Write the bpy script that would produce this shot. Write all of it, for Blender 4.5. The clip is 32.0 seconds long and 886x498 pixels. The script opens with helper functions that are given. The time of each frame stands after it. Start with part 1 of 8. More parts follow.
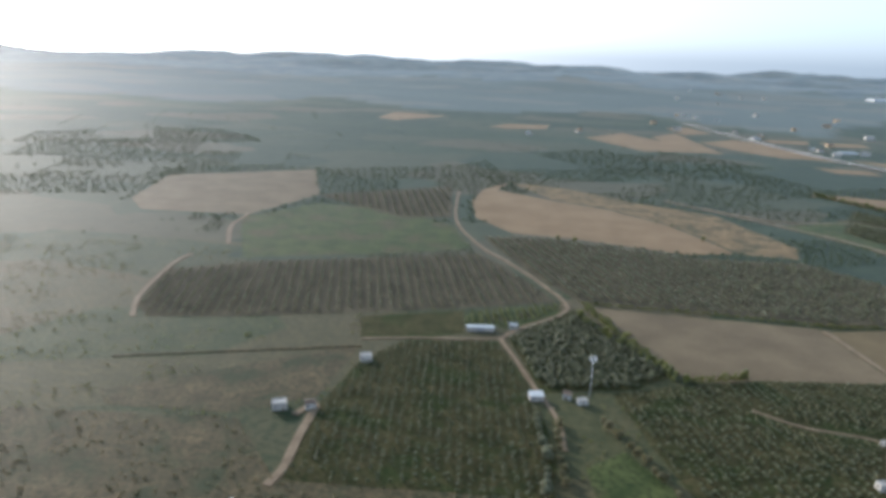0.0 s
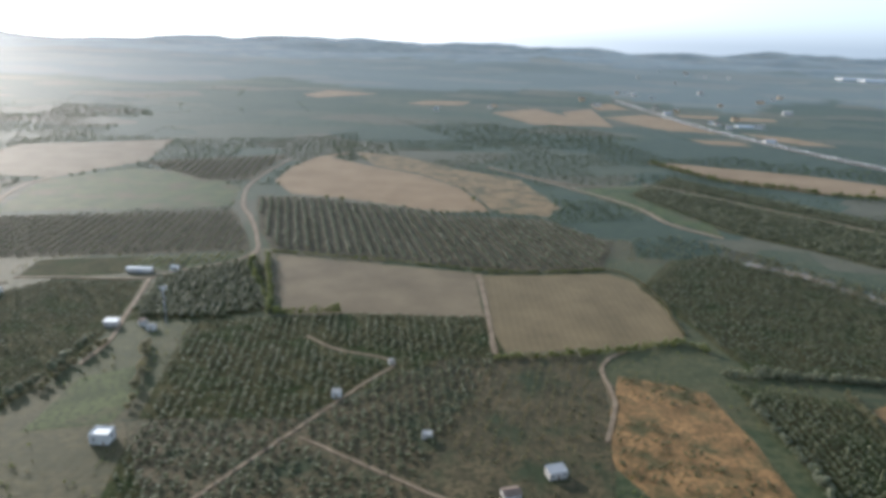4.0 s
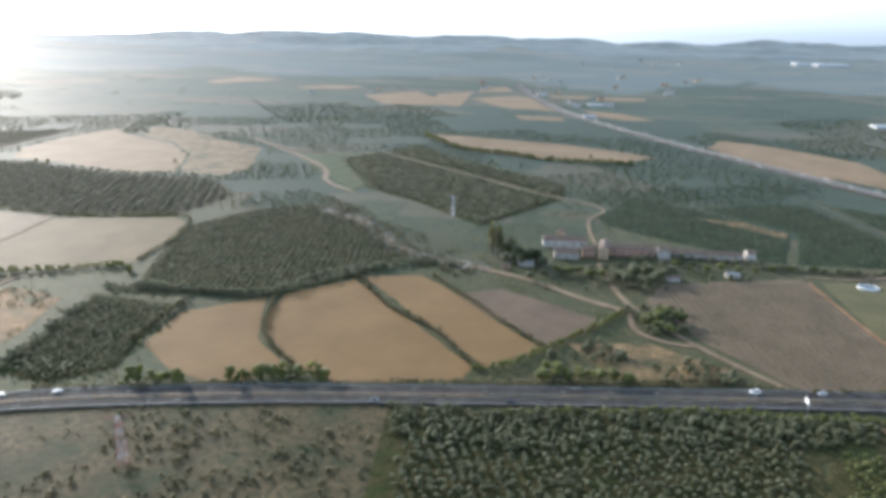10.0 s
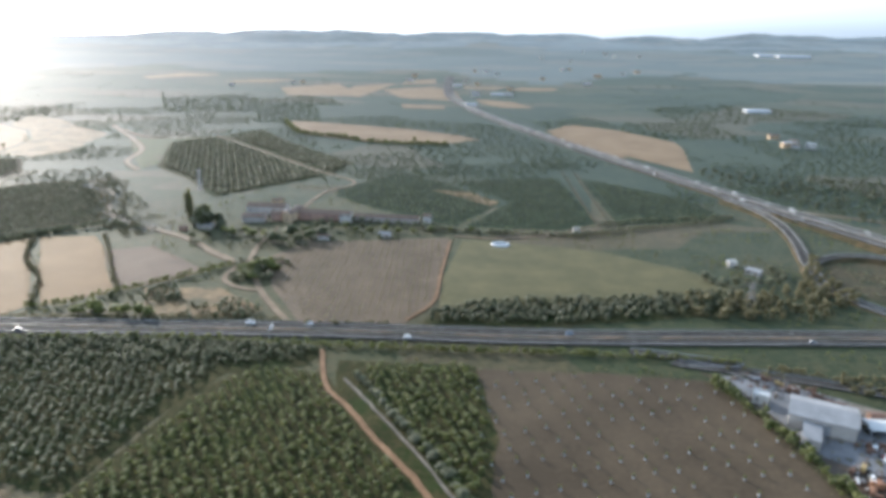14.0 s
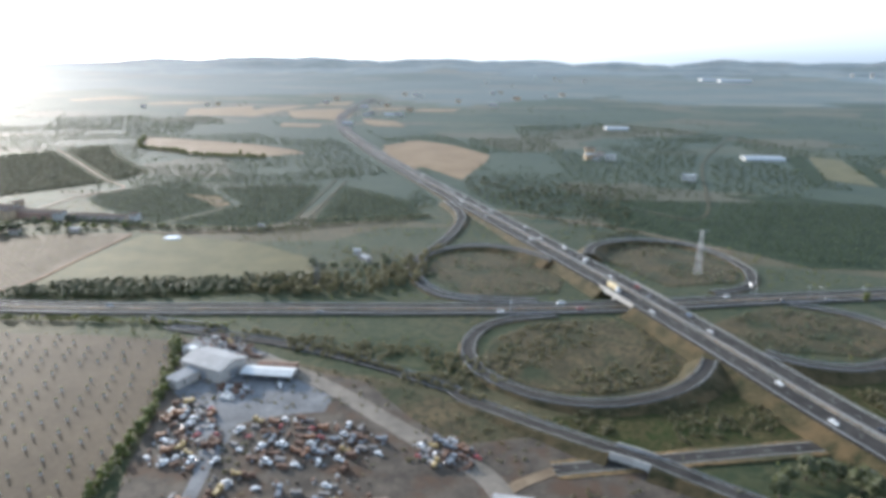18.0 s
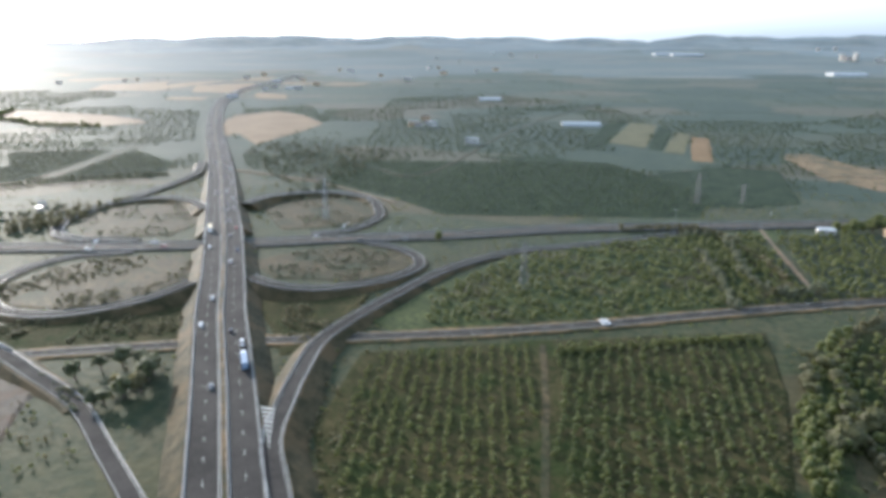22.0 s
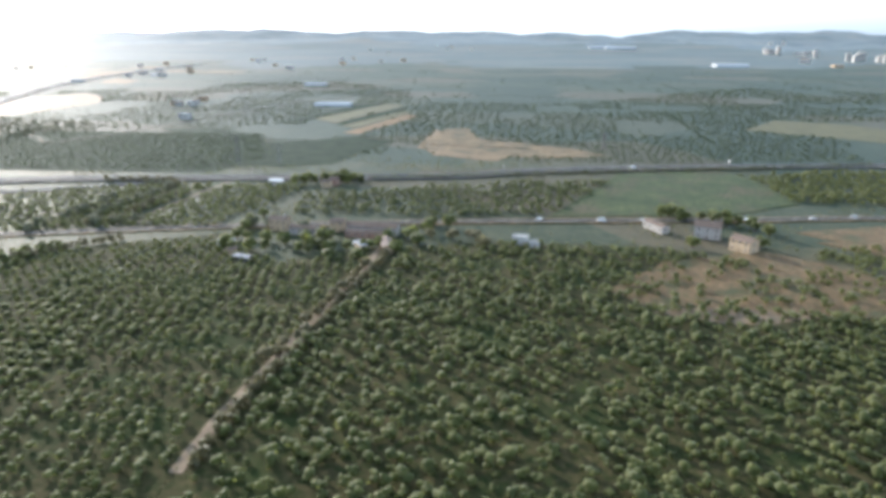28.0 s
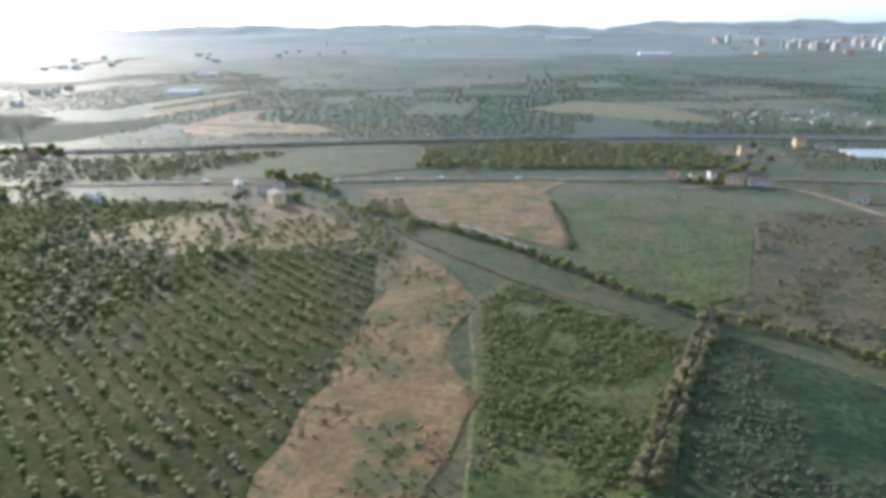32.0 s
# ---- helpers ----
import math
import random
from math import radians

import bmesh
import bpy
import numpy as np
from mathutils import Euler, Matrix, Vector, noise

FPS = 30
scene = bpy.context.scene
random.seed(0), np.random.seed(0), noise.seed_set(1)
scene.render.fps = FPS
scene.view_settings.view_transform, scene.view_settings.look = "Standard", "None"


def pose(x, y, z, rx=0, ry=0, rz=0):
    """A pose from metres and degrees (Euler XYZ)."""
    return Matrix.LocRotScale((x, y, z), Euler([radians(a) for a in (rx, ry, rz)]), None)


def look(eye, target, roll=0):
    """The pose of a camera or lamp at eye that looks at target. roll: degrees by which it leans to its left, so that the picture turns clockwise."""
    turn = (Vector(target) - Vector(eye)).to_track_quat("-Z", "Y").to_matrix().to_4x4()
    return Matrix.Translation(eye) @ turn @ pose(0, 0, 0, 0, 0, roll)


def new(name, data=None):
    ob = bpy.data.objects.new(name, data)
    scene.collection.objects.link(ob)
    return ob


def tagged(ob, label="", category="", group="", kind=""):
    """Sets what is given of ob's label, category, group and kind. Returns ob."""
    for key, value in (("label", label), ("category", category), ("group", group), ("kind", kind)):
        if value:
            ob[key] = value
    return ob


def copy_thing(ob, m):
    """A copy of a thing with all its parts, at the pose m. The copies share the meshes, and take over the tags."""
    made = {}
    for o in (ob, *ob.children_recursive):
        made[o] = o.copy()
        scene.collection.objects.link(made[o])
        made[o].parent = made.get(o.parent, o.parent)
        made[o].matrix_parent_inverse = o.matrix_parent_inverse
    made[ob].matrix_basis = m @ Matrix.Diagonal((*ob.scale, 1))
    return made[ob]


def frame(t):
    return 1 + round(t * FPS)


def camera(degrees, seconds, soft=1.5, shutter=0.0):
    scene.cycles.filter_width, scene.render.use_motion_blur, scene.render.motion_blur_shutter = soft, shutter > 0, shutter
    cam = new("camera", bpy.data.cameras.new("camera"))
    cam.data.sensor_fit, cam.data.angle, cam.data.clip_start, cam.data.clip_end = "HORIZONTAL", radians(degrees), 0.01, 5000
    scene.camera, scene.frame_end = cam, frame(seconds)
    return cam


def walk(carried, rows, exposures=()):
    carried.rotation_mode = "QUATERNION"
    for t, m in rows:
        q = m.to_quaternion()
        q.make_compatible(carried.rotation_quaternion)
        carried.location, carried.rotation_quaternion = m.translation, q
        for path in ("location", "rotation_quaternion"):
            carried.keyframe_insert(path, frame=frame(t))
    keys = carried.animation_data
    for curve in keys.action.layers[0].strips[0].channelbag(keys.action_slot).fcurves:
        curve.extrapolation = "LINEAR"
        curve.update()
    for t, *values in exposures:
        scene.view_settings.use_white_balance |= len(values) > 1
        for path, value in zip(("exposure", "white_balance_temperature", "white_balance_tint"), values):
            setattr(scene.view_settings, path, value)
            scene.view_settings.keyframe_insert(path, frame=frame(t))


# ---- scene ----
# ---- camera and flight ----
cam = camera(66.0, 32.0, soft=4.3)
PATH = [
    (0, (0.00, -0.00, 107.94), (-10.00, 95.59, 80.32), 2.20),
    (0.5, (19.54, -0.28, 107.10), (9.31, 95.07, 78.73), 2.01),
    (1, (39.02, -0.54, 106.26), (28.61, 94.57, 77.18), 2.02),
    (1.5, (58.42, -0.79, 105.42), (48.05, 94.21, 75.96), 2.16),
    (2, (77.75, -1.03, 104.59), (67.25, 94.06, 75.47), 2.51),
    (2.5, (97.02, -1.25, 103.75), (86.12, 94.06, 75.50), 2.55),
    (4.5, (173.48, -1.99, 100.44), (161.21, 92.55, 70.24), 1.64),
    (5, (192.46, -2.14, 99.62), (179.98, 92.29, 69.18), 1.45),
    (5.5, (211.38, -2.28, 98.80), (198.46, 92.09, 68.35), 1.39),
    (6, (230.26, -2.41, 97.98), (217.05, 91.86, 67.33), 1.60),
    (6.5, (249.08, -2.52, 97.17), (235.43, 91.64, 66.40), 1.76),
    (7, (267.87, -2.63, 96.35), (254.20, 91.18, 64.53), 1.96),
    (7.5, (286.61, -2.72, 95.54), (272.79, 90.93, 63.30), 1.87),
    (8, (305.30, -2.80, 94.73), (291.16, 90.97, 62.99), 1.53),
    (8.5, (323.96, -2.87, 93.92), (309.46, 91.28, 63.52), 1.35),
    (9, (342.59, -2.93, 93.11), (327.73, 91.45, 63.62), 1.15),
    (9.5, (361.18, -2.99, 92.31), (345.98, 91.34, 62.77), 1.13),
    (10, (379.74, -3.03, 91.50), (364.18, 90.95, 61.07), 1.10),
    (10.5, (398.27, -3.06, 90.70), (382.53, 90.62, 59.46), 0.97),
    (11, (416.78, -3.08, 89.90), (400.77, 90.23, 57.72), 0.71),
    (11.5, (435.26, -3.10, 89.10), (418.99, 90.15, 56.85), 0.72),
    (12, (453.71, -3.10, 88.31), (437.10, 90.05, 55.97), 0.64),
    (12.5, (472.15, -3.10, 87.51), (455.35, 90.06, 55.28), 0.61),
    (13, (490.57, -3.09, 86.72), (473.47, 89.97, 54.37), 0.15),
    (13.5, (508.98, -3.07, 85.93), (491.59, 90.22, 54.40), 0.10),
    (15.5, (582.49, -2.93, 82.78), (566.38, 91.14, 52.94), 1.94),
    (16, (600.85, -2.88, 81.99), (585.11, 91.30, 52.31), 1.87),
    (16.5, (619.21, -2.83, 81.21), (603.53, 91.71, 52.64), 1.97),
    (17, (637.57, -2.77, 80.43), (620.66, 91.51, 51.71), 0.81),
    (17.5, (655.94, -2.70, 79.65), (638.51, 91.75, 51.82), 0.19),
    (18, (674.31, -2.63, 78.87), (657.09, 92.10, 51.84), 0.33),
    (18.5, (692.69, -2.55, 78.10), (675.56, 92.18, 51.03), 0.58),
    (19, (711.07, -2.47, 77.32), (693.92, 91.91, 49.07), 0.70),
    (19.5, (729.47, -2.39, 76.55), (712.44, 91.75, 47.43), 0.63),
    (20, (747.88, -2.30, 75.77), (730.75, 91.85, 46.76), 0.41),
    (20.5, (766.31, -2.21, 75.00), (749.04, 92.09, 46.56), 0.25),
    (21, (784.76, -2.12, 74.23), (767.52, 92.40, 46.52), 0.22),
    (21.5, (803.23, -2.03, 73.47), (785.98, 92.26, 44.98), 0.26),
    (22, (821.72, -1.93, 72.70), (804.35, 91.92, 42.85), -0.12),
    (22.5, (840.24, -1.83, 71.93), (822.67, 91.84, 41.65), 0.05),
    (23, (858.79, -1.73, 71.17), (841.09, 91.88, 40.77), 0.15),
    (23.5, (877.37, -1.63, 70.41), (859.53, 91.94, 39.97), 0.07),
    (24, (895.97, -1.52, 69.65), (877.83, 92.15, 39.72), -0.02),
    (24.5, (914.62, -1.42, 68.89), (896.18, 92.23, 39.05), -0.30),
    (25, (933.30, -1.32, 68.13), (915.02, 92.52, 38.80), -0.16),
    (25.5, (952.02, -1.21, 67.37), (933.71, 92.64, 38.11), -0.49),
    (27.5, (1027.34, -0.80, 64.35), (1009.19, 92.70, 33.89), 0.05),
    (28, (1046.29, -0.70, 63.59), (1027.94, 92.78, 33.20), 0.10),
    (28.5, (1065.30, -0.61, 62.84), (1046.85, 93.21, 33.55), 0.31),
    (29, (1084.35, -0.51, 62.09), (1065.77, 93.51, 33.56), 0.39),
    (29.5, (1103.47, -0.42, 61.34), (1084.71, 93.65, 33.05), 0.59),
    (30, (1122.65, -0.33, 60.59), (1104.11, 93.56, 31.58), 0.71),
    (30.5, (1141.89, -0.24, 59.85), (1123.19, 93.55, 30.62), 0.03),
    (31, (1161.19, -0.16, 59.10), (1141.91, 93.42, 29.58), -0.30),
    (31.5, (1180.56, -0.08, 58.36), (1161.08, 93.10, 27.72), -0.62),
    (32, (1200.00, 0.00, 57.61), (1180.51, 93.02, 26.51), -0.60),
]
walk(cam, [(t, look(eye, target, roll)) for t, eye, target, roll in PATH],
     exposures=[(0.0, 0.25, 5400, 10), (5.0, 0.35, 5400, 10), (12.0, 0.6, 5400, 10), (20.0, 0.55, 5400, 10), (24.0, 0.65, 5400, 10), (28.0, 0.8, 5400, 10), (32.0, 0.75, 5400, 10)])

# ---- light ----
SUN_AZ = radians(49)        # to the left of +y
SUN_EL = radians(17)
sun_data = bpy.data.lights.new("sun", "SUN")
sun_data.energy, sun_data.angle, sun_data.color = 5.6, radians(2.0), (1.0, 0.82, 0.6)
sun = new("sun", sun_data)
sun_from = Vector((-math.sin(SUN_AZ) * math.cos(SUN_EL), math.cos(SUN_AZ) * math.cos(SUN_EL), math.sin(SUN_EL)))
sun.matrix_world = look(sun_from * 3000, (0, 0, 0))
world = bpy.data.worlds.new("sky")
scene.world = world
world.use_nodes = True
sky = world.node_tree.nodes.new("ShaderNodeTexSky")
sky.sky_type, sky.sun_disc = "NISHITA", False
sky.sun_elevation, sky.sun_rotation = SUN_EL, -SUN_AZ
sky.altitude, sky.air_density, sky.dust_density, sky.ozone_density = 100, 1.0, 2.0, 1.5
veil = world.node_tree.nodes.new("ShaderNodeMix")       # the hazy air whitens the whole sky
veil.data_type = "RGBA"
veil.inputs[0].default_value = 0.3
veil.inputs[7].default_value = (5.2, 6.6, 7.7, 1)
pale = world.node_tree.nodes.new("ShaderNodeHueSaturation")
pale.inputs["Saturation"].default_value, pale.inputs["Value"].default_value = 0.4, 2.0
world.node_tree.links.new(sky.outputs[0], pale.inputs["Color"])
world.node_tree.links.new(pale.outputs[0], veil.inputs[6])
world.node_tree.links.new(veil.outputs[2], world.node_tree.nodes["Background"].inputs[0])
world.node_tree.nodes["Background"].inputs[1].default_value = 0.13


# ---- materials ----
def node(nt, kind, **values):
    n = nt.nodes.new(kind)
    for k, v in values.items():
        n.inputs[k.replace("_", " ")].default_value = v
    return n


def material(name, dark, light, size=8.0, fine=0.6, rough=0.75, sheen=0.03, bump=0.3, third=None, third_size=40.0,
             rows=None, metal=0.0, spread=0.0, leaf=0.0, spec=0.06, parcels=None, tufts=None, parcel_mix=0.42):
    """Two noises (broad and fine) between two colours; a third colour in broad patches; rows: (spacing, degrees, strength)."""
    m = bpy.data.materials.new(name)
    m.use_nodes = True
    nt = m.node_tree
    link, bsdf = nt.links.new, nt.nodes["Principled BSDF"]
    at = nt.nodes.new("ShaderNodeTexCoord").outputs["Object"]
    broad, small = node(nt, "ShaderNodeTexNoise", Scale=1 / size, Detail=4.0, Roughness=0.6), node(nt, "ShaderNodeTexNoise", Scale=1 / fine, Detail=3.0)
    link(at, broad.inputs["Vector"]), link(at, small.inputs["Vector"])
    add = nt.nodes.new("ShaderNodeMath")
    add.operation, add.inputs[1].default_value = "MULTIPLY_ADD", 0.45
    link(small.outputs[0], add.inputs[0]), link(broad.outputs[0], add.inputs[2])
    value = add.outputs[0]
    if rows:
        turn = node(nt, "ShaderNodeMapping", Rotation=(0, 0, -radians(rows[1])))
        wave = node(nt, "ShaderNodeTexWave", Scale=0.314 / rows[0], Distortion=1.2, Detail=2.0)
        wave.inputs["Detail Scale"].default_value = 0.4
        link(at, turn.inputs[0]), link(turn.outputs[0], wave.inputs[0])
        more = nt.nodes.new("ShaderNodeMath")
        more.operation, more.inputs[1].default_value = "MULTIPLY_ADD", rows[2]
        link(wave.outputs[1], more.inputs[0]), link(value, more.inputs[2])
        value = more.outputs[0]
    if spread:
        info = nt.nodes.new("ShaderNodeObjectInfo").outputs["Random"]
        island = nt.nodes.new("ShaderNodeNewGeometry").outputs["Random Per Island"]
        for r in (info, island):
            more = nt.nodes.new("ShaderNodeMath")
            more.operation, more.inputs[1].default_value = "MULTIPLY_ADD", spread
            link(r, more.inputs[0]), link(value, more.inputs[2])
            value = more.outputs[0]
    ramp = nt.nodes.new("ShaderNodeValToRGB")
    low, high = 0.56, 0.9 + (rows[2] if rows else 0) + spread * 1.2
    span = nt.nodes.new("ShaderNodeMapRange")
    span.inputs[1].default_value, span.inputs[2].default_value = low, high
    link(value, span.inputs[0]), link(span.outputs[0], ramp.inputs[0])
    ramp.color_ramp.elements[0].color, ramp.color_ramp.elements[1].color = (*dark, 1), (*light, 1)
    colour = ramp.outputs[0]
    if third:
        patch = node(nt, "ShaderNodeTexNoise", Scale=1 / third_size, Detail=5.0, Roughness=0.65)
        edge = nt.nodes.new("ShaderNodeMapRange")
        edge.inputs[1].default_value, edge.inputs[2].default_value = 0.5, 0.62
        mix = nt.nodes.new("ShaderNodeMix")
        mix.data_type = "RGBA"
        mix.inputs[7].default_value = (*third, 1)
        link(at, patch.inputs[0]), link(patch.outputs[0], edge.inputs[0]), link(edge.outputs[0], mix.inputs[0])
        link(colour, mix.inputs[6])
        colour = mix.outputs[2]
    if tufts:           # small clumps of plants: (size, colour, share)
        spot = node(nt, "ShaderNodeTexNoise", Scale=1 / tufts[0], Detail=3.0, Roughness=0.6)
        edge = nt.nodes.new("ShaderNodeMapRange")
        edge.inputs[1].default_value, edge.inputs[2].default_value, edge.inputs[4].default_value = 0.46, 0.6, tufts[2]
        mix = nt.nodes.new("ShaderNodeMix")
        mix.data_type = "RGBA"
        mix.inputs[7].default_value = (*tufts[1], 1)
        link(at, spot.inputs[0]), link(spot.outputs[0], edge.inputs[0]), link(edge.outputs[0], mix.inputs[0])
        link(colour, mix.inputs[6])
        colour = mix.outputs[2]
    if parcels:
        lay = node(nt, "ShaderNodeMapping", Rotation=(0, 0, 0.35), Scale=(1 / parcels[0], 1.6 / parcels[0], 0))
        bend = node(nt, "ShaderNodeTexNoise", Scale=1 / 160, Detail=2.0)
        push = node(nt, "ShaderNodeMix")
        push.data_type, push.blend_type, push.inputs[0].default_value = "RGBA", "ADD", 0.25
        cell = node(nt, "ShaderNodeTexVoronoi", Scale=1.0)
        cell.voronoi_dimensions, cell.distance = "2D", "CHEBYCHEV"
        pick, mix = nt.nodes.new("ShaderNodeValToRGB"), nt.nodes.new("ShaderNodeMix")
        pick.color_ramp.interpolation = "CONSTANT"
        while len(pick.color_ramp.elements) < len(parcels[1]):
            pick.color_ramp.elements.new(0.5)
        for i, (e, c) in enumerate(zip(pick.color_ramp.elements, parcels[1])):
            e.position, e.color = i / len(parcels[1]), (*c, 1)
        mix.data_type, mix.inputs[0].default_value = "RGBA", parcel_mix
        link(at, lay.inputs[0]), link(at, bend.inputs[0])
        link(lay.outputs[0], push.inputs[6]), link(bend.outputs[1], push.inputs[7]), link(push.outputs[2], cell.inputs["Vector"])
        link(cell.outputs["Color"], pick.inputs[0]), link(colour, mix.inputs[6]), link(pick.outputs[0], mix.inputs[7])
        colour = mix.outputs[2]
    link(colour, bsdf.inputs["Base Color"])
    bsdf.inputs["Roughness"].default_value, bsdf.inputs["Metallic"].default_value = rough, metal
    bsdf.inputs["Specular IOR Level"].default_value = spec
    # Sheen stands in for haze: bluish over land, warm over leaves.
    if sheen:
        bsdf.inputs["Sheen Weight"].default_value, bsdf.inputs["Sheen Roughness"].default_value = sheen, 0.35
        bsdf.inputs["Sheen Tint"].default_value = (0.97, 0.95, 0.76, 1) if leaf else (0.72, 0.87, 1.0, 1)
    if bump:
        b = node(nt, "ShaderNodeBump", Strength=bump, Distance=fine * 0.2)
        link(small.outputs[0], b.inputs["Height"]), link(b.outputs[0], bsdf.inputs["Normal"])
    if leaf:
        glow, both = nt.nodes.new("ShaderNodeBsdfTranslucent"), nt.nodes.new("ShaderNodeMixShader")
        both.inputs[0].default_value = leaf
        link(colour, glow.inputs[0]), link(bsdf.outputs[0], both.inputs[1]), link(glow.outputs[0], both.inputs[2])
        link(both.outputs[0], nt.nodes["Material Output"].inputs[0])
    return m


def plain(name, colour, rough=0.6, metal=0.0, vary=0.12, size=0.5, spread=0.0):
    c = [max(0.0, v * (1 - vary)) for v in colour]
    d = [min(1.0, v * (1 + vary)) for v in colour]
    return material(name, c, d, size=size * 4, fine=size, rough=rough, metal=metal, sheen=0, bump=0.05, spread=spread, spec=0.5)


GROUND = material("dry_grassland", (0.0231, 0.028, 0.01), (0.0769, 0.065, 0.0282), size=11, fine=1.8, third=(0.0731, 0.0554, 0.0268), third_size=45, bump=0.7, sheen=0.05, tufts=(2.6, (0.0155, 0.0236, 0.00804), 0.85),
                  parcels=(95, [(0.032, 0.048, 0.022), (0.04, 0.056, 0.026), (0.065, 0.068, 0.032), (0.028, 0.045, 0.022), (0.085, 0.072, 0.04), (0.038, 0.052, 0.026), (0.11, 0.086, 0.052), (0.03, 0.046, 0.024)]))
WHEAT = material("ripe_wheat", (0.142, 0.0959, 0.0498), (0.195, 0.136, 0.0749), size=25, fine=1.0, rows=(1.94, 17.6, 0.044))
STUBBLE = material("wheat_stubble", (0.126, 0.0792, 0.0333), (0.172, 0.108, 0.0475), size=22, fine=0.8, rows=(1.8, -30, 0.06))
FALLOW = material("fallow_soil", (0.0897, 0.0686, 0.0406), (0.14, 0.108, 0.064), size=20, fine=1.2, rows=(1.9, 64.6, 0.0608))
PLOUGHED = material("ploughed_soil", (0.08, 0.0576, 0.04), (0.132, 0.096, 0.064), size=14, fine=0.8, rows=(1.6, 10, 0.15))
RED_SOIL = material("red_soil", (0.0495, 0.0374, 0.0234), (0.0855, 0.0646, 0.0405), size=30, fine=1.2)
SCRUB = material("dry_scrub", (0.096, 0.0704, 0.036), (0.24, 0.16, 0.08), size=9, fine=0.9, third=(0.06, 0.056, 0.028), third_size=14, bump=0.7, tufts=(1.4, (0.048, 0.044, 0.02), 0.6))
GRASS = material("green_grass", (0.0297, 0.0424, 0.0121), (0.0786, 0.0889, 0.0292), size=12, fine=0.6, third=(0.0786, 0.0648, 0.0325), third_size=22, bump=0.8, tufts=(1.5, (0.0157, 0.0259, 0.00852), 0.8))
DRY_CROP = material("dry_crop_rows", (0.0732, 0.0581, 0.0373), (0.154, 0.113, 0.0745), size=12, fine=0.6, rows=(2.07, 55.8, 0.315))
CROP = material("green_crop", (0.0616, 0.0599, 0.0273), (0.119, 0.104, 0.0486), size=12, fine=0.6, rows=(1.9, 62, 0.2))
BANK = material("bank_scrub", (0.021, 0.0236, 0.0105), (0.0787, 0.0603, 0.0315), size=5, fine=0.7, third=(0.0888, 0.063, 0.0315), third_size=12, bump=0.8)
TILLED = material("tilled_orchard_floor", (0.0496, 0.0431, 0.0271), (0.0897, 0.076, 0.0492), size=14, fine=1.0, rough=0.9, spec=0.02)
ROUGH = material("rough_land", (0.0432, 0.036, 0.0187), (0.112, 0.0828, 0.0432), size=7, fine=0.8, third=(0.0302, 0.0374, 0.0173), third_size=14, bump=0.8, tufts=(1.7, (0.0216, 0.0259, 0.0115), 0.8))
# Bluer than the near ground: distance haze put into the base colours.
MID = material("haze_tinted_farmland", (0.0206, 0.0284, 0.0187), (0.0504, 0.0546, 0.0325), size=60, fine=6, sheen=0.1, bump=0, tufts=(22, (0.0137, 0.0218, 0.0144), 0.7), parcels=(150, [(0.0206, 0.0306, 0.0216), (0.0276, 0.0371, 0.0235), (0.0229, 0.0328, 0.0235), (0.0551, 0.0502, 0.0308), (0.0252, 0.035, 0.0253), (0.0777, 0.0632, 0.0362)]), parcel_mix=0.62)
FARLAND = material("distant_green_farmland", (0.0247, 0.0359, 0.0202), (0.0636, 0.0718, 0.0385), size=22, fine=3, sheen=0.04, bump=0.2, tufts=(7, (0.0205, 0.0299, 0.0172), 0.75), parcels=(110, [(0.0226, 0.0359, 0.0202), (0.0308, 0.0439, 0.0243), (0.0205, 0.0339, 0.0202), (0.0493, 0.0539, 0.0304), (0.0247, 0.0379, 0.0223), (0.0771, 0.0658, 0.0405), (0.0267, 0.0399, 0.0223), (0.037, 0.0479, 0.0283)]), parcel_mix=0.62)
DIRT = material("dirt_track", (0.121, 0.0889, 0.0572), (0.197, 0.15, 0.0986), size=5, fine=0.5)
ASPHALT = material("worn_asphalt", (0.0294, 0.0271, 0.0249), (0.0573, 0.0528, 0.0467), size=7, fine=0.5, rough=0.85, sheen=0.02, spec=0.06)
CONCRETE = material("concrete", (0.3, 0.28, 0.25), (0.45, 0.43, 0.39), size=3, fine=0.4, sheen=0.1)
GRAVEL = material("gravel_yard", (0.1, 0.102, 0.105), (0.18, 0.182, 0.185), size=8, fine=0.5)
ORANGE_SCRUB = material("orange_dry_scrub", (0.111, 0.0663, 0.0272), (0.255, 0.145, 0.0595), size=8, fine=0.9, third=(0.068, 0.0595, 0.0255), third_size=11, bump=0.7, tufts=(1.6, (0.051, 0.0425, 0.017), 0.6))
MEADOW = material("orange_dry_meadow", (0.0901, 0.0588, 0.0288), (0.18, 0.117, 0.0602), size=7, fine=0.8, third=(0.058, 0.06, 0.028), third_size=10, bump=0.8, tufts=(1.5, (0.0542, 0.0496, 0.0184), 0.65))
BROWN_FALLOW = material("brown_fallow_soil", (0.085, 0.0646, 0.0323), (0.14, 0.105, 0.0544), size=18, fine=1.1, rows=(2.6, 8, 0.1), bump=0.4)
DARK_FLOOR = material("dark_grove_floor", (0.0304, 0.0294, 0.0128), (0.0737, 0.0613, 0.0284), size=9, fine=0.9, third=(0.0321, 0.0408, 0.0142), third_size=16, bump=0.6, tufts=(1.4, (0.0208, 0.0294, 0.00924), 0.8), rough=0.9, spec=0.02)
DARK_CROP = material("dark_green_crop", (0.0164, 0.0259, 0.0142), (0.0431, 0.0559, 0.0283), size=10, fine=0.9, bump=0.8, tufts=(1.5, (0.0133, 0.0219, 0.0101), 0.8), rough=0.9, spec=0.02)
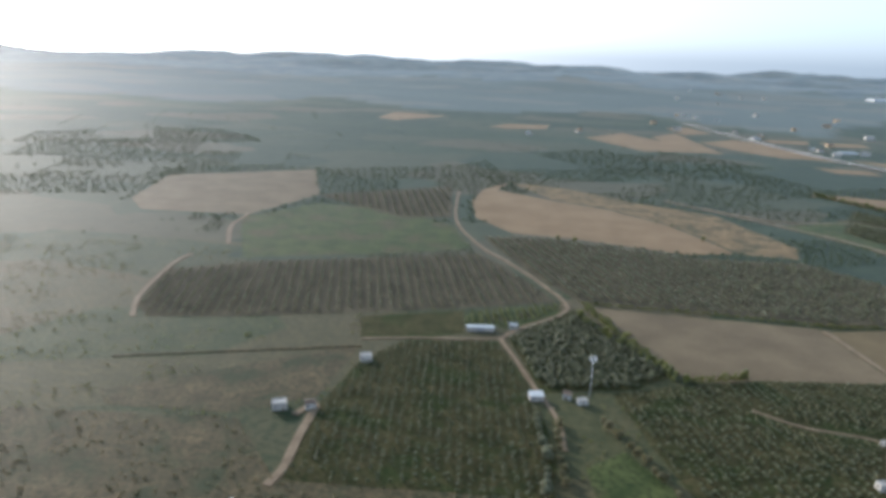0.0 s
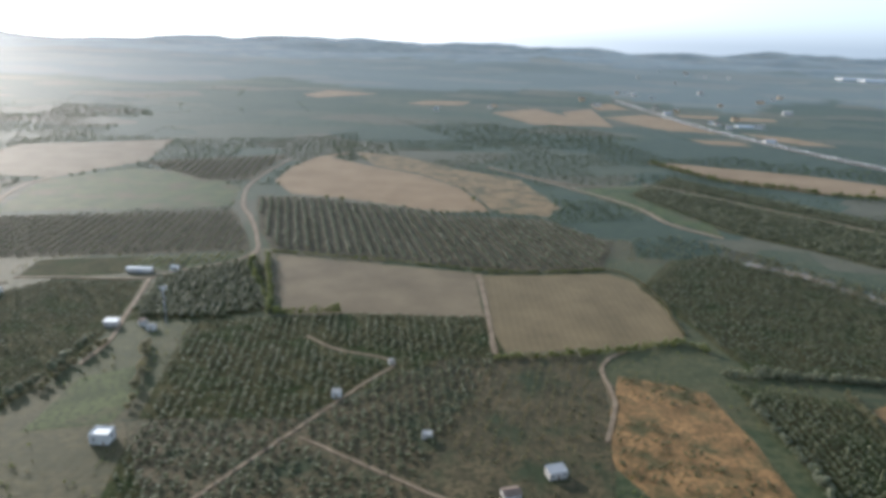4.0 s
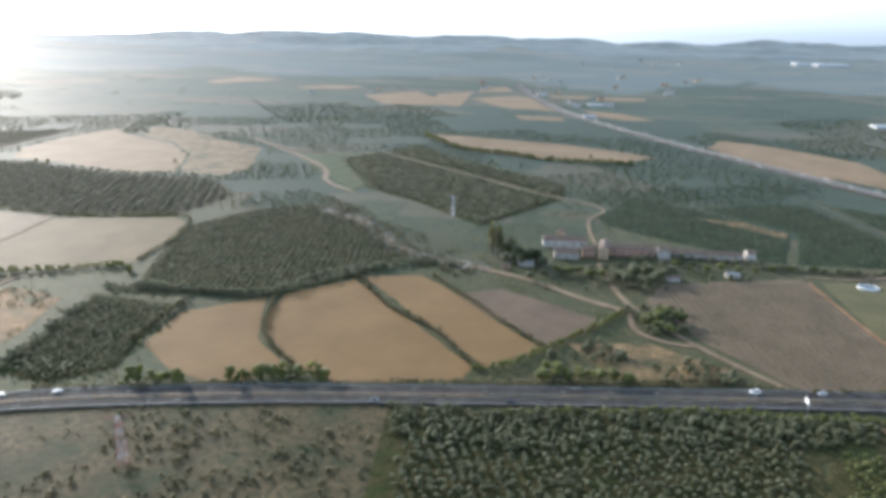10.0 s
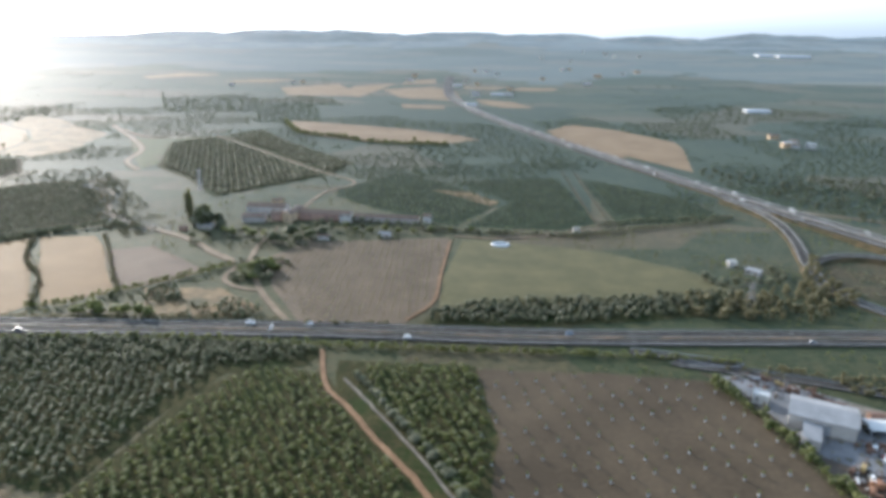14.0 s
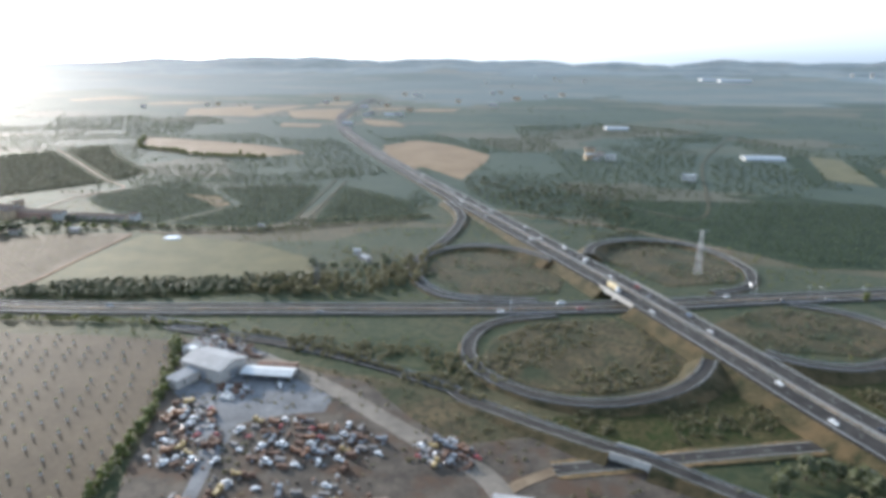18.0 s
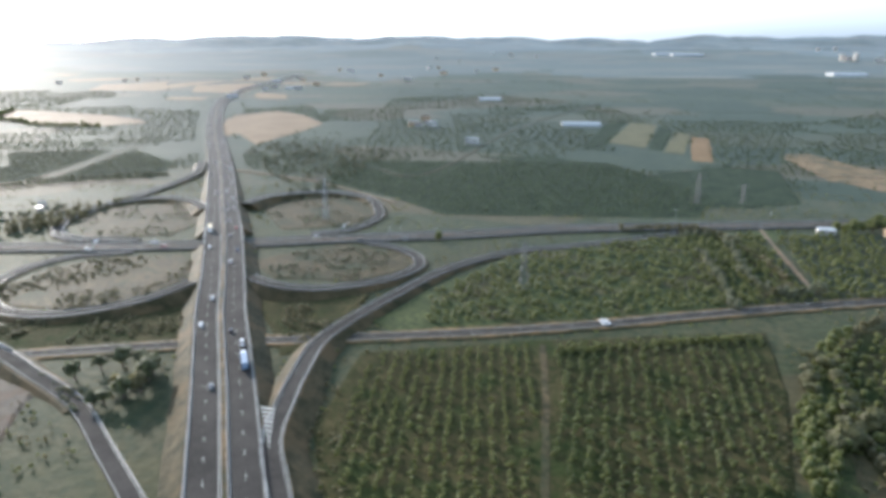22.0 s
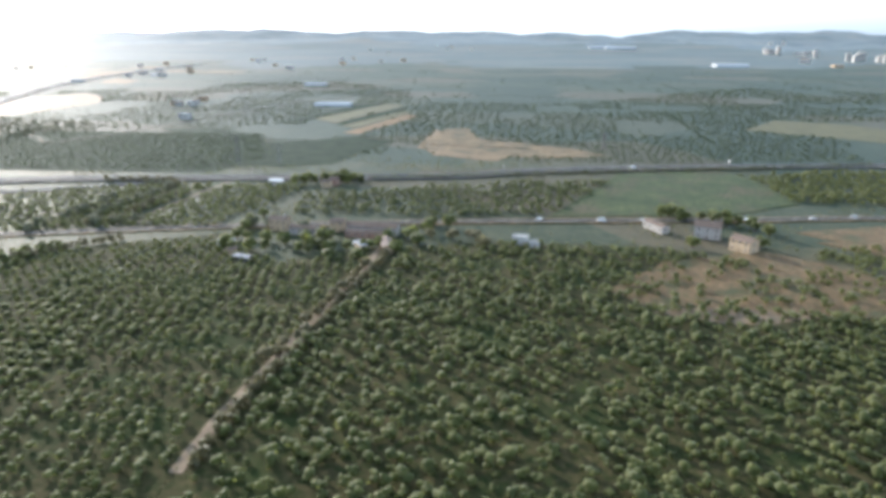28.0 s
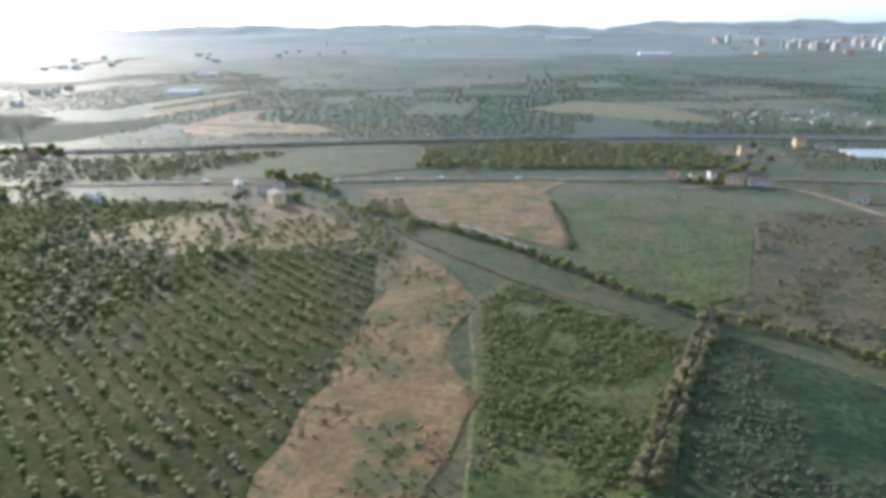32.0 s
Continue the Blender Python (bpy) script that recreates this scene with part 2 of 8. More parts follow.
YARD_SOIL = material("oily_yard_soil", (0.044, 0.0376, 0.0304), (0.1, 0.084, 0.0656), size=6, fine=0.6, third=(0.072, 0.048, 0.032), third_size=9, bump=0.6)
ORANGE_DIRT = material("orange_brown_dirt", (0.13, 0.078, 0.042), (0.22, 0.135, 0.075), size=5, fine=0.5)
GRAVEL_ROAD = material("dusty_yard_road", (0.11, 0.098, 0.08), (0.19, 0.165, 0.135), size=6, fine=0.5)
FOLIAGE = material("citrus_leaves", (0.0646, 0.0913, 0.0238), (0.188, 0.201, 0.0498), size=2, fine=0.3, rough=0.58, sheen=0.5, spread=0.4, leaf=0.68, bump=0.4, spec=0.45)
OLIVE = material("olive_leaves", (0.102, 0.118, 0.0672), (0.216, 0.222, 0.132), size=2, fine=0.3, rough=0.58, sheen=0.5, spread=0.35, leaf=0.68, bump=0.4, spec=0.45)
SHRUB = material("dry_shrub_leaves", (0.091, 0.091, 0.0416), (0.202, 0.179, 0.0806), size=2, fine=0.3, rough=0.58, sheen=0.5, spread=0.4, leaf=0.68, bump=0.4, spec=0.45)
# Bluer than the near leaves: distance haze is put into the colour.
FAR_LEAF = material("haze_tinted_foliage", (0.0591, 0.0867, 0.0495), (0.112, 0.141, 0.0727), size=30, fine=2, rough=0.58, sheen=0.35, spread=0.3, leaf=0.75, bump=0.3, spec=0.45)
DARK_LEAF = material("dark_thicket_leaves", (0.0294, 0.0405, 0.0163), (0.0919, 0.0991, 0.0349), size=2, fine=0.3, rough=0.6, sheen=0.5, spread=0.4, leaf=0.5, bump=0.4, spec=0.4)
GOLD_LEAF = material("yellowing_leaves", (0.0552, 0.0585, 0.018), (0.117, 0.112, 0.0375), size=2, fine=0.3, rough=0.58, spread=0.3, leaf=0.5, bump=0.4, spec=0.45)
BARK = plain("bark", (0.11, 0.085, 0.06), 0.9)
WHITE_LINE = plain("road_paint", (0.4, 0.4, 0.37), 0.8)
STEEL = plain("galvanised_steel", (0.3, 0.31, 0.32), 0.5, 0.5)
DARK_STEEL = plain("weathered_steel", (0.17, 0.165, 0.16), 0.7, 0.2)
RUST = plain("rusty_steel", (0.13, 0.075, 0.048), 0.8, 0.2, 0.4)
PLASTER_W = plain("white_plaster", (0.42, 0.4, 0.36), 0.85)
PLASTER_Y = plain("ochre_plaster", (0.42, 0.31, 0.19), 0.85)
PLASTER_P = plain("pink_plaster", (0.33, 0.21, 0.155), 0.85)
PLASTER_G = plain("grey_plaster", (0.36, 0.33, 0.29), 0.9)
TILE_ROOF = material("terracotta_tiles", (0.105, 0.078, 0.06), (0.195, 0.14, 0.105), size=2, fine=0.25, rows=(0.25, 0, 0.2), sheen=0.1)
SHEET_ROOF = material("grey_roof_sheet", (0.2, 0.2, 0.2), (0.31, 0.31, 0.305), size=5, fine=0.6, rough=0.5, rows=(0.5, 90, 0.15), sheen=0)
PANE = plain("window_glass", (0.03, 0.035, 0.04), 0.12)
DOOR = plain("door_wood", (0.12, 0.075, 0.045), 0.7)
TYRE = plain("tyre_rubber", (0.02, 0.02, 0.02), 0.9)
CAR_GLASS = plain("car_glass", (0.02, 0.024, 0.028), 0.08)
CAR_WHITE = plain("white_car_paint", (0.78, 0.78, 0.76), 0.25)
CAR_GREY = plain("grey_car_paint", (0.2, 0.21, 0.22), 0.3, 0.3)
CAR_DARK = plain("dark_car_paint", (0.03, 0.032, 0.04), 0.25)
CAR_RED = plain("red_car_paint", (0.3, 0.03, 0.025), 0.3)
CAR_BLUE = plain("blue_car_paint", (0.15, 0.21, 0.3), 0.3)
CAR_YELLOW = plain("yellow_machine_paint", (0.34, 0.25, 0.1), 0.5)
CAR_CREAM = plain("cream_lorry_paint", (0.62, 0.5, 0.28), 0.4)
CAR_ORANGE = plain("orange_machine_paint", (0.22, 0.11, 0.055), 0.5)
WATER = plain("pond_water", (0.05, 0.07, 0.075), 0.06)
LINER = plain("white_sheeting", (0.42, 0.43, 0.42), 0.5)
# Blue-green base colours carry the haze over the far hills.
HILLS = material("haze_tinted_hills", (0.0224, 0.036, 0.038), (0.06, 0.072, 0.0669), size=220, fine=30, sheen=0.12, bump=0, third=(0.08, 0.076, 0.0608), third_size=130, tufts=(60, (0.0176, 0.0288, 0.0319), 0.7))


# ---- mesh helpers ----
def mesh_object(name, verts, faces, mat, parent=None, label="", smooth=False):
    me = bpy.data.meshes.new(name)
    me.from_pydata([tuple(v) for v in verts], [], [tuple(f) for f in faces])
    me.materials.append(mat)
    if smooth:
        me.polygons.foreach_set("use_smooth", [True] * len(me.polygons))
    me.update()
    ob = new(name, me)
    if parent:
        ob.parent = parent
    if label:
        ob["label"] = label
    return ob


def part(name, bm, mat, parent, label=""):
    me = bpy.data.meshes.new(name)
    bm.normal_update()
    bm.to_mesh(me)
    bm.free()
    me.materials.append(mat)
    ob = new(name, me)
    ob.parent = parent
    if label:
        ob["label"] = label
    return ob


def box(bm, x0, y0, z0, x1, y1, z1, m=None):
    """A box from corner to corner, added to bm; m: a matrix applied to it."""
    made = bmesh.ops.create_cube(bm, size=1)["verts"]
    for v in made:
        v.co = Vector(((x0 + x1) / 2 + v.co.x * (x1 - x0), (y0 + y1) / 2 + v.co.y * (y1 - y0), (z0 + z1) / 2 + v.co.z * (z1 - z0)))
        if m is not None:
            v.co = m @ v.co
    return made


def beam(bm, a, b, r, sides=4):
    """A bar of radius r from a to b."""
    a, b = Vector(a), Vector(b)
    turn = (b - a).to_track_quat("Z", "Y").to_matrix().to_4x4()
    made = bmesh.ops.create_cone(bm, cap_ends=True, segments=sides, radius1=r, radius2=r, depth=(b - a).length)["verts"]
    m = Matrix.Translation((a + b) / 2) @ turn
    for v in made:
        v.co = m @ v.co


def rise(x, y):
    """How high the far land stands over the plain."""
    far = min(1.0, max(0.0, (y - 1500) / 2300))
    if not far:
        return 0.0
    h = 75 * far ** 1.6 * (0.55 + 0.75 * noise.fractal(Vector((x / 900, y / 900, 3.3)), 1.0, 2.0, 4))
    h += 16 * far * noise.fractal(Vector((x / 260, y / 330, 8.1)), 1.0, 2.0, 3)
    h += 30 * min(1, far * 4) * math.exp(-(((x - 250) / 420) ** 2 + ((y - 3000) / 500) ** 2))
    return max(h, 0.0)


def group_of(name, x, y, z=0.0, turn=0.0):
    ob = new(name)
    ob.empty_display_size = 0.2
    ob.matrix_basis = pose(x, y, z + rise(x, y), 0, 0, turn)
    return ob


def smooth_line(pts, step=4.0, closed=False):
    """A Catmull-Rom curve through pts, sampled about every step metres."""
    p = [Vector((*q, 0.0)) if len(q) == 2 else Vector(q) for q in pts]
    n, out = len(p), []
    for i in range(n if closed else n - 1):
        if closed:
            a, b, c, d = p[i - 1], p[i], p[(i + 1) % n], p[(i + 2) % n]
        else:
            a, b, c, d = p[max(i - 1, 0)], p[i], p[i + 1], p[min(i + 2, n - 1)]
        k = max(1, int((c - b).length / step))
        for j in range(k):
            u = j / k
            out.append(0.5 * (2 * b + (c - a) * u + (2 * a - 5 * b + 4 * c - d) * u * u + (3 * b - a - 3 * c + d) * u ** 3))
    if not closed:
        out.append(p[-1])
    return out


def side_line(line, off, closed=False):
    """The line shifted to its left by off metres, level."""
    out, n = [], len(line)
    for i, p in enumerate(line):
        a, b = (line[i - 1], line[(i + 1) % n]) if closed else (line[max(i - 1, 0)], line[min(i + 1, n - 1)])
        d = Vector((b.x - a.x, b.y - a.y, 0)).normalized()
        out.append(p + Vector((-d.y, d.x, 0)) * off)
    return out


def ribbon(name, pts, width, mat, z=0.2, parent=None, label="", closed=False, step=4.0, skirt=0.4, shift=0.0, ragged=0.0):
    line = smooth_line(pts, step, closed)
    a, b = side_line(line, shift + width / 2, closed), side_line(line, shift - width / 2, closed)
    if ragged:
        for row in (a, b):
            for p in row:
                p += Vector((noise.noise(p * 0.21), noise.noise(p * 0.23 + Vector((7, 7, 7))), 0)) * ragged
    up, down = Vector((0, 0, z)), Vector((0, 0, z - skirt))
    n, verts, faces = len(line), [], []
    for p, q in zip(a, b):
        verts += [p + up, q + up, p + down, q + down]
    for i in range(n if closed else n - 1):
        k, j = 4 * i, 4 * ((i + 1) % n)
        faces += [(k, k + 1, j + 1, j), (k + 2, k, j, j + 2), (k + 1, k + 3, j + 3, j + 1)]
    return mesh_object(name, verts, faces, mat, parent, label)


FIELDS = []
LAYER = {"field": 0.01, "track": 0.27}


def field(name, pts, mat, label, z=0.1, ragged=0.8, smooth=False):
    """A piece of land with a slightly uneven border, a little proud of the ground."""
    LAYER["field"] += 0.003
    z = LAYER["field"]
    if smooth:
        edge = smooth_line(pts, 5, True)
    else:
        edge = []
        for i, p in enumerate(pts):
            q = pts[(i + 1) % len(pts)]
            k = max(1, int(math.dist(p, q) / 7))
            edge += [Vector((p[0] + (q[0] - p[0]) * j / k, p[1] + (q[1] - p[1]) * j / k, 0)) for j in range(k)]
    mid = sum(edge, Vector()) / len(edge)
    bm = bmesh.new()
    for p in edge:
        w = noise.noise_vector(p * 0.13) * ragged
        bm.verts.new((p.x + w.x, p.y + w.y, z))
    top = bm.faces.new(bm.verts)
    bm.normal_update()
    if top.normal.z < 0:
        top.normal_flip()
    skirt = bmesh.ops.extrude_edge_only(bm, edges=bm.edges[:])["geom"]
    for v in skirt:
        if isinstance(v, bmesh.types.BMVert):
            out = Vector((v.co.x - mid.x, v.co.y - mid.y, 0)).normalized() * 1.4
            v.co = (v.co.x + out.x, v.co.y + out.y, -0.1)
    bmesh.ops.triangulate(bm, faces=[top])
    me = bpy.data.meshes.new(name)
    bm.normal_update()
    bm.to_mesh(me)
    bm.free()
    me.materials.append(mat)
    ob = new(name, me)
    FIELDS.append(pts)
    return tagged(ob, label, "field", "", "structure")


def inside(pts, x, y):
    """Which of the points x, y lie in the polygon."""
    px, py = np.array(pts, float).T
    hit = np.zeros(len(x), bool)
    j = len(px) - 1
    for i in range(len(px)):
        cut = ((py[i] > y) != (py[j] > y)) & (x < (px[j] - px[i]) * (y - py[i]) / (py[j] - py[i] + 1e-12) + px[i])
        hit ^= cut
        j = i
    return hit


# ---- trees ----
def ico():
    g = (1 + 5 ** 0.5) / 2
    v = np.array([(-1, g, 0), (1, g, 0), (-1, -g, 0), (1, -g, 0), (0, -1, g), (0, 1, g), (0, -1, -g), (0, 1, -g), (g, 0, -1), (g, 0, 1), (-g, 0, -1), (-g, 0, 1)], float)
    f = np.array([(0, 11, 5), (0, 5, 1), (0, 1, 7), (0, 7, 10), (0, 10, 11), (1, 5, 9), (5, 11, 4), (11, 10, 2), (10, 7, 6), (7, 1, 8),
                  (3, 9, 4), (3, 4, 2), (3, 2, 6), (3, 6, 8), (3, 8, 9), (4, 9, 5), (2, 4, 11), (6, 2, 10), (8, 6, 7), (9, 8, 1)])
    return v / np.linalg.norm(v[0]), f


def crown_shape(seed, clumps, flakes, form="round"):
    """Verts and triangles of a crown of unit height and about unit width, its base at z = 0."""
    rng = np.random.default_rng(seed)
    iv, jf = ico()
    verts, faces, n = [], [], 0
    for k in range(clumps):
        a, u = rng.uniform(0, 2 * np.pi), (k + 0.5) / clumps
        if form == "tall":
            c, r = np.array([0.07 * np.cos(a), 0.07 * np.sin(a), 0.06 + 0.86 * u]), 0.17 * (1.25 - 0.75 * u) * rng.uniform(0.8, 1.15)
        else:
            d = 0.32 * np.sqrt(rng.uniform(0.05, 1)) * np.sqrt(1.05 - (1.7 * u - 0.75) ** 2)
            c, r = np.array([d * np.cos(a), d * np.sin(a), 0.25 + 0.5 * u]), 0.25 * rng.uniform(0.7, 1.15)
        v = iv * r * rng.uniform(0.72, 1.25, (12, 1)) * (1, 1, 0.9) + c
        verts.append(v), faces.append(jf[iv[jf].mean(1)[:, 2] > -0.2] + n)
        n += 12
    body = np.concatenate(verts)
    for k in range(flakes):
        p = body[rng.integers(len(body))]
        out = p - (0, 0, 0.45)
        out = out / (np.linalg.norm(out) + 1e-6)
        s = rng.uniform(0.05, 0.1)
        q = p + out * rng.uniform(-0.02, 0.06) + rng.normal(0, 0.03, 3)
        a, b = rng.normal(0, s, 3), rng.normal(0, s, 3)
        verts.append(np.array([q - a, q + b, q + a])), faces.append(np.array([[n, n + 1, n + 2]]))
        n += 3
    v = np.concatenate(verts)
    v[:, 2] -= v[:, 2].min()
    v /= (1, 1, v[:, 2].max())
    return v, np.concatenate(faces)


def mass(name, shapes, places, mat, label, category, parent=None):
    """ONE object of many alike plants. places: rows of x, y, z, width, height."""
    rng = np.random.default_rng(len(places))
    allv, allf, n = [], [], 0
    which = rng.integers(0, len(shapes), len(places))
    places = np.asarray(places, float)
    for k, (sv, sf) in enumerate(shapes):
        some = places[which == k]
        if not len(some):
            continue
        a = rng.uniform(0, 2 * np.pi, len(some))[:, None]
        x = (sv[None, :, 0] * np.cos(a) - sv[None, :, 1] * np.sin(a)) * some[:, 3:4] + some[:, 0:1]
        y = (sv[None, :, 0] * np.sin(a) + sv[None, :, 1] * np.cos(a)) * some[:, 3:4] + some[:, 1:2]
        z = sv[None, :, 2] * some[:, 4:5] + some[:, 2:3]
        allv.append(np.stack([x, y, z], -1).reshape(-1, 3))
        allf.append((sf[None] + n + (np.arange(len(some)) * len(sv))[:, None, None]).reshape(-1, 3))
        n += len(some) * len(sv)
    v, f = np.concatenate(allv), np.concatenate(allf)
    me = bpy.data.meshes.new(name)
    me.vertices.add(len(v)), me.loops.add(f.size), me.polygons.add(len(f))
    me.vertices.foreach_set("co", v.ravel().astype(np.float32))
    me.loops.foreach_set("vertex_index", f.ravel().astype(np.int32))
    me.polygons.foreach_set("loop_start", np.arange(0, f.size, 3, dtype=np.int32))
    me.update(calc_edges=True)
    me.materials.append(mat)
    ob = new(name, me)
    if parent:
        ob.parent = parent
        ob["kind"] = "stuff"
        return ob
    return tagged(ob, label, category, "", "stuff")


LOW = [crown_shape(s, 4, 8) for s in (1, 2, 3)]
SPECK = [crown_shape(s, 1, 2) for s in (51, 52, 53, 54)]
CHUNK = [(np.array([(a * (0.5 - 0.2 * k), b * 0.42, c) for a in (-1, 1) for b in (-1, 1) for c in (0, 1 - 0.2 * a * k)], float), np.array([(0, 1, 3), (0, 3, 2), (4, 6, 7), (4, 7, 5), (0, 4, 5), (0, 5, 1), (2, 3, 7), (2, 7, 6), (1, 5, 7), (1, 7, 3)])) for k in (0.0, 0.5, 1.0)]
TINY = [crown_shape(s, 2, 3) for s in (11, 12, 13)]
BUSH = [crown_shape(s, 3, 6) for s in (21, 22, 23)]


def rows_in(pts, along, across, degrees, jitter=0.25, keep=1.0, seed=1):
    """Grid places of a planted field: spacing along the rows and between them, turned by degrees."""
    p = np.array(pts, float)
    c, r = p.mean(0), np.ptp(p, axis=0).max()
    rng = np.random.default_rng(seed)
    u, v = np.meshgrid(np.arange(-r, r, along), np.arange(-r, r, across))
    u, v = u.ravel(), v.ravel()
    a = radians(degrees)
    x, y = c[0] + u * math.cos(a) - v * math.sin(a), c[1] + u * math.sin(a) + v * math.cos(a)
    ok = inside(pts, x, y) & (rng.uniform(size=len(x)) < keep)
    x, y = x[ok], y[ok]
    return x + rng.normal(0, jitter, len(x)), y + rng.normal(0, jitter, len(x)), rng


CLEARINGS = []          # (polygon, share of the trees that stands there)


def orchard(name, pts, along, across, degrees, width, height, mat, label, keep=1.0, shapes=LOW, seed=1, jitter=0.25, singles=0, vary=0.22):
    x, y, rng = rows_in(pts, along, across, degrees, jitter, keep, seed)
    for area, share in CLEARINGS:
        keep_it = ~inside(area, x, y) | (rng.uniform(size=len(x)) < share)
        x, y = x[keep_it], y[keep_it]
    low, high = np.min(pts, axis=0) - 12, np.max(pts, axis=0) + 12
    for line in TRACKS:
        for p in smooth_line(line, 1.5):
            if low[0] < p.x < high[0] and low[1] < p.y < high[1]:
                clear = (x - p.x) ** 2 + (y - p.y) ** 2 > max(1.7, 0.0125 * p.y) ** 2
                x, y = x[clear], y[clear]
    n = len(x)
    if not n:
        return None
    s = rng.uniform(1 - vary, 1 + vary, n)
    if singles:
        order = np.argsort(y)
        for i in order[:singles]:
            tree(float(x[i]), float(y[i]), width * float(s[i]), height * float(s[i]), mat, "round green citrus tree in a neat row", group="citrus rows", name="citrus_tree")
        x, y, s, n = x[order[singles:]], y[order[singles:]], s[order[singles:]], n - singles
    return mass(name, shapes, np.stack([x, y, np.full(n, 0.25), width * s, height * s * rng.uniform(0.85, 1.15, n)], -1), mat, label, "orchard")


def bushes(name, pts, count, width, height, mat, label, seed=1, shapes=BUSH, clump=0.0):
    """Wild growth strewn over a polygon; clump: how far it gathers in patches."""
    p = np.array(pts, float)
    rng = np.random.default_rng(seed)
    x, y = rng.uniform(p[:, 0].min(), p[:, 0].max(), count * 6), rng.uniform(p[:, 1].min(), p[:, 1].max(), count * 6)
    ok = inside(pts, x, y)
    if clump:
        ok &= np.array([noise.noise(Vector((a * 0.06, b * 0.06, seed))) > clump - 0.5 for a, b in zip(x, y)])
    x, y = x[ok][:count], y[ok][:count]
    s = rng.uniform(0.5, 1.3, len(x)) ** 1.5
    return mass(name, shapes, np.stack([x, y, np.full(len(x), 0.0), width * s, height * s], -1), mat, label, "bushes")


def hedge(name, pts, width, height, mat, label, gap=0.7, seed=1, shapes=BUSH, wild=0.5):
    line = smooth_line(pts, gap)
    rng = np.random.default_rng(seed)
    rows = []
    for p in line:
        s = rng.uniform(1 - wild, 1 + wild)
        rows.append((p.x + rng.normal(0, width * 0.2), p.y + rng.normal(0, width * 0.2), 0.0, width * s, height * s * rng.uniform(0.8, 1.2)))
    return mass(name, shapes, rows, mat, label, "hedge")


TREES = {}


def tree(x, y, width, height, mat, label, form="round", trunk=0.14, group="", name="tree"):
    """A tapered trunk with limbs and a crown of many small clumps; alike trees share their meshes."""
    key = (form, mat.name)
    if key not in TREES:
        TREES[key] = []
        for s in (31, 32, 33):
            sv, sf = crown_shape(s + len(TREES) * 7, 16 if form == "round" else 18, 70, form)
            crown = bpy.data.meshes.new("crown")
            lift = sv * (1, 1, 1 - trunk * 0.8) + (0, 0, trunk * 0.8)
            crown.from_pydata(lift.tolist(), [], sf.tolist())
            crown.materials.append(mat)
            bm = bmesh.new()
            made = bmesh.ops.create_cone(bm, cap_ends=True, segments=7, radius1=0.055, radius2=0.022, depth=0.75)["verts"]
            for v in made:
                v.co.z += 0.375
            for k in range(4):
                a = 1.6 * k + s
                beam(bm, (0, 0, 0.25 + 0.07 * k), (0.2 * math.cos(a), 0.2 * math.sin(a), 0.55 + 0.06 * k), 0.013)
            stem = bpy.data.meshes.new("trunk")
            bm.to_mesh(stem)
            bm.free()
            stem.materials.append(BARK)
            TREES[key].append((crown, stem))
    crown, stem = random.choice(TREES[key])
    ob = group_of(name, x, y, 0, random.uniform(0, 360))
    for nm, me in (("trunk", stem), ("crown", crown)):
        c = new(nm, me)
        c.parent = ob
        c.scale = (width, width, height)
    return tagged(ob, label, "tree", group)


def tree_row(pts, gap, width, height, mat, label, form="round", group="", wild=0.25):
    line = smooth_line(pts, gap)
    for p in line:
        s = random.uniform(1 - wild, 1 + wild)
        tree(p.x + random.gauss(0, gap * 0.1), p.y + random.gauss(0, gap * 0.1), width * s, height * s, mat, label, form, group=group)


# ---- the land ----
def land():
    """One sheet to the horizon, level near by, rising to low hills far off."""
    xs = np.concatenate([np.arange(-4600, -900, 130), np.arange(-900, 2500, 30), np.arange(2500, 5400, 130)])
    ys = np.concatenate([np.arange(-1200, 240, 60), np.arange(240, 800, 30), np.arange(800, 2200, 70), np.arange(2200, 4900, 110)])
    verts, faces = [], []
    for y in ys:
        for x in xs:
            verts.append((x, y, rise(x, y)))
    n = len(xs)
    for j in range(len(ys) - 1):
        for i in range(n - 1):
            faces.append((j * n + i, j * n + i + 1, (j + 1) * n + i + 1, (j + 1) * n + i))
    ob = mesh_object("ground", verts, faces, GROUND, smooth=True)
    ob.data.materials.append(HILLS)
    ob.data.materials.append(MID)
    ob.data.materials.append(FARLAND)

    # Farther cells take bluer materials, with haze put into their colour.
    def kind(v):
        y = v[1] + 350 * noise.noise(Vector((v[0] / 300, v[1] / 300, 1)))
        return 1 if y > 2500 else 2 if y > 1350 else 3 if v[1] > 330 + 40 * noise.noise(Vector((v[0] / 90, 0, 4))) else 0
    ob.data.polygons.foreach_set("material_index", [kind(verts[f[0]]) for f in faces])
    return tagged(ob, "flat dry farmland rising to low haze-tinted hills", "ground", "", "structure")


ground = land()

# fields seen first
field("wheat_field", [(-25.7, 456.5), (-32.3, 511.1), (-27.2, 558.6), (-5.6, 598.6), (-15.4, 560.2), (30.8, 528.2), (69.4, 507.5), (104, 469.8), (120.8, 433.7), (132, 404.4), (101.3, 395.8), (65.5, 407.3), (36.4, 416.4), (-0.8, 420.8)], WHEAT, "pale ripe wheat field with a curved upper edge", 0.14, 0.5)
field("grass_slope", [(-5.6, 598.6), (42.6, 584.1), (95.3, 538.4), (145.4, 511.5), (174.5, 427.3), (166.2, 401.1), (133.7, 404.9), (121.1, 438.4), (104.1, 473.5), (69.2, 511.8), (30.4, 532.8)], SCRUB, "dry grassy slope above the wheat field", 0.1)
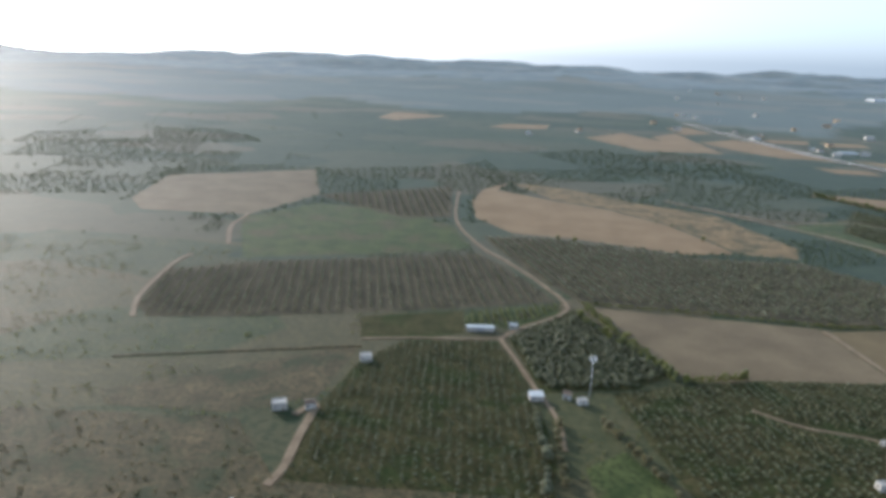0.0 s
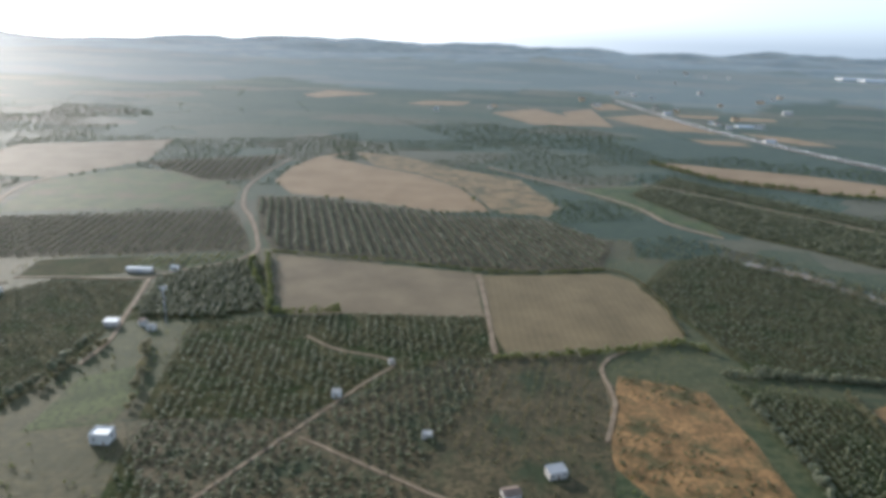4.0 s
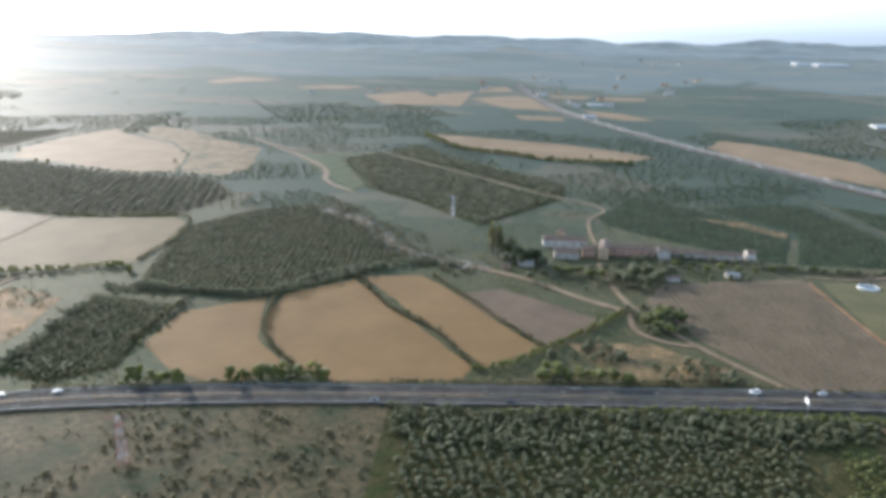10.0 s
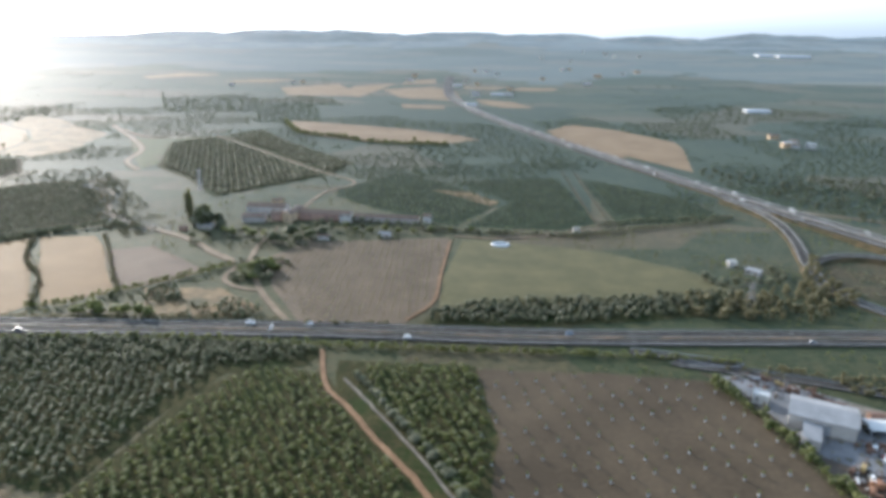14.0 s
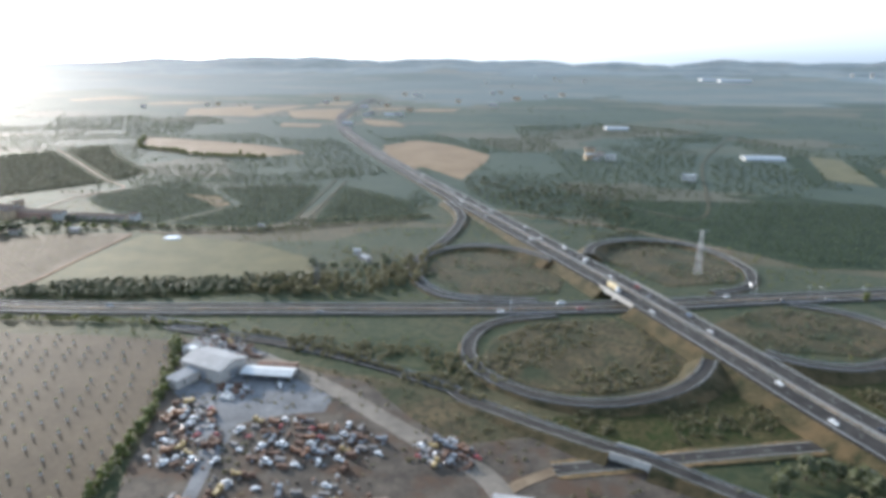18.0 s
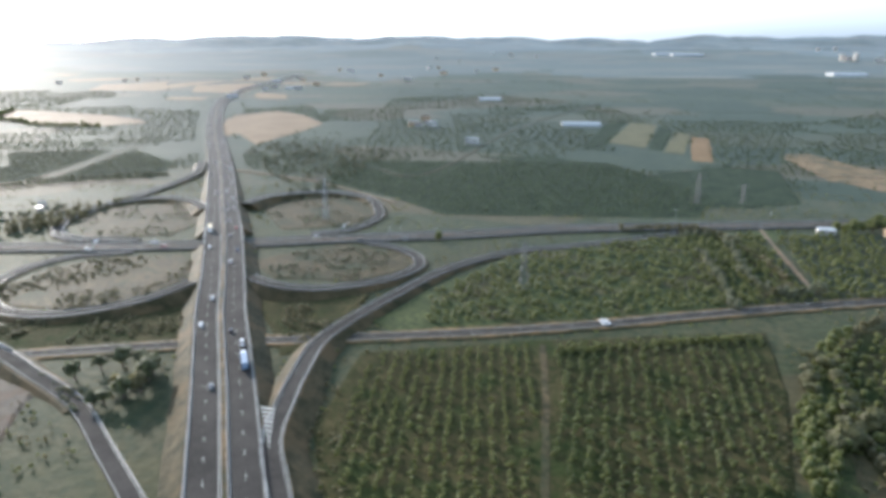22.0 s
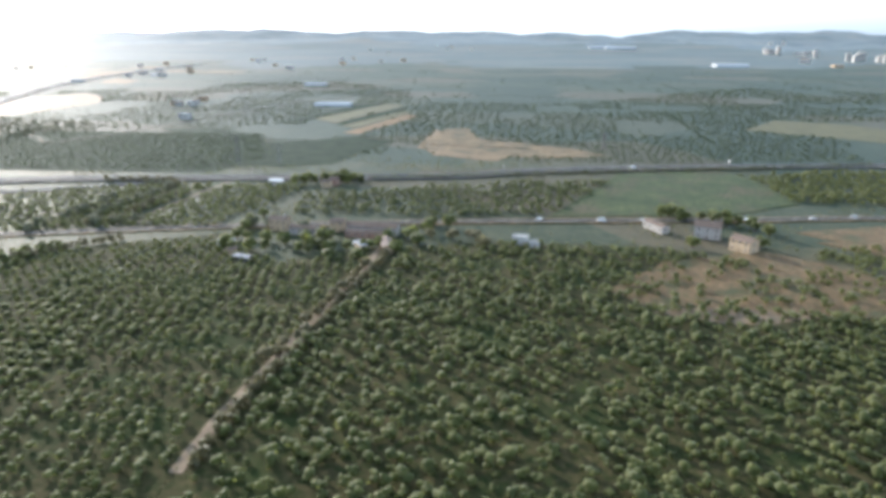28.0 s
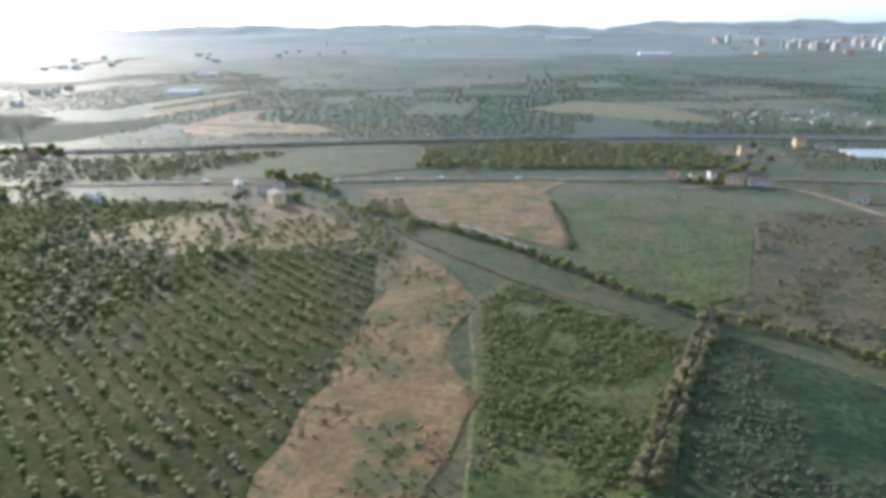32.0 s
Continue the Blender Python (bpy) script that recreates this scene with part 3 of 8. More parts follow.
field("orchard_floor", [(-18.2, 407.7), (26.2, 411.9), (101.1, 389.3), (164.8, 393.3), (200.3, 353.1), (190.3, 306.8), (146.4, 294.3), (99.1, 297.9), (32.9, 301.9), (12.8, 334.3)], TILLED, "tilled pale soil under olive rows", 0.12)
field("fallow_field", [(37.9, 294), (132.2, 288.7), (140.9, 236.1), (65.2, 226.8)], FALLOW, "bare grey-brown fallow field", 0.12)
field("fallow_field", [(135, 285.2), (165.5, 293.4), (191.2, 301.4), (202.8, 293.2), (210.6, 265.8), (213.6, 236.6), (211.3, 230.9), (183.2, 219.4), (160.1, 212), (147.5, 207.7)], BROWN_FALLOW, "brown fallow field with a curved edge", 0.13)
field("orchard_floor", [(-168.5, 306.2), (-124.7, 329.4), (-62.7, 351.7), (-17.3, 368.3), (5.1, 332.3), (22.1, 298.5), (-19.5, 282.2), (-62.1, 268.3), (-111, 252.7), (-145.9, 245.4), (-156.3, 256.4)], TILLED, "tilled soil under young olive rows", 0.12)
field("green_plot", [(-17.8, 277), (23.3, 296.5), (23, 279.6), (5.6, 264.4), (-16.5, 261.1)], GRASS, "small green plot beside a track", 0.12)
field("fallow_field", [(-272.6, 452.3), (-292.4, 543.1), (-184.7, 610.7), (-149.3, 500.1), (-175.2, 424.6), (-248.6, 421.3)], FALLOW, "pale dry field", 0.1)
field("green_plot", [(-175.6, 416.2), (-142.7, 470.5), (-84, 468.1), (-39.5, 429.2), (-22.9, 378.7), (-64, 359.2), (-141.4, 332.7)], GRASS, "dull green field", 0.1)
field("orchard_floor", [(-151.3, 499.5), (-53.6, 566), (-42, 453), (-75.7, 443.7)], TILLED, "tilled soil under olive rows", 0.1)
field("ploughed_field", [(-60.9, 263.2), (-19.2, 278.8), (-17, 253.8), (-38.3, 243.7), (-55.6, 240.3)], DARK_FLOOR, "dark weedy plot", 0.12)
field("grass_plot", [(-127.7, 184.5), (-54.4, 235.1), (-59.6, 193.3), (-80, 178.6), (-120.8, 176.5)], ROUGH, "dull brown field", 0.1)
field("orchard_floor", [(-51, 220.6), (-38.3, 243.7), (-3.2, 248.1), (9.7, 210.2), (15.8, 173.5), (14.3, 109.6), (-11, 150.6), (-55, 148), (-57.4, 186.3)], DARK_FLOOR, "dark soil under citrus rows", 0.12)
field("orchard_floor", [(1.1, 254.6), (29.3, 290.5), (42.5, 265.9), (60.2, 230.5), (44.3, 216.7), (32.7, 214.5), (13.5, 208.9)], DARK_FLOOR, "dark soil under dense citrus", 0.12)
field("orchard_floor", [(37.2, 212.3), (86.2, 230.9), (140.3, 239.1), (150.3, 208.5), (124.4, 107.6), (69.4, 98.6), (46, 176.9)], DARK_FLOOR, "dark soil under citrus rows", 0.12)
field("green_plot", [(25, 166.3), (35.7, 176.6), (45.8, 161.4), (47.5, 145.9), (28.1, 137.6)], GRASS, "bright grass plot beside a farm", 0.12)
field("orchard_floor", [(72.4, 208.7), (139.4, 232.9), (149.7, 204.5), (179.9, 210.3), (179.1, 178.4), (171.5, 149.8), (153.5, 144.1), (110.7, 165.7)], DARK_FLOOR, "dark bare rows of a young grove", 0.12)
field("scrub_field", [(182.8, 178.2), (187, 199.2), (212.1, 193.8), (218.2, 168), (223, 134.6), (210.3, 128), (195.9, 127.4), (181.2, 149), (178.4, 163.4)], ORANGE_SCRUB, "orange-brown dry scrub field", 0.13)
field("orchard_floor", [(221.6, 199.9), (252.9, 196.1), (255.8, 178.7), (261.7, 151.2), (249.1, 139.5), (231.7, 143.1)], DARK_FLOOR, "dark soil under a dense grove", 0.14)
field("orchard_floor", [(205.1, 284.5), (223.8, 325.7), (249.3, 343.9), (286.9, 308.2), (318.8, 264.4), (306.3, 238.2), (280.1, 212.7), (258.8, 208.2), (230.4, 210.2)], DARK_FLOOR, "dark soil under a wide citrus grove", 0.12)
field("wheat_field", [(259.4, 191.2), (281, 209.2), (291.9, 176.9), (308.7, 161.4), (297.6, 150.6), (290.4, 149.2), (277.9, 153.4), (261.3, 167)], STUBBLE, "golden stubble field beside the motorway", 0.15, 0.6)
field("wheat_field", [(286.4, 213.5), (306.5, 234), (336.4, 199.1), (359.9, 171.9), (357.2, 163.6), (340.1, 159), (323.9, 155.8), (309.6, 162.2), (294.7, 178.3), (288.5, 192.7)], STUBBLE, "wide golden stubble field beside the motorway", 0.15, 0.6)
field("wheat_field", [(309.6, 237.7), (330.7, 243.5), (342.9, 231.4), (361.8, 207.8), (378.5, 188.5), (363.8, 173), (343.7, 196.3)], STUBBLE, "narrow golden stubble field between hedges", 0.15, 0.6)
field("fallow_field", [(348, 227), (363.3, 235.7), (396, 214.9), (395.2, 206), (380.8, 190.4), (361.9, 210.1)], PLOUGHED, "brown bare field beside a dirt road", 0.14)
field("dry_plot", [(387.9, 192.9), (412.2, 198), (434, 183.8), (429.4, 176.1), (400.2, 173.4)], SCRUB, "dry grass plot beside the motorway", 0.13)
field("striped_field", [(415.1, 234.5), (423.6, 254), (478.8, 272.4), (482, 234.6), (486.6, 198.5), (481.4, 182.6), (450.3, 175.9), (429.1, 204.7)], DRY_CROP, "dry brown field with faint crop rows", 0.14)
field("green_field", [(485.9, 269.8), (502.1, 271.4), (542.5, 265.9), (573.3, 249), (589.4, 232.7), (547.1, 216.1), (510.7, 207.8), (490.2, 196.9), (486.5, 223.7)], CROP, "pale green crop field with a tapering end", 0.15)
field("orchard_floor", [(490.2, 196.9), (510.7, 207.8), (547.1, 216.1), (589, 231.6), (574.6, 206.5), (525.8, 189.1), (486.5, 181.6)], DARK_FLOOR, "dark ground under a tree belt", 0.12)
field("young_orchard_floor", [(504.8, 156.2), (539.8, 160.8), (571.2, 161.7), (564.8, 166.8), (571.4, 157.7), (595.1, 74.9), (547.1, 64.9), (505.6, 123.7)], RED_SOIL, "bare reddish soil of a newly planted grove", 0.13)
field("orchard_floor", [(440.4, 129.3), (448.3, 147), (468.6, 147), (480.4, 131.1), (500, 109), (506, 84), (436.5, 78.2)], DARK_FLOOR, "dark soil under dense citrus trees", 0.12)
field("orchard_floor", [(470, 154.5), (506.3, 158.5), (510, 147), (516, 126), (516.4, 84), (505, 84), (474.4, 140.6)], DARK_FLOOR, "dark soil under citrus beside a track", 0.13)

field("rough_land", [(198.4, 99.6), (250.2, 123.7), (300.9, 141.1), (464.1, 159.7), (416.2, 142), (429.3, 72.4), (224.3, 69.4)], ROUGH, "rough brown land beside the motorway", 0.1)
field("rough_land", [(129.2, 200.5), (179.9, 210.3), (181.3, 172.1), (178.2, 132.1), (192.5, 107.6), (135.6, 82.3), (107.3, 77.7), (49.2, 147.9), (94.8, 156.2)], ROUGH, "rough brown land among groves", 0.1)
field("rough_land", [(-150.8, 169.2), (-78.7, 175.5), (-57.8, 147.5), (3.5, 150.6), (15.4, 109.8), (-90.8, 93.6)], ROUGH, "rough brown land among groves", 0.1)
field("rough_land", [(565.4, 161.4), (628.2, 150.5), (667.6, 133.7), (703.1, 117.4), (714.5, 101.9), (684.2, 68.9), (638.8, 59.9)], ROUGH, "brown bare land near the interchange", 0.1)

field("dark_plot", [(402.8, 351.7), (412, 372), (427, 405.7), (455.7, 379.4), (494.1, 340.8), (478.1, 291), (461.2, 301.4), (434.1, 315.1), (407.2, 335.8)], DARK_CROP, "dark green plot beyond a farm", 0.11)
field("dry_strip", [(452.3, 361.6), (474.3, 359.5), (493.2, 339.6), (489.4, 331.3), (471.9, 347)], SCRUB, "narrow dry strip between dark plots", 0.12)
field("dark_plot", [(462, 384), (498.6, 402), (521, 408), (533, 352), (541, 309), (526, 294), (484, 292), (499, 342)], DARK_CROP, "dark green plot beside a double track", 0.11)
field("dark_plot", [(534, 410), (586, 372), (603, 335), (586, 322), (552, 309), (545, 352)], DARK_CROP, "dark green plot between lane and highway", 0.11)
field("thicket_floor", [(342.3, 146), (373.3, 149), (402.1, 156), (463, 160), (462, 150), (443, 142), (437, 118), (436, 92), (347, 92)], DARK_FLOOR, "dark leafy ground of a thicket", 0.12)

field("dark_plot", [(680.8, 394.5), (844.4, 412.7), (891.7, 328.6), (875.8, 288.1), (771.7, 274.9), (738.2, 306.8), (698.9, 322)], DARK_CROP, "dull dark green land beyond the interchange", 0.11)

# fields far off, beyond the motorway
field("wheat_field", [(255.1, 620.7), (282.3, 621.6), (382.5, 594.5), (434.7, 566.1), (455.1, 546), (428, 519.7), (365.8, 516.9), (308.4, 544.6), (282.2, 575)], WHEAT, "long pale wheat field far off", 0.14, 0.6)
field("wheat_field", [(93, 989.1), (155.5, 1074.9), (193.8, 1000), (244.8, 949.8), (226.3, 881.9), (154.2, 870.5)], WHEAT, "pale wheat field far off", 0.14, 0.6)
field("wheat_field", [(250.7, 994.6), (315.1, 1056.3), (360.6, 976.2), (395.8, 842.6), (355.8, 866.2), (306.2, 882.1)], WHEAT, "pale wheat field far off", 0.14, 0.6)
field("wheat_field", [(-238.8, 1142.6), (-229, 1257.2), (-126.5, 1228.5), (-201.9, 1109.5)], WHEAT, "pale wheat strip far off", 0.14, 0.6)
field("wheat_field", [(-48.5, 1082.8), (-18.7, 1135.2), (48, 1149.6), (39.5, 1081.9), (-17.1, 1063.1)], WHEAT, "pale wheat strip far off", 0.14, 0.6)
field("wheat_field", [(506, 608.8), (528.6, 657.3), (571.2, 624.5), (609.1, 568.3), (611.2, 532.7), (605.2, 446.1), (585.6, 471.8), (553.6, 516.4)], WHEAT, "pale wheat field beside the highway", 0.14, 0.6)
field("wheat_field", [(521, 650.3), (552.5, 643.1), (590.4, 547.1), (558.6, 470.9), (536.7, 526.3), (511.7, 587.5)], WHEAT, "long pale dry field", 0.13, 0.6)
field("wheat_field", [(951.9, 456.5), (972.5, 411), (1020.5, 385), (1005.9, 347), (971.9, 356.8), (955.8, 390.6)], WHEAT, "pale dry field along a slope", 0.13, 0.6)
field("dry_field", [(957, 379.5), (957.6, 462.7), (972.8, 465.9), (987.7, 416.5), (1039.8, 396.7), (1064.2, 371.4), (1034.7, 361.8), (989.5, 361.3)], SCRUB, "pale dry field beside the motorway", 0.13, 0.6)
field("pale_field", [(1157.5, 495.2), (1192.1, 556.5), (1238.4, 541.3), (1270.2, 476.8), (1284.3, 437.7), (1239.1, 444.7), (1204.8, 468.6)], CROP, "pale green and straw field far off", 0.13, 0.6)
field("wheat_field", [(193.3, 1038.9), (240.9, 1107.3), (252.3, 874.9), (218.4, 888.1)], WHEAT, "pale dry strip of land far off", 0.13, 0.6)
field("wheat_field", [(271.1, 952.2), (353.6, 963.3), (363.5, 873.7), (320.3, 866.7)], WHEAT, "pale dry strip of land far off", 0.13, 0.6)
field("wheat_field", [(244, 1192.2), (284.5, 1224.8), (302.3, 1132.2), (252.4, 1099.1)], WHEAT, "pale dry strip of land far off", 0.13, 0.6)
field("wheat_field", [(360.5, 1080.9), (428.4, 1084.1), (413, 1034.6), (365.1, 1037.8)], WHEAT, "pale dry strip of land far off", 0.13, 0.6)
field("wheat_field", [(444, 1078.7), (504.6, 1079.6), (497.7, 1035.2), (436.9, 1022.9)], WHEAT, "pale dry strip of land far off", 0.13, 0.6)
field("wheat_field", [(404.8, 880.1), (455.5, 853.3), (483.7, 791.8), (445.8, 791.9), (420.4, 834.9)], WHEAT, "pale dry strip of land far off", 0.13, 0.6)
field("wheat_field", [(328, 798.2), (380.3, 789.5), (386, 761.3), (338.8, 764.1)], WHEAT, "pale dry strip of land far off", 0.13, 0.6)
field("yellow_strip", [(895.7, 429.5), (907.1, 425.7), (922.3, 527.7), (911.5, 534.7)], STUBBLE, "small yellow strip field", 0.14, 0.3)
field("pale_green_strip", [(882.8, 462.7), (894.6, 453.3), (911.5, 544.3), (904.2, 559.4)], CROP, "small pale green strip field", 0.14, 0.3)
field("pale_strip", [(849.4, 497.9), (872.8, 475.6), (894.1, 601.7), (873.1, 613.6)], CROP, "pale green strip field beside dark groves", 0.14, 0.3)
field("dark_plot", [(874.7, 473.5), (881.5, 464.9), (902, 565.9), (895.8, 598.1)], DARK_CROP, "dark green plot between pale strips", 0.14, 0.3)
field("dark_plot", [(765.5, 424.5), (808.6, 428.9), (855.3, 397.7), (855.8, 370), (810.2, 388.5)], DARK_CROP, "dark green plot beyond the motorway", 0.11, 0.6)
field("dark_plot", [(831.5, 462), (847.5, 491.8), (870.8, 626), (851.4, 600.7)], DARK_CROP, "dark green plot beside pale strips", 0.11, 0.6)
field("dark_plot", [(853.1, 307.8), (901.8, 309.7), (925.8, 322.4), (937.4, 403.5), (906.9, 408.2), (858.8, 370.6)], DARK_CROP, "wide dark green plot beyond the motorway", 0.11, 0.6)
field("red_field", [(1119.6, 235.6), (1196.7, 268.6), (1174.6, 210.1), (1157, 206.2), (1147, 215.3)], MEADOW, "reddish bare field beside the road", 0.12)
field("fallow_field", [(184.2, 486.4), (240.4, 516.9), (267, 471.3), (262.1, 380.6), (228.4, 422.9)], GRASS, "dull green field between tracks", 0.1)
field("orchard_floor", [(222.7, 477.4), (265.4, 558.6), (307.6, 505), (385.5, 430.5), (385, 389.9), (344.3, 321.3), (305.2, 361.7), (268.4, 389.2)], DARK_FLOOR, "dark soil under a large grove", 0.11)

# interchange greens
field("loop_grass", [(655.1, 163.8), (656.6, 181), (667.3, 195.5), (689.8, 203), (706.6, 191.8), (711.1, 179.7), (703.4, 162.9), (685.6, 152.4), (669.4, 152.3)], ROUGH, "rough brown grass inside a loop ramp", 0.12)
field("loop_grass", [(719.2, 202.6), (741.8, 224.6), (768.1, 218.1), (772.2, 203), (759.7, 188.8), (733.3, 188)], ROUGH, "rough brown grass inside a loop ramp", 0.12)
field("loop_grass", [(622.7, 239.3), (627.2, 265.7), (659.1, 277.8), (676.5, 251.4), (673, 225.6), (644.4, 216.1)], ROUGH, "rough dry grass inside a loop ramp", 0.12)
field("loop_grass", [(685.9, 279.2), (701.7, 302.8), (727, 303.4), (741.8, 274.3), (737.7, 250.2), (712.7, 241.1)], ROUGH, "rough brown grass inside a loop ramp", 0.12)
field("bare_ground", [(665.4, 134.9), (681.6, 141.2), (699.4, 149.7), (715, 167.3), (729.6, 150.8), (730.9, 136.4), (701.2, 126.6), (683.6, 127)], DARK_FLOOR, "dark bare ground between ramp and road", 0.12)
field("bare_ground", [(732.5, 170.8), (743.9, 175.9), (766.2, 177.6), (765.9, 158), (762.5, 139.9), (756.8, 137.5), (748.4, 151.3)], DARK_FLOOR, "dark bare ground inside the interchange", 0.12)
field("dry_verge", [(634.3, 114.7), (676.1, 131.1), (711.6, 109.4), (729, 67.9), (681.6, 58.9)], YARD_SOIL, "brown bare ground beside the interchange", 0.12)
field("scrap_yard_soil", [(569.6, 163.6), (585, 164.2), (609.8, 151.1), (627.4, 147.3), (642.4, 132.1), (661.9, 117.5), (662.6, 81.1), (605.4, 69.8)], YARD_SOIL, "dark oily soil of a scrap yard", 0.12)
field("scrap_yard", [(570.4, 165.7), (585, 164.2), (609.8, 151.1), (622.3, 143.4), (622.5, 131.6), (614, 128.7), (605.4, 122.2), (607.7, 108.3), (613, 84.8), (610.3, 84.3), (604.5, 107.7), (593.8, 126.9), (583.7, 132.5)], GRAVEL, "grey gravel yard of a scrap dealer", 0.14)
field("orchard_floor", [(773.3, 159.5), (783.4, 185.1), (805, 222.8), (847.1, 251.9), (907.2, 275.4), (871.6, 185.7), (822.5, 167.9), (781.4, 154.3)], GRASS, "green grove floor between ramp and road", 0.11)
field("orchard_floor", [(776.7, 141.1), (816.4, 154.7), (873, 170.1), (869.5, 137.4), (852.8, 73.3), (797.5, 63.2), (776.5, 107.3)], DARK_FLOOR, "dark soil under rows of young citrus", 0.12)
field("orchard_floor", [(876.7, 135.3), (892.9, 170.5), (932.7, 195.8), (972, 165.8), (936.7, 73), (886.6, 63.3), (878.7, 107.6)], DARK_FLOOR, "dark soil under rows of citrus", 0.12)
field("stream_bed", [(867.2, 121.9), (884.7, 160.7), (888.6, 170.3), (894, 173.3), (877.1, 123.8), (872.7, 107.3), (874.6, 68.7), (862.2, 66.3)], GRASS, "grassy bed of a small stream", 0.13)
field("grove_floor", [(995.2, 192.9), (1023.5, 204.6), (1075.4, 209.1), (1107.6, 185.2), (1120.1, 164.5), (1083.3, 66.9), (996, 49.6), (989.9, 75.9), (988.3, 114.6)], DARK_FLOOR, "dry ground under a sparse citrus grove", 0.12)
field("grove_floor", [(903.8, 148.6), (921.8, 156.9), (962.8, 170.1), (985, 190.8), (991.8, 192.2), (991.2, 132.1), (989.1, 103.1), (989.1, 77.1), (994.8, 49.4), (974.5, 45.3)], DARK_FLOOR, "ground under a citrus grove", 0.12)
field("grove_floor", [(994.4, 143.2), (1146.7, 163.9), (1154.2, 137.5), (1159.2, 110.8), (1159, 89.2), (1158.9, 66.8), (1161.8, 46.3), (1122.4, 38.5)], DARK_FLOOR, "weedy ground under low citrus rows", 0.12)
field("bare_patches", [(1065.7, 156.7), (1082.1, 162.2), (1103.6, 194.5), (1116.2, 173.7), (1105.1, 159.5), (1083.8, 151.3)], DIRT, "pale bare soil among trees", 0.14, 1.5)
field("bare_strips", [(1056.7, 169.3), (1071.9, 193.4), (1099.5, 210.4), (1122.4, 201.7), (1139.6, 176.3), (1117.7, 162.3), (1097.2, 161.8), (1077.3, 161.5), (1064.2, 159.9)], MEADOW, "pale bare soil under sparse trees", 0.14, 2.5)
field("rough_meadow", [(1152.5, 172.7), (1158.6, 167), (1172, 151.9), (1177.9, 134.1), (1175.8, 110), (1186.4, 98), (1181.1, 60.9), (1159.3, 56.5), (1159.1, 95.9), (1158.5, 119.9)], MEADOW, "dry orange-brown meadow with weeds", 0.13, 2.4)
field("green_grove_floor", [(1177.3, 135), (1184.2, 150.2), (1203.8, 138.3), (1222.3, 126.2), (1214.1, 99.7), (1207.3, 55.2), (1189.7, 51.8), (1185.5, 97.8)], GRASS, "green weedy field", 0.14, 1.0)
field("dark_field", [(1223.5, 123.9), (1230.2, 127.7), (1250.8, 111.9), (1231.9, 60.1), (1211.2, 56), (1218.1, 100.4)], DARK_CROP, "dark green field", 0.12)
field("rough_plot", [(1255.5, 227.3), (1293.9, 230.3), (1319.7, 210.4), (1277.3, 127), (1255.6, 125.2), (1226.6, 137.9), (1239.1, 152.9)], ROUGH, "brown weedy plot with faint rows", 0.12)
field("green_meadow", [(1038, 240), (1100, 253), (1131, 277), (1124, 324), (1112, 342), (1066, 323), (1060, 302)], GRASS, "pale green meadow between two roads", 0.12)
field("dry_meadow", [(1123.6, 224.8), (1188.3, 239.7), (1194, 200.4), (1197.2, 178.6), (1180.2, 186.2), (1154.6, 196.8)], MEADOW, "dry straw meadow beside the road", 0.12, 2.0)
field("green_meadow", [(1192.4, 236.2), (1247.3, 229.6), (1247.7, 197.9), (1238.4, 152.7), (1225, 142.1), (1205.2, 161.9), (1197.9, 178.8)], GRASS, "green meadow with a worn patch", 0.13)

# ---- roads ----
MOTORWAY = [(115.3, 66.4), (159.9, 89.8), (214.2, 111.8), (247, 128.6), (300.6, 143.5), (364.7, 155.9), (415.6, 164.4), (452.5, 170.8), (488.4, 175.3), (524.4, 179.9), (580.7, 190.6), (675.6, 210.1), (738.2, 230.5), (785.9, 245.8), (826.1, 260.9), (909.6, 281), (990.8, 301.2), (1029.6, 321.8), (1109.5, 347.8), (1199.2, 370.2), (1263.1, 381.4), (1351, 384.7), (1419.5, 382.8)]


def lined(ob, pts, offsets, dashes=(), z=0.26, closed=False, width=0.11):
    """Painted edge lines, and broken lines, along a road."""
    for off in offsets:
        ribbon("edge_line", pts, width, WHITE_LINE, z + 0.03, ob, "white painted edge line", closed, 4.0, 0.02, off)
    for off in dashes:
        line = side_line(smooth_line(pts, 1.6, closed), off)
        verts, faces = [], []
        for i in range(0, len(line) - 1, 4):
            a, b = line[i], line[i + 1]
            d = (b - a).normalized()
            s = Vector((-d.y, d.x, 0)) * width * 0.5
            k = len(verts)
            verts += [p + Vector((0, 0, z + 0.03)) for p in (a + s, a - s, b - s, b + s)]
            faces.append((k, k + 1, k + 2, k + 3))
        mesh_object("dashed_line", verts, faces, WHITE_LINE, ob, "broken white lane line")


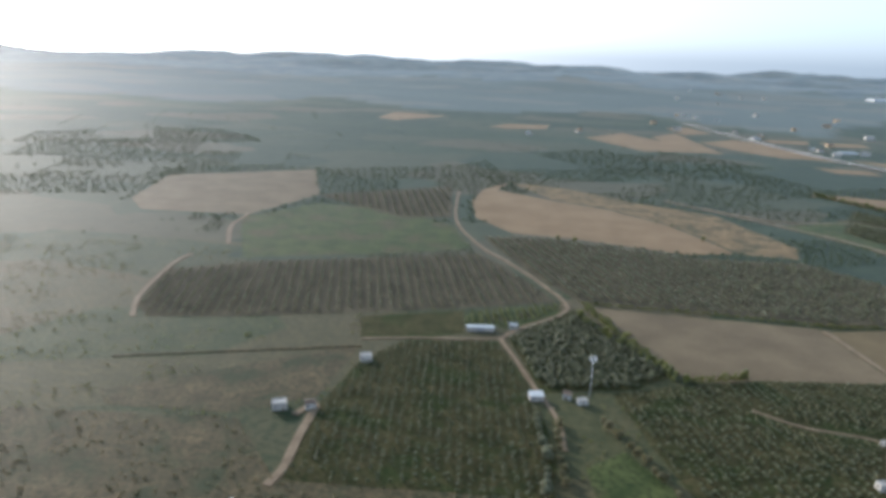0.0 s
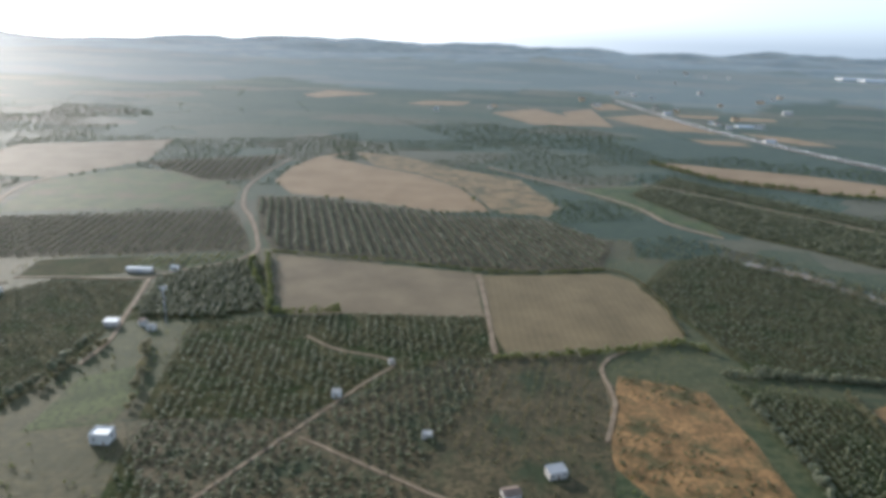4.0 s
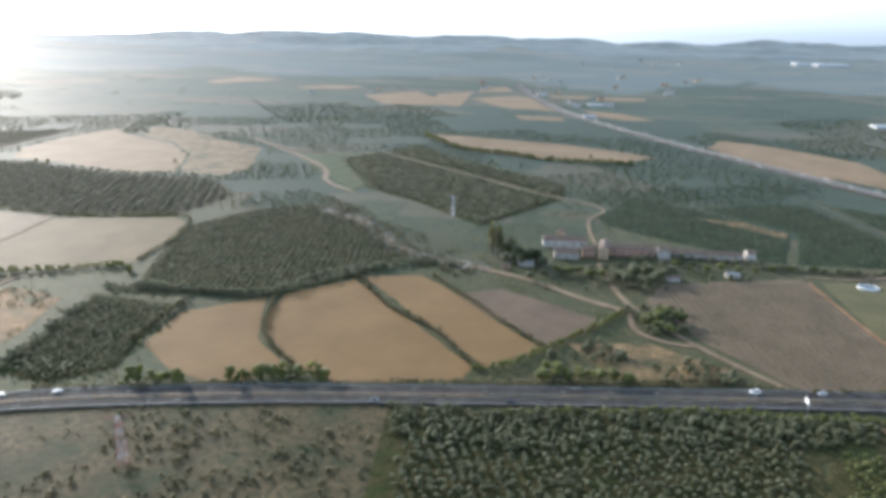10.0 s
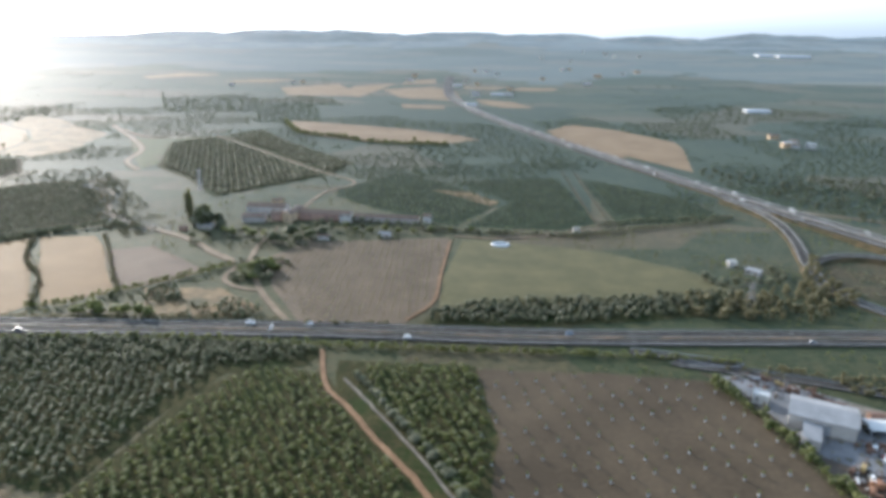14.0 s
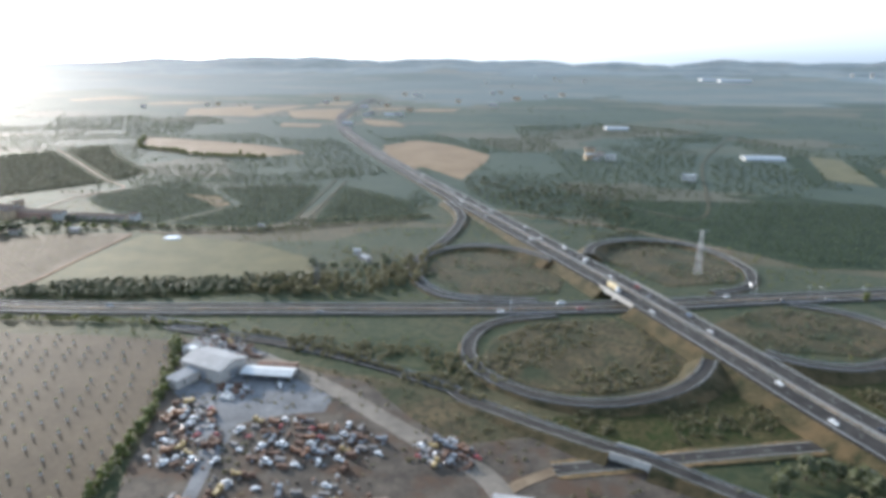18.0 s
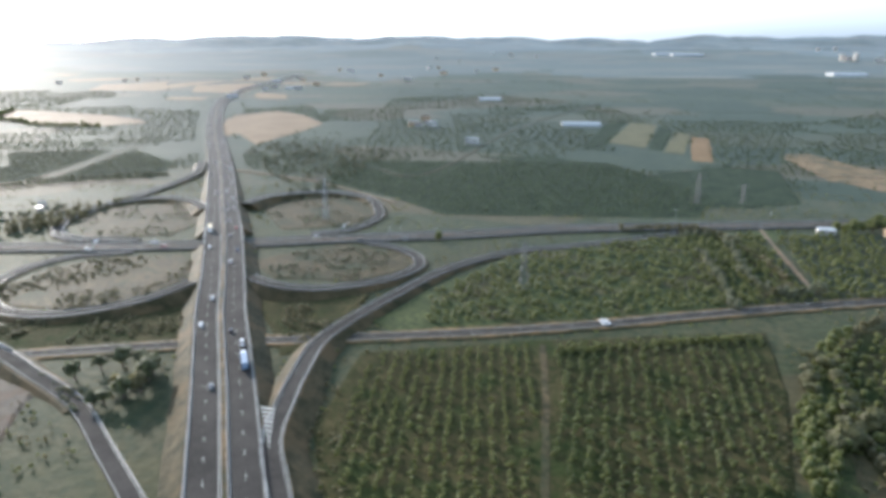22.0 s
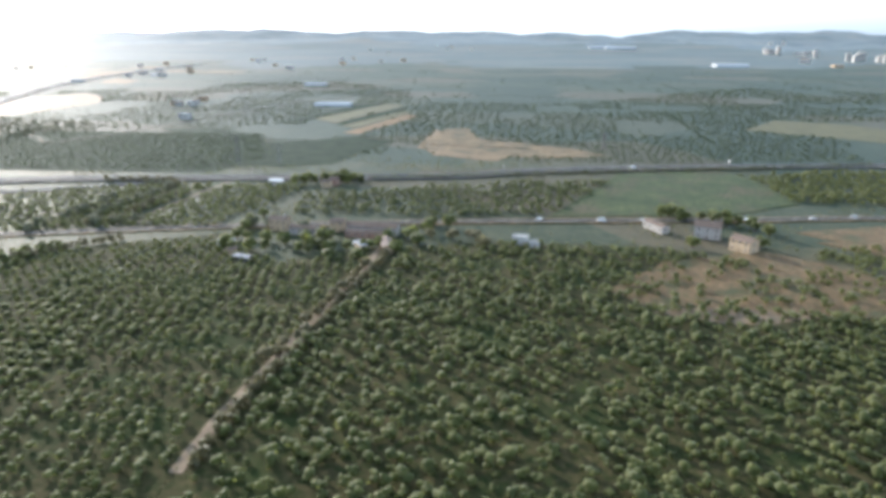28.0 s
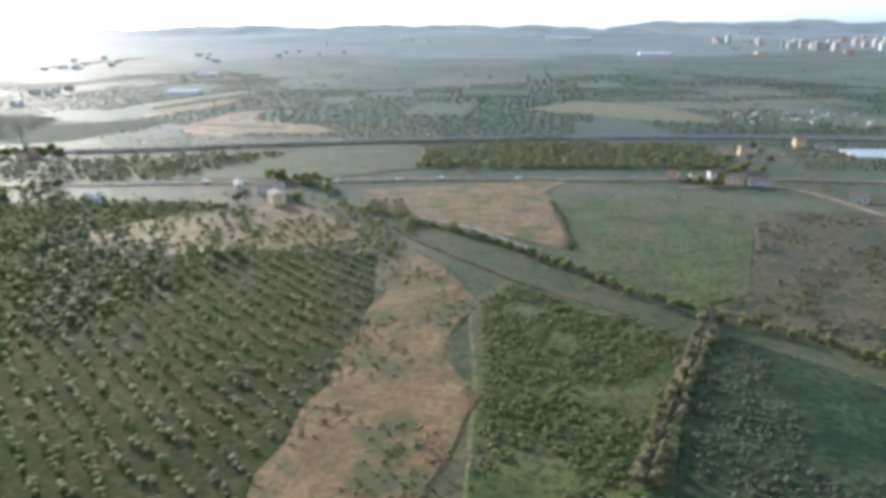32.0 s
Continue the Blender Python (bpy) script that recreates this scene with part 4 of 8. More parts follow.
def rail(ob, pts, off, z, height=0.42, gap=3.0, mat=None):
    """A crash barrier: a steel band on posts."""
    line = side_line(smooth_line(pts, 4.0), off)
    verts, faces = [], []
    for p in line:
        verts += [p + Vector((0, 0, z + height * 0.5)), p + Vector((0, 0, z + height)), p + Vector((0.06, 0.06, z + height)), p + Vector((0.06, 0.06, z + height * 0.5))]
    for i in range(len(line) - 1):
        k = 4 * i
        faces += [(k + j, k + (j + 1) % 4, k + 4 + (j + 1) % 4, k + 4 + j) for j in range(4)]
    band = mesh_object("crash_barrier", verts, faces, mat or STEEL, ob, "galvanised crash barrier")
    bm = bmesh.new()
    for p in side_line(smooth_line(pts, gap), off):
        box(bm, p.x - 0.04, p.y - 0.04, p.z + z - 0.3, p.x + 0.04, p.y + 0.04, p.z + z + height * 0.95)
    me = bpy.data.meshes.new("barrier_posts")
    bm.to_mesh(me)
    bm.free()
    me.materials.append(mat or STEEL)
    posts = new("barrier_posts", me)
    posts.parent = band
    posts["kind"] = "stuff"
    return band


motorway = tagged(ribbon("motorway", MOTORWAY, 9.4, ASPHALT, 0.5), "grey dual carriageway with worn asphalt", "motorway", "", "structure")
lined(motorway, MOTORWAY, (4.3, 0.7, -0.7, -4.3), (2.5, -2.5), 0.5)
ribbon("median", MOTORWAY, 1.0, SCRUB, 0.58, motorway, "dry grass median between the carriageways", ragged=0.2)
rail(motorway, MOTORWAY, 0.0, 0.58)
rail(motorway, MOTORWAY, -4.6, 0.5)
rail(motorway, MOTORWAY, 4.6, 0.5)

# the highway over the motorway
HIGHWAY = [(782, 61.2, 3.2), (773.5, 77, 3.2), (762, 98.7, 3.2), (756.8, 108.6, 3.2), (750.6, 120.1, 3.2), (742.4, 135.2, 3.2), (733.7, 151.3, 3.2), (723.7, 171.5, 3.2), (711.1, 196.3, 3.2), (698.5, 220.6, 3.2), (678.4, 257.9, 2.88), (649.1, 313, 1.9), (610.6, 383.4, 0.9), (558.8, 475.6, 0.4), (501.1, 583, 0.3), (442, 703.8, 0.3), (401.3, 808.2, 0.3), (357.8, 950.2, 0.3), (296.4, 1305.3, 0.3)]
HALF = 6.5


def embankment(name, line, top, drop, slope, mat, label):
    """An earth bank under a raised road: a level crown and sloping sides."""
    verts, faces = [], []
    for i, p in enumerate(line):
        a, b = line[max(i - 1, 0)], line[min(i + 1, len(line) - 1)]
        d = Vector((b.x - a.x, b.y - a.y, 0)).normalized()
        n = Vector((-d.y, d.x, 0))
        z = max(p.z - drop, 0.05)
        foot = top + slope * (z + 0.3) + noise.noise(p * 0.11) * 0.6
        for off, h in ((-foot, -0.3), (-top, z), (top, z), (foot, -0.3)):
            verts.append((p.x + n.x * off, p.y + n.y * off, h))
    for i in range(len(line) - 1):
        k = 4 * i
        faces += [(k + j, k + 4 + j, k + 5 + j, k + 1 + j) for j in range(3)]
    last = 4 * (len(line) - 1)
    faces += [(0, 1, 2, 3), (last + 3, last + 2, last + 1, last)]
    return tagged(mesh_object(name, verts, faces, mat), label, "embankment", "", "structure")


highway = tagged(ribbon("highway", HIGHWAY, 2 * HALF, ASPHALT, 0.3, skirt=0.55), "busy dual carriageway on an embankment and bridges", "highway", "", "structure")
lined(highway, HIGHWAY, (HALF - 0.4, 0.9, -0.9, 0.4 - HALF), (3.4, -3.4), 0.3)
ribbon("median", HIGHWAY, 1.2, SCRUB, 0.42, highway, "dry grass median strip", ragged=0.15)
rail(highway, HIGHWAY, 0.5, 0.4)
rail(highway, HIGHWAY, -0.5, 0.4)
rail(highway, HIGHWAY, HALF - 0.1, 0.3)
rail(highway, HIGHWAY, 0.1 - HALF, 0.3)
HIGH = smooth_line(HIGHWAY, 3.0)
OPEN = [(692.6, 217.5, 10.0), (715.3, 135, 5.5)]


def spans(line, gaps):
    """The stretches of line that keep clear of the gaps: (x, y, reach)."""
    out = [[]]
    for p in line:
        if any(math.hypot(p.x - x, p.y - y) < r for x, y, r in ((g[0], g[1], g[2]) for g in gaps)):
            if out[-1]:
                out.append([])
        else:
            out[-1].append(p)
    return [o for o in out if len(o) > 1]


def bridge(line, half, label, piers=1):
    """A deck slab with parapets on abutments and piers."""
    mid = line[len(line) // 2]
    ob = group_of("bridge", mid.x, mid.y)
    shift = [Vector((p.x - mid.x, p.y - mid.y, p.z)) for p in line]
    ribbon("deck", shift, 2 * half + 0.6, CONCRETE, -0.28, ob, "concrete deck slab", step=3, skirt=0.7)
    for side in (-1, 1):
        ribbon("parapet", shift, 0.25, CONCRETE, 0.75, ob, "pale concrete parapet", step=3, skirt=1.7, shift=side * (half + 0.2))
    for k in range(piers + 2):
        p = shift[round(k * (len(shift) - 1) / (piers + 1))]
        q = shift[-1] - shift[0]
        bm = bmesh.new()
        thick = 0.45 if 0 < k <= piers else 0.8
        box(bm, -thick, -half + 0.3, -0.3, thick, half - 0.3, p.z - 0.9, Matrix.Translation((p.x, p.y, 0)) @ Matrix.Rotation(math.atan2(q.y, q.x), 4, "Z"))
        part("pier" if 0 < k <= piers else "abutment", bm, CONCRETE, ob)
    return tagged(ob, label, "bridge")


for stretch in spans(HIGH, OPEN):
    embankment("embankment", stretch, HALF + 0.5, 0.25, 1.3, BANK, "dry grassy embankment of the highway")
for gx, gy, reach in OPEN:
    near = [p for p in HIGH if math.hypot(p.x - gx, p.y - gy) < reach + 3.5]
    if len(near) > 2:
        bridge(near, HALF, "concrete bridge carrying the highway over a road", 1 if reach > 8 else 0)

# hatched nose between the highway and its slip ramp
NOSE = [(765, 107.8, 3.2), (767.9, 108.3, 3.2), (772.7, 94.8, 3.2), (772.5, 94.8, 3.2)]
for k in range(9):
    u = k / 9
    a = Vector(NOSE[0]).lerp(Vector(NOSE[3]), u)
    b = Vector(NOSE[1]).lerp(Vector(NOSE[2]), u) + (Vector(NOSE[2]) - Vector(NOSE[1])) * 0.06
    d = (Vector(NOSE[3]) - Vector(NOSE[0])) * 0.045
    z = Vector((0, 0, 0.36))
    mesh_object("hatch_line", [a + z, b + z, b + d + z, a + d + z], [(0, 1, 2, 3)], WHITE_LINE, highway, "white hatch line")

# ramps of the interchange
LOOPS = [
    [(713.8, 171.4, 3.12), (710.8, 163.4, 2.8), (704.1, 154.4, 2.24), (694, 147.9, 1.6), (683.2, 144.9, 1.2), (669.9, 147.2, 0.8), (656.7, 156.5, 0.48), (650.6, 168, 0.4), (650, 182.5, 0.3), (656.7, 195.1, 0.3), (673.1, 203.6, 0.3)],
    [(728.9, 178.7, 3.12), (738.4, 174.4, 2.72), (750, 175, 2.08), (762.6, 183, 1.36), (771.6, 193.5, 0.88), (775.3, 205.4, 0.48), (772.3, 215, 0.4), (763.7, 223.3, 0.3), (749.4, 229.1, 0.3)],
    [(671, 257, 2.72), (655.3, 271.9, 2.08), (636.6, 276.8, 1.44), (620.4, 263.7, 0.88), (617.9, 244.2, 0.56), (624.4, 227.2, 0.4), (636.4, 215.3, 0.3), (651.1, 214.2, 0.3), (666.8, 215.8, 0.3)],
    [(684.6, 268.2, 2.88), (688.8, 286.2, 2.4), (706.8, 300.1, 1.76), (730.3, 295.8, 1.12), (743.3, 272.4, 0.64), (744.4, 256.2, 0.4), (738.7, 243.2, 0.3), (726.7, 235.9, 0.3)],
    [(865, 260.8, 0.3), (826.1, 237.9, 0.3), (805.3, 226.8, 0.4), (786, 203.7, 0.8), (773.7, 174.2, 1.28), (765.2, 145, 1.9), (766.4, 125, 2.5), (769.3, 108.2, 2.9), (772.1, 96.7, 3.1), (780.9, 80.5, 3.1), (785.9, 68.4, 3.1), (792.4, 53, 3.1)],
    [(609.2, 365.5, 1.92), (622.5, 334.4, 1.28), (624, 299.4, 0.8), (619.1, 259, 0.48), (622.3, 231.5, 0.4), (632.6, 216.2, 0.3), (647.6, 212.4, 0.3)],
]
for n, pts in enumerate(LOOPS):
    ramp = tagged(ribbon("ramp", pts, 3.6, ASPHALT, 0.12, skirt=0.4, step=2.5), "curved single-lane asphalt slip ramp", "ramp", "", "structure")
    lined(ramp, pts, (1.55, -1.55), z=0.12)
    embankment("ramp_bank", smooth_line(pts, 2.5), 2.3, 0.02, 1.5, BANK, "dry grassy bank of a slip ramp")
    rail(ramp, pts, 1.95, 0.1)
    rail(ramp, pts, -1.95, 0.1)

SERVICE = [(547.4, 175.7, 0.3), (575, 172.4, 0.3), (558.9, 170.8, 0.3), (594.2, 166.3, 0.3), (623, 158.6, 0.3), (649.5, 147.3, 0.3), (653.1, 143, 0.48), (676.7, 129.7, 1.44), (686.7, 124.7, 1.92), (694.5, 121.5, 1.92), (706.6, 115.7, 1.28), (724.4, 106.9, 0.4), (741.5, 92.6, 0.3), (758, 78.3, 0.3), (770.7, 66.5, 0.3)]
service = tagged(ribbon("service_road", SERVICE, 3.4, ASPHALT, 0.12, step=3), "narrow grey service road", "road", "", "structure")
lined(service, SERVICE, (1.5, -1.5), z=0.12)
SERVICE_LINE = smooth_line(SERVICE, 2.0)
over = [p for p in SERVICE_LINE if p.z > 1.9]
embank = spans([p for p in SERVICE_LINE if p.z > 0.35], [(p.x, p.y, 2.5) for p in over[2:-2]])
for stretch in embank:
    embankment("service_bank", stretch, 2.4, 0.02, 1.5, BANK, "dry bank of the service road")
bridge(over, 1.9, "small concrete bridge with pale parapets", 0)
rail(service, SERVICE, 1.8, 0.12)
COUNTRY = [(675, 117.6), (731.7, 137.5), (770.9, 148.5), (800.6, 157), (833.4, 168.3), (870, 183.2), (927.7, 203.4), (1012.7, 227.5), (1103.6, 247.4), (1154.8, 260.3), (1240.2, 271.3), (1273.8, 277.2), (1311.3, 279), (1365.2, 282)]
country = tagged(ribbon("country_road", COUNTRY, 3.8, ASPHALT, 0.45), "straight grey two-lane country road", "road", "", "structure")
lined(country, COUNTRY, (1.7, -1.7), (0.0,), 0.45)
ribbon("verge", COUNTRY, 6.2, SCRUB, 0.4, country, "dry grass verge", ragged=0.8)


TRACKS = []


def track(pts, width, label="pale dirt farm track", mat=DIRT):
    LAYER["track"] += 0.002
    TRACKS.append(pts)
    return tagged(ribbon("track", pts, width, mat, LAYER["track"], step=3, ragged=0.35, skirt=0.5), label, "track", "", "structure")


track([(-45.7, 543.4), (-38.2, 445.6), (-18.3, 384.8), (-1.2, 355.7), (16.3, 321.4), (26.3, 289.9), (5.6, 263.2), (-2.2, 251.1)], 2.2)
track([(-2.2, 251.1), (4.7, 231.5), (10.7, 212.4), (17.4, 192.8), (19, 174.1)], 1.5)
track([(-58.4, 145), (-56.7, 152.8), (-57.5, 169.6), (-58, 188), (-62.7, 180.1)], 2.6)
track([(-158.6, 354.6), (-173.6, 393.5), (-175.2, 424.6)], 2.6)
track([(-151.8, 244.1), (-162.5, 269.5), (-170.3, 315.4), (-169, 331.4)], 2.2)
track([(-55.6, 240.3), (-38.5, 244.8), (-16.5, 248.2), (-2.2, 251.1)], 1.3)
track([(-138.4, 208.3), (-54.1, 234.1)], 1.2, "faint grassy farm track", ROUGH)
track([(80.9, 208.8), (93.8, 200.6), (114.5, 194.9), (107.5, 176.7), (79.2, 108.2)], 1.1)
track([(134.9, 286.6), (141.4, 244.4), (146.5, 207.7)], 1.8)
track([(147.4, 206.3), (141.2, 245.2), (133.9, 286.6)], 1.4)
track([(99.4, 148), (128.8, 134.7), (153.5, 123.7)], 1.1)
track([(179.3, 160.4), (183.6, 182.1), (181.8, 205), (190.9, 219.1)], 1.4)
track([(118.9, 555), (213.5, 454.2), (237.5, 401.8), (262.3, 376.7)], 3.4)
track([(143.2, 534.8), (190.5, 500), (240.8, 509.9)], 2.4)
track([(237.9, 521.4), (310.2, 455.5), (371, 399.5), (405.5, 371), (398.2, 343.6), (398.2, 318.2), (400, 300)], 1.7, "pale straight farm lane")
track([(263.7, 329.4), (285.1, 318), (309.5, 281.7), (334, 264.2), (351.2, 257.6), (372.4, 247.6), (390.8, 233.4), (406.1, 224)], 3.4, "pale stony track along a dry stream")
track([(275.4, 323.2), (299.6, 296.9), (312.1, 280.7)], 1.5, "strip of pale stones along a dry stream")
track([(400, 274), (407.6, 233.1), (425.2, 201.3), (446, 175.9)], 2.2, "pale winding farm lane")
track([(408.6, 230), (408.5, 208.8), (417.7, 199.9), (425.9, 198.9)], 2.0)
track([(480.2, 268.7), (483.9, 229), (486.5, 200.8), (481.3, 183.8)], 1.1, "orange-brown path between two fields", ORANGE_DIRT)
track([(481, 275.2), (502.2, 276.1), (531.2, 290.7), (547.8, 299.9)], 1.6)
track([(463, 160.2), (471, 141.4), (479.4, 132.7), (487.8, 123), (495.1, 115.1), (501, 109.1), (511, 96)], 1.4, "orange-brown dirt track through a grove", ORANGE_DIRT)
track([(541.2, 310.7), (523.8, 427.8)], 1.2, "overgrown strip between dark plots", ROUGH)
track([(547.8, 312.7), (530.8, 430.3)], 1.2, "overgrown strip between dark plots", ROUGH)
track([(474.5, 145.5), (489, 129.5), (504.5, 111.5), (516, 96)], 0.7, "narrow grey lane between groves", GRAVEL_ROAD)
track([(817.9, 152.7), (819.8, 123.7), (821.7, 67.6)], 1.5, "dusty farm lane between citrus rows", ROUGH)
track([(895.2, 202.3), (896.2, 250.8), (897, 272.6)], 1.4)
track([(989.4, 200.9), (989.2, 153), (989, 118.6), (988.8, 95), (989.9, 77.3)], 2.4, "dusty lane through the groves")
track([(1152, 181.4), (1172.5, 163.4), (1190.1, 148.5), (1205.1, 139.3), (1219, 129.2)], 1.7, "grassy double wheel track", ROUGH)
track([(1223.7, 129), (1216.5, 105.5), (1208.6, 78.7)], 1.6, "dusty track beside a tree row")
track([(1292.6, 226.7), (1279.8, 254.7), (1261.6, 265.3), (1234.5, 256.2)], 2.2)
track([(961.9, 391.8), (1021.7, 388.2)], 1.4)
track([(623.1, 356.4), (688.9, 332.5), (745.1, 292.3)], 2.0)
track([(675.6, 117.9), (666.8, 109.5), (663.8, 99), (663.1, 89.1)], 2.6, "orange-brown dirt track near the underpass")
track([(699.6, 380.9), (717, 368.3), (747.8, 367.2), (781.5, 568.2), (853.4, 793.1)], 1.5, "overgrown ditch between plots", ROUGH)


# ---- groves, hedges and trees ----
CLEARINGS.append(([(1056.7, 169.3), (1071.9, 193.4), (1099.5, 210.4), (1122.4, 201.7), (1139.6, 176.3), (1117.7, 162.3), (1097.2, 161.8), (1077.3, 161.5), (1064.2, 159.9)], 0.42))
orchard("olive_orchard", [(-15.5, 404), (26.8, 407.6), (101, 385.5), (164, 389.5), (198.1, 350.6), (189.4, 309.6), (147, 297.3), (99.2, 300.2), (33.8, 304.7), (13.6, 334.6)], 2.8, 5.0, -70, 3.3, 1.7, OLIVE, "straight rows of grey-green olive trees on pale soil", seed=2)
orchard("olive_orchard", [(-167.2, 303.7), (-123.6, 326.6), (-62.1, 348.6), (-18.7, 364.6), (3.7, 332), (19.6, 299.5), (-19.6, 284.3), (-62.6, 270.3), (-111.8, 254.5), (-145.1, 247.4), (-155.2, 256.6)], 2.6, 4.6, -77, 1.99, 1.3, OLIVE, "rows of young grey-green olive trees", seed=3)
orchard("olive_orchard", [(-147.5, 494.1), (-53.7, 558.2), (-43.1, 456.1), (-75.5, 447.2)], 3.5, 6, -76, 2.47, 1.44, OLIVE, "distant rows of olive trees", seed=4)
orchard("citrus_orchard", [(1.1, 254.6), (29.1, 287.7), (42.2, 262.9), (59.4, 231.2), (42.3, 216.3), (28.8, 213.8), (13.5, 209.7)], 2.3, 2.5, -78, 3.01, 1.87, DARK_LEAF, "dense dark green citrus trees beside a mast", seed=5)
orchard("citrus_orchard", [(-51, 220.6), (-38.1, 242.1), (-3.5, 246.3), (8.8, 210), (15, 173.4), (13.7, 109.5), (-11.1, 151), (-54.7, 149.3), (-56.6, 186.4)], 2.3, 3.0, -85, 1.73, 0.94, DARK_LEAF, "rows of small dark citrus trees", seed=6, keep=0.9)
orchard("citrus_orchard", [(39.3, 211.4), (86.2, 229), (138.9, 237.3), (149.4, 208.3), (123.8, 107.6), (70, 98.7), (46.8, 177.1)], 2.2, 2.9, -77, 2.1, 1.0, DARK_LEAF, "low dark rows of young citrus", seed=7, keep=0.85)
orchard("citrus_orchard", [(-17.7, 275.7), (21.9, 293.3), (22.6, 280.8), (5.6, 265.6), (-16.6, 262.3)], 2.2, 3.2, -81, 2.09, 1.22, FOLIAGE, "small plot of green citrus rows", seed=8)
orchard("young_grove", [(74.6, 206.6), (139, 230), (149.1, 203), (179.2, 207.9), (178.3, 178.2), (170.6, 151), (153.2, 145.3), (111.5, 165.9)], 2.2, 3.0, -98, 1.14, 0.72, SHRUB, "rows of low dull green saplings", seed=9, keep=0.8)
orchard("citrus_grove", [(222.7, 197.2), (252.4, 194.1), (255.4, 177.9), (261, 151.1), (249.2, 140.6), (232.1, 143.9)], 1.7, 2.3, -85, 1.9, 1.2, DARK_LEAF, "dense rows of dark green trees", seed=10)
orchard("citrus_grove", [(207.2, 283.1), (224.9, 322.5), (250.2, 340.4), (286.6, 305.2), (317.6, 264.2), (305.6, 239.9), (279.5, 214.7), (258.1, 210.1), (231.3, 210.5)], 2.0, 2.5, -80, 2.0, 1.0, DARK_LEAF, "wide dull green citrus grove", seed=11, keep=0.92)
orchard("citrus_grove", [(444, 128), (449.6, 146), (466.4, 146), (478, 131.9), (498, 109), (505, 88), (437, 82)], 1.9, 2.5, -52, 2.15, 1.35, FOLIAGE, "dense dark citrus grove beside the motorway", seed=12)
orchard("citrus_grove", [(476.5, 152.5), (504.8, 157.2), (508, 146.7), (513.5, 126), (514, 90), (521, 84), (504.5, 112), (489, 131)], 2.1, 2.6, -60, 2.4, 1.6, FOLIAGE, "green citrus grove beside a dirt track", seed=13)
orchard("far_grove", [(225.1, 474), (265.5, 550.6), (307.3, 498.5), (383, 426.8), (383.4, 389.4), (344.9, 324.1), (305.4, 364), (269, 392.2)], 3.2, 3.6, -62, 3.59, 1.58, DARK_LEAF, "large dark green grove", seed=14)
orchard("tree_belt", [(491.1, 195.8), (510.6, 206.3), (546.8, 214.6), (587.5, 229.7), (575.3, 208.8), (525.9, 190.3), (487.2, 182.5)], 2.2, 2.4, 10, 2.9, 2.1, DARK_LEAF, "dark belt of trees beside the motorway", seed=15, jitter=0.8)
orchard("citrus_grove", [(784.2, 183.1), (805.7, 220), (846.5, 248.9), (904.2, 271.8), (871.2, 187.5), (822.9, 170.1), (788.3, 159)], 2.6, 3.0, -58, 2.78, 1.37, FOLIAGE, "rough green grove between ramp and road", seed=16, keep=0.85, jitter=0.5)
orchard("young_citrus", [(779.1, 140), (815.9, 152.3), (820.6, 67.4), (799, 63.4), (779.7, 107.9)], 1.7, 2.8, -83, 1.5, 1.0, FOLIAGE, "rows of young citrus on brown soil", seed=17, keep=0.9)
orchard("young_citrus", [(821.3, 153.3), (871, 167.3), (867.8, 137), (851.8, 73.1), (823.4, 67.9)], 1.7, 2.8, -93, 1.75, 1.15, FOLIAGE, "rows of young green citrus", seed=18, keep=0.92)
orchard("citrus_rows", [(877.7, 132.7), (893.7, 167.8), (932.2, 192.4), (970.9, 165.6), (936.1, 72.9), (887.3, 63.4), (879.7, 107.8)], 3.3, 4.1, 10, 2.5, 1.75, FOLIAGE, "neat rows of round citrus trees", seed=19, keep=0.97, jitter=0.18, singles=290)
orchard("citrus_grove", [(996.7, 190.3), (1023.8, 201.7), (1075.1, 206.2), (1097.7, 198.3), (1114.7, 181.5), (1118.3, 162.5), (1082.8, 66.8), (999.7, 50.3), (994, 76.7), (990.5, 115.1)], 2.2, 3.3, -31, 2.7, 1.7, FOLIAGE, "uneven grove of round green trees", seed=20, keep=0.85, jitter=0.6, vary=0.45)
orchard("citrus_grove", [(910, 145.4), (924.1, 155), (963.9, 167.8), (985.8, 188.1), (990.8, 189.1), (990.6, 132), (988.5, 103), (987.5, 78.2), (993.5, 49.1), (975.7, 45.6)], 2.5, 3.2, -75, 2.32, 1.44, FOLIAGE, "dull green citrus rows", seed=21, keep=0.85, vary=0.35)
orchard("citrus_grove", [(1077.7, 126.5), (1107.7, 161.5), (1146.3, 162.5), (1144.5, 63.6), (1098.7, 53.9)], 1.7, 3.60, -38.8, 2.0, 0.95, FOLIAGE, "dull green rows of low citrus", seed=22, keep=0.85)
orchard("citrus_grove", [(1147.8, 161.3), (1154, 137.5), (1158.9, 110.7), (1158.5, 89.1), (1158.5, 66.7), (1161.8, 46.3), (1150.1, 44), (1144.6, 64.1)], 1.7, 3.60, -38.8, 1.8, 0.75, SHRUB, "dull green rows of low citrus beside a meadow", seed=122, keep=0.8)
orchard("crop_rows", [(418.1, 231.8), (425.6, 250.6), (477.9, 268.3), (481, 234.4), (485.3, 199.2), (480.4, 184.4), (450.2, 177.9), (430.1, 204.8)], 1.1, 2.5, -81, 1.35, 0.5, SHRUB, "dry rows of a low crop", seed=125, jitter=0.12, keep=0.93, shapes=SPECK)
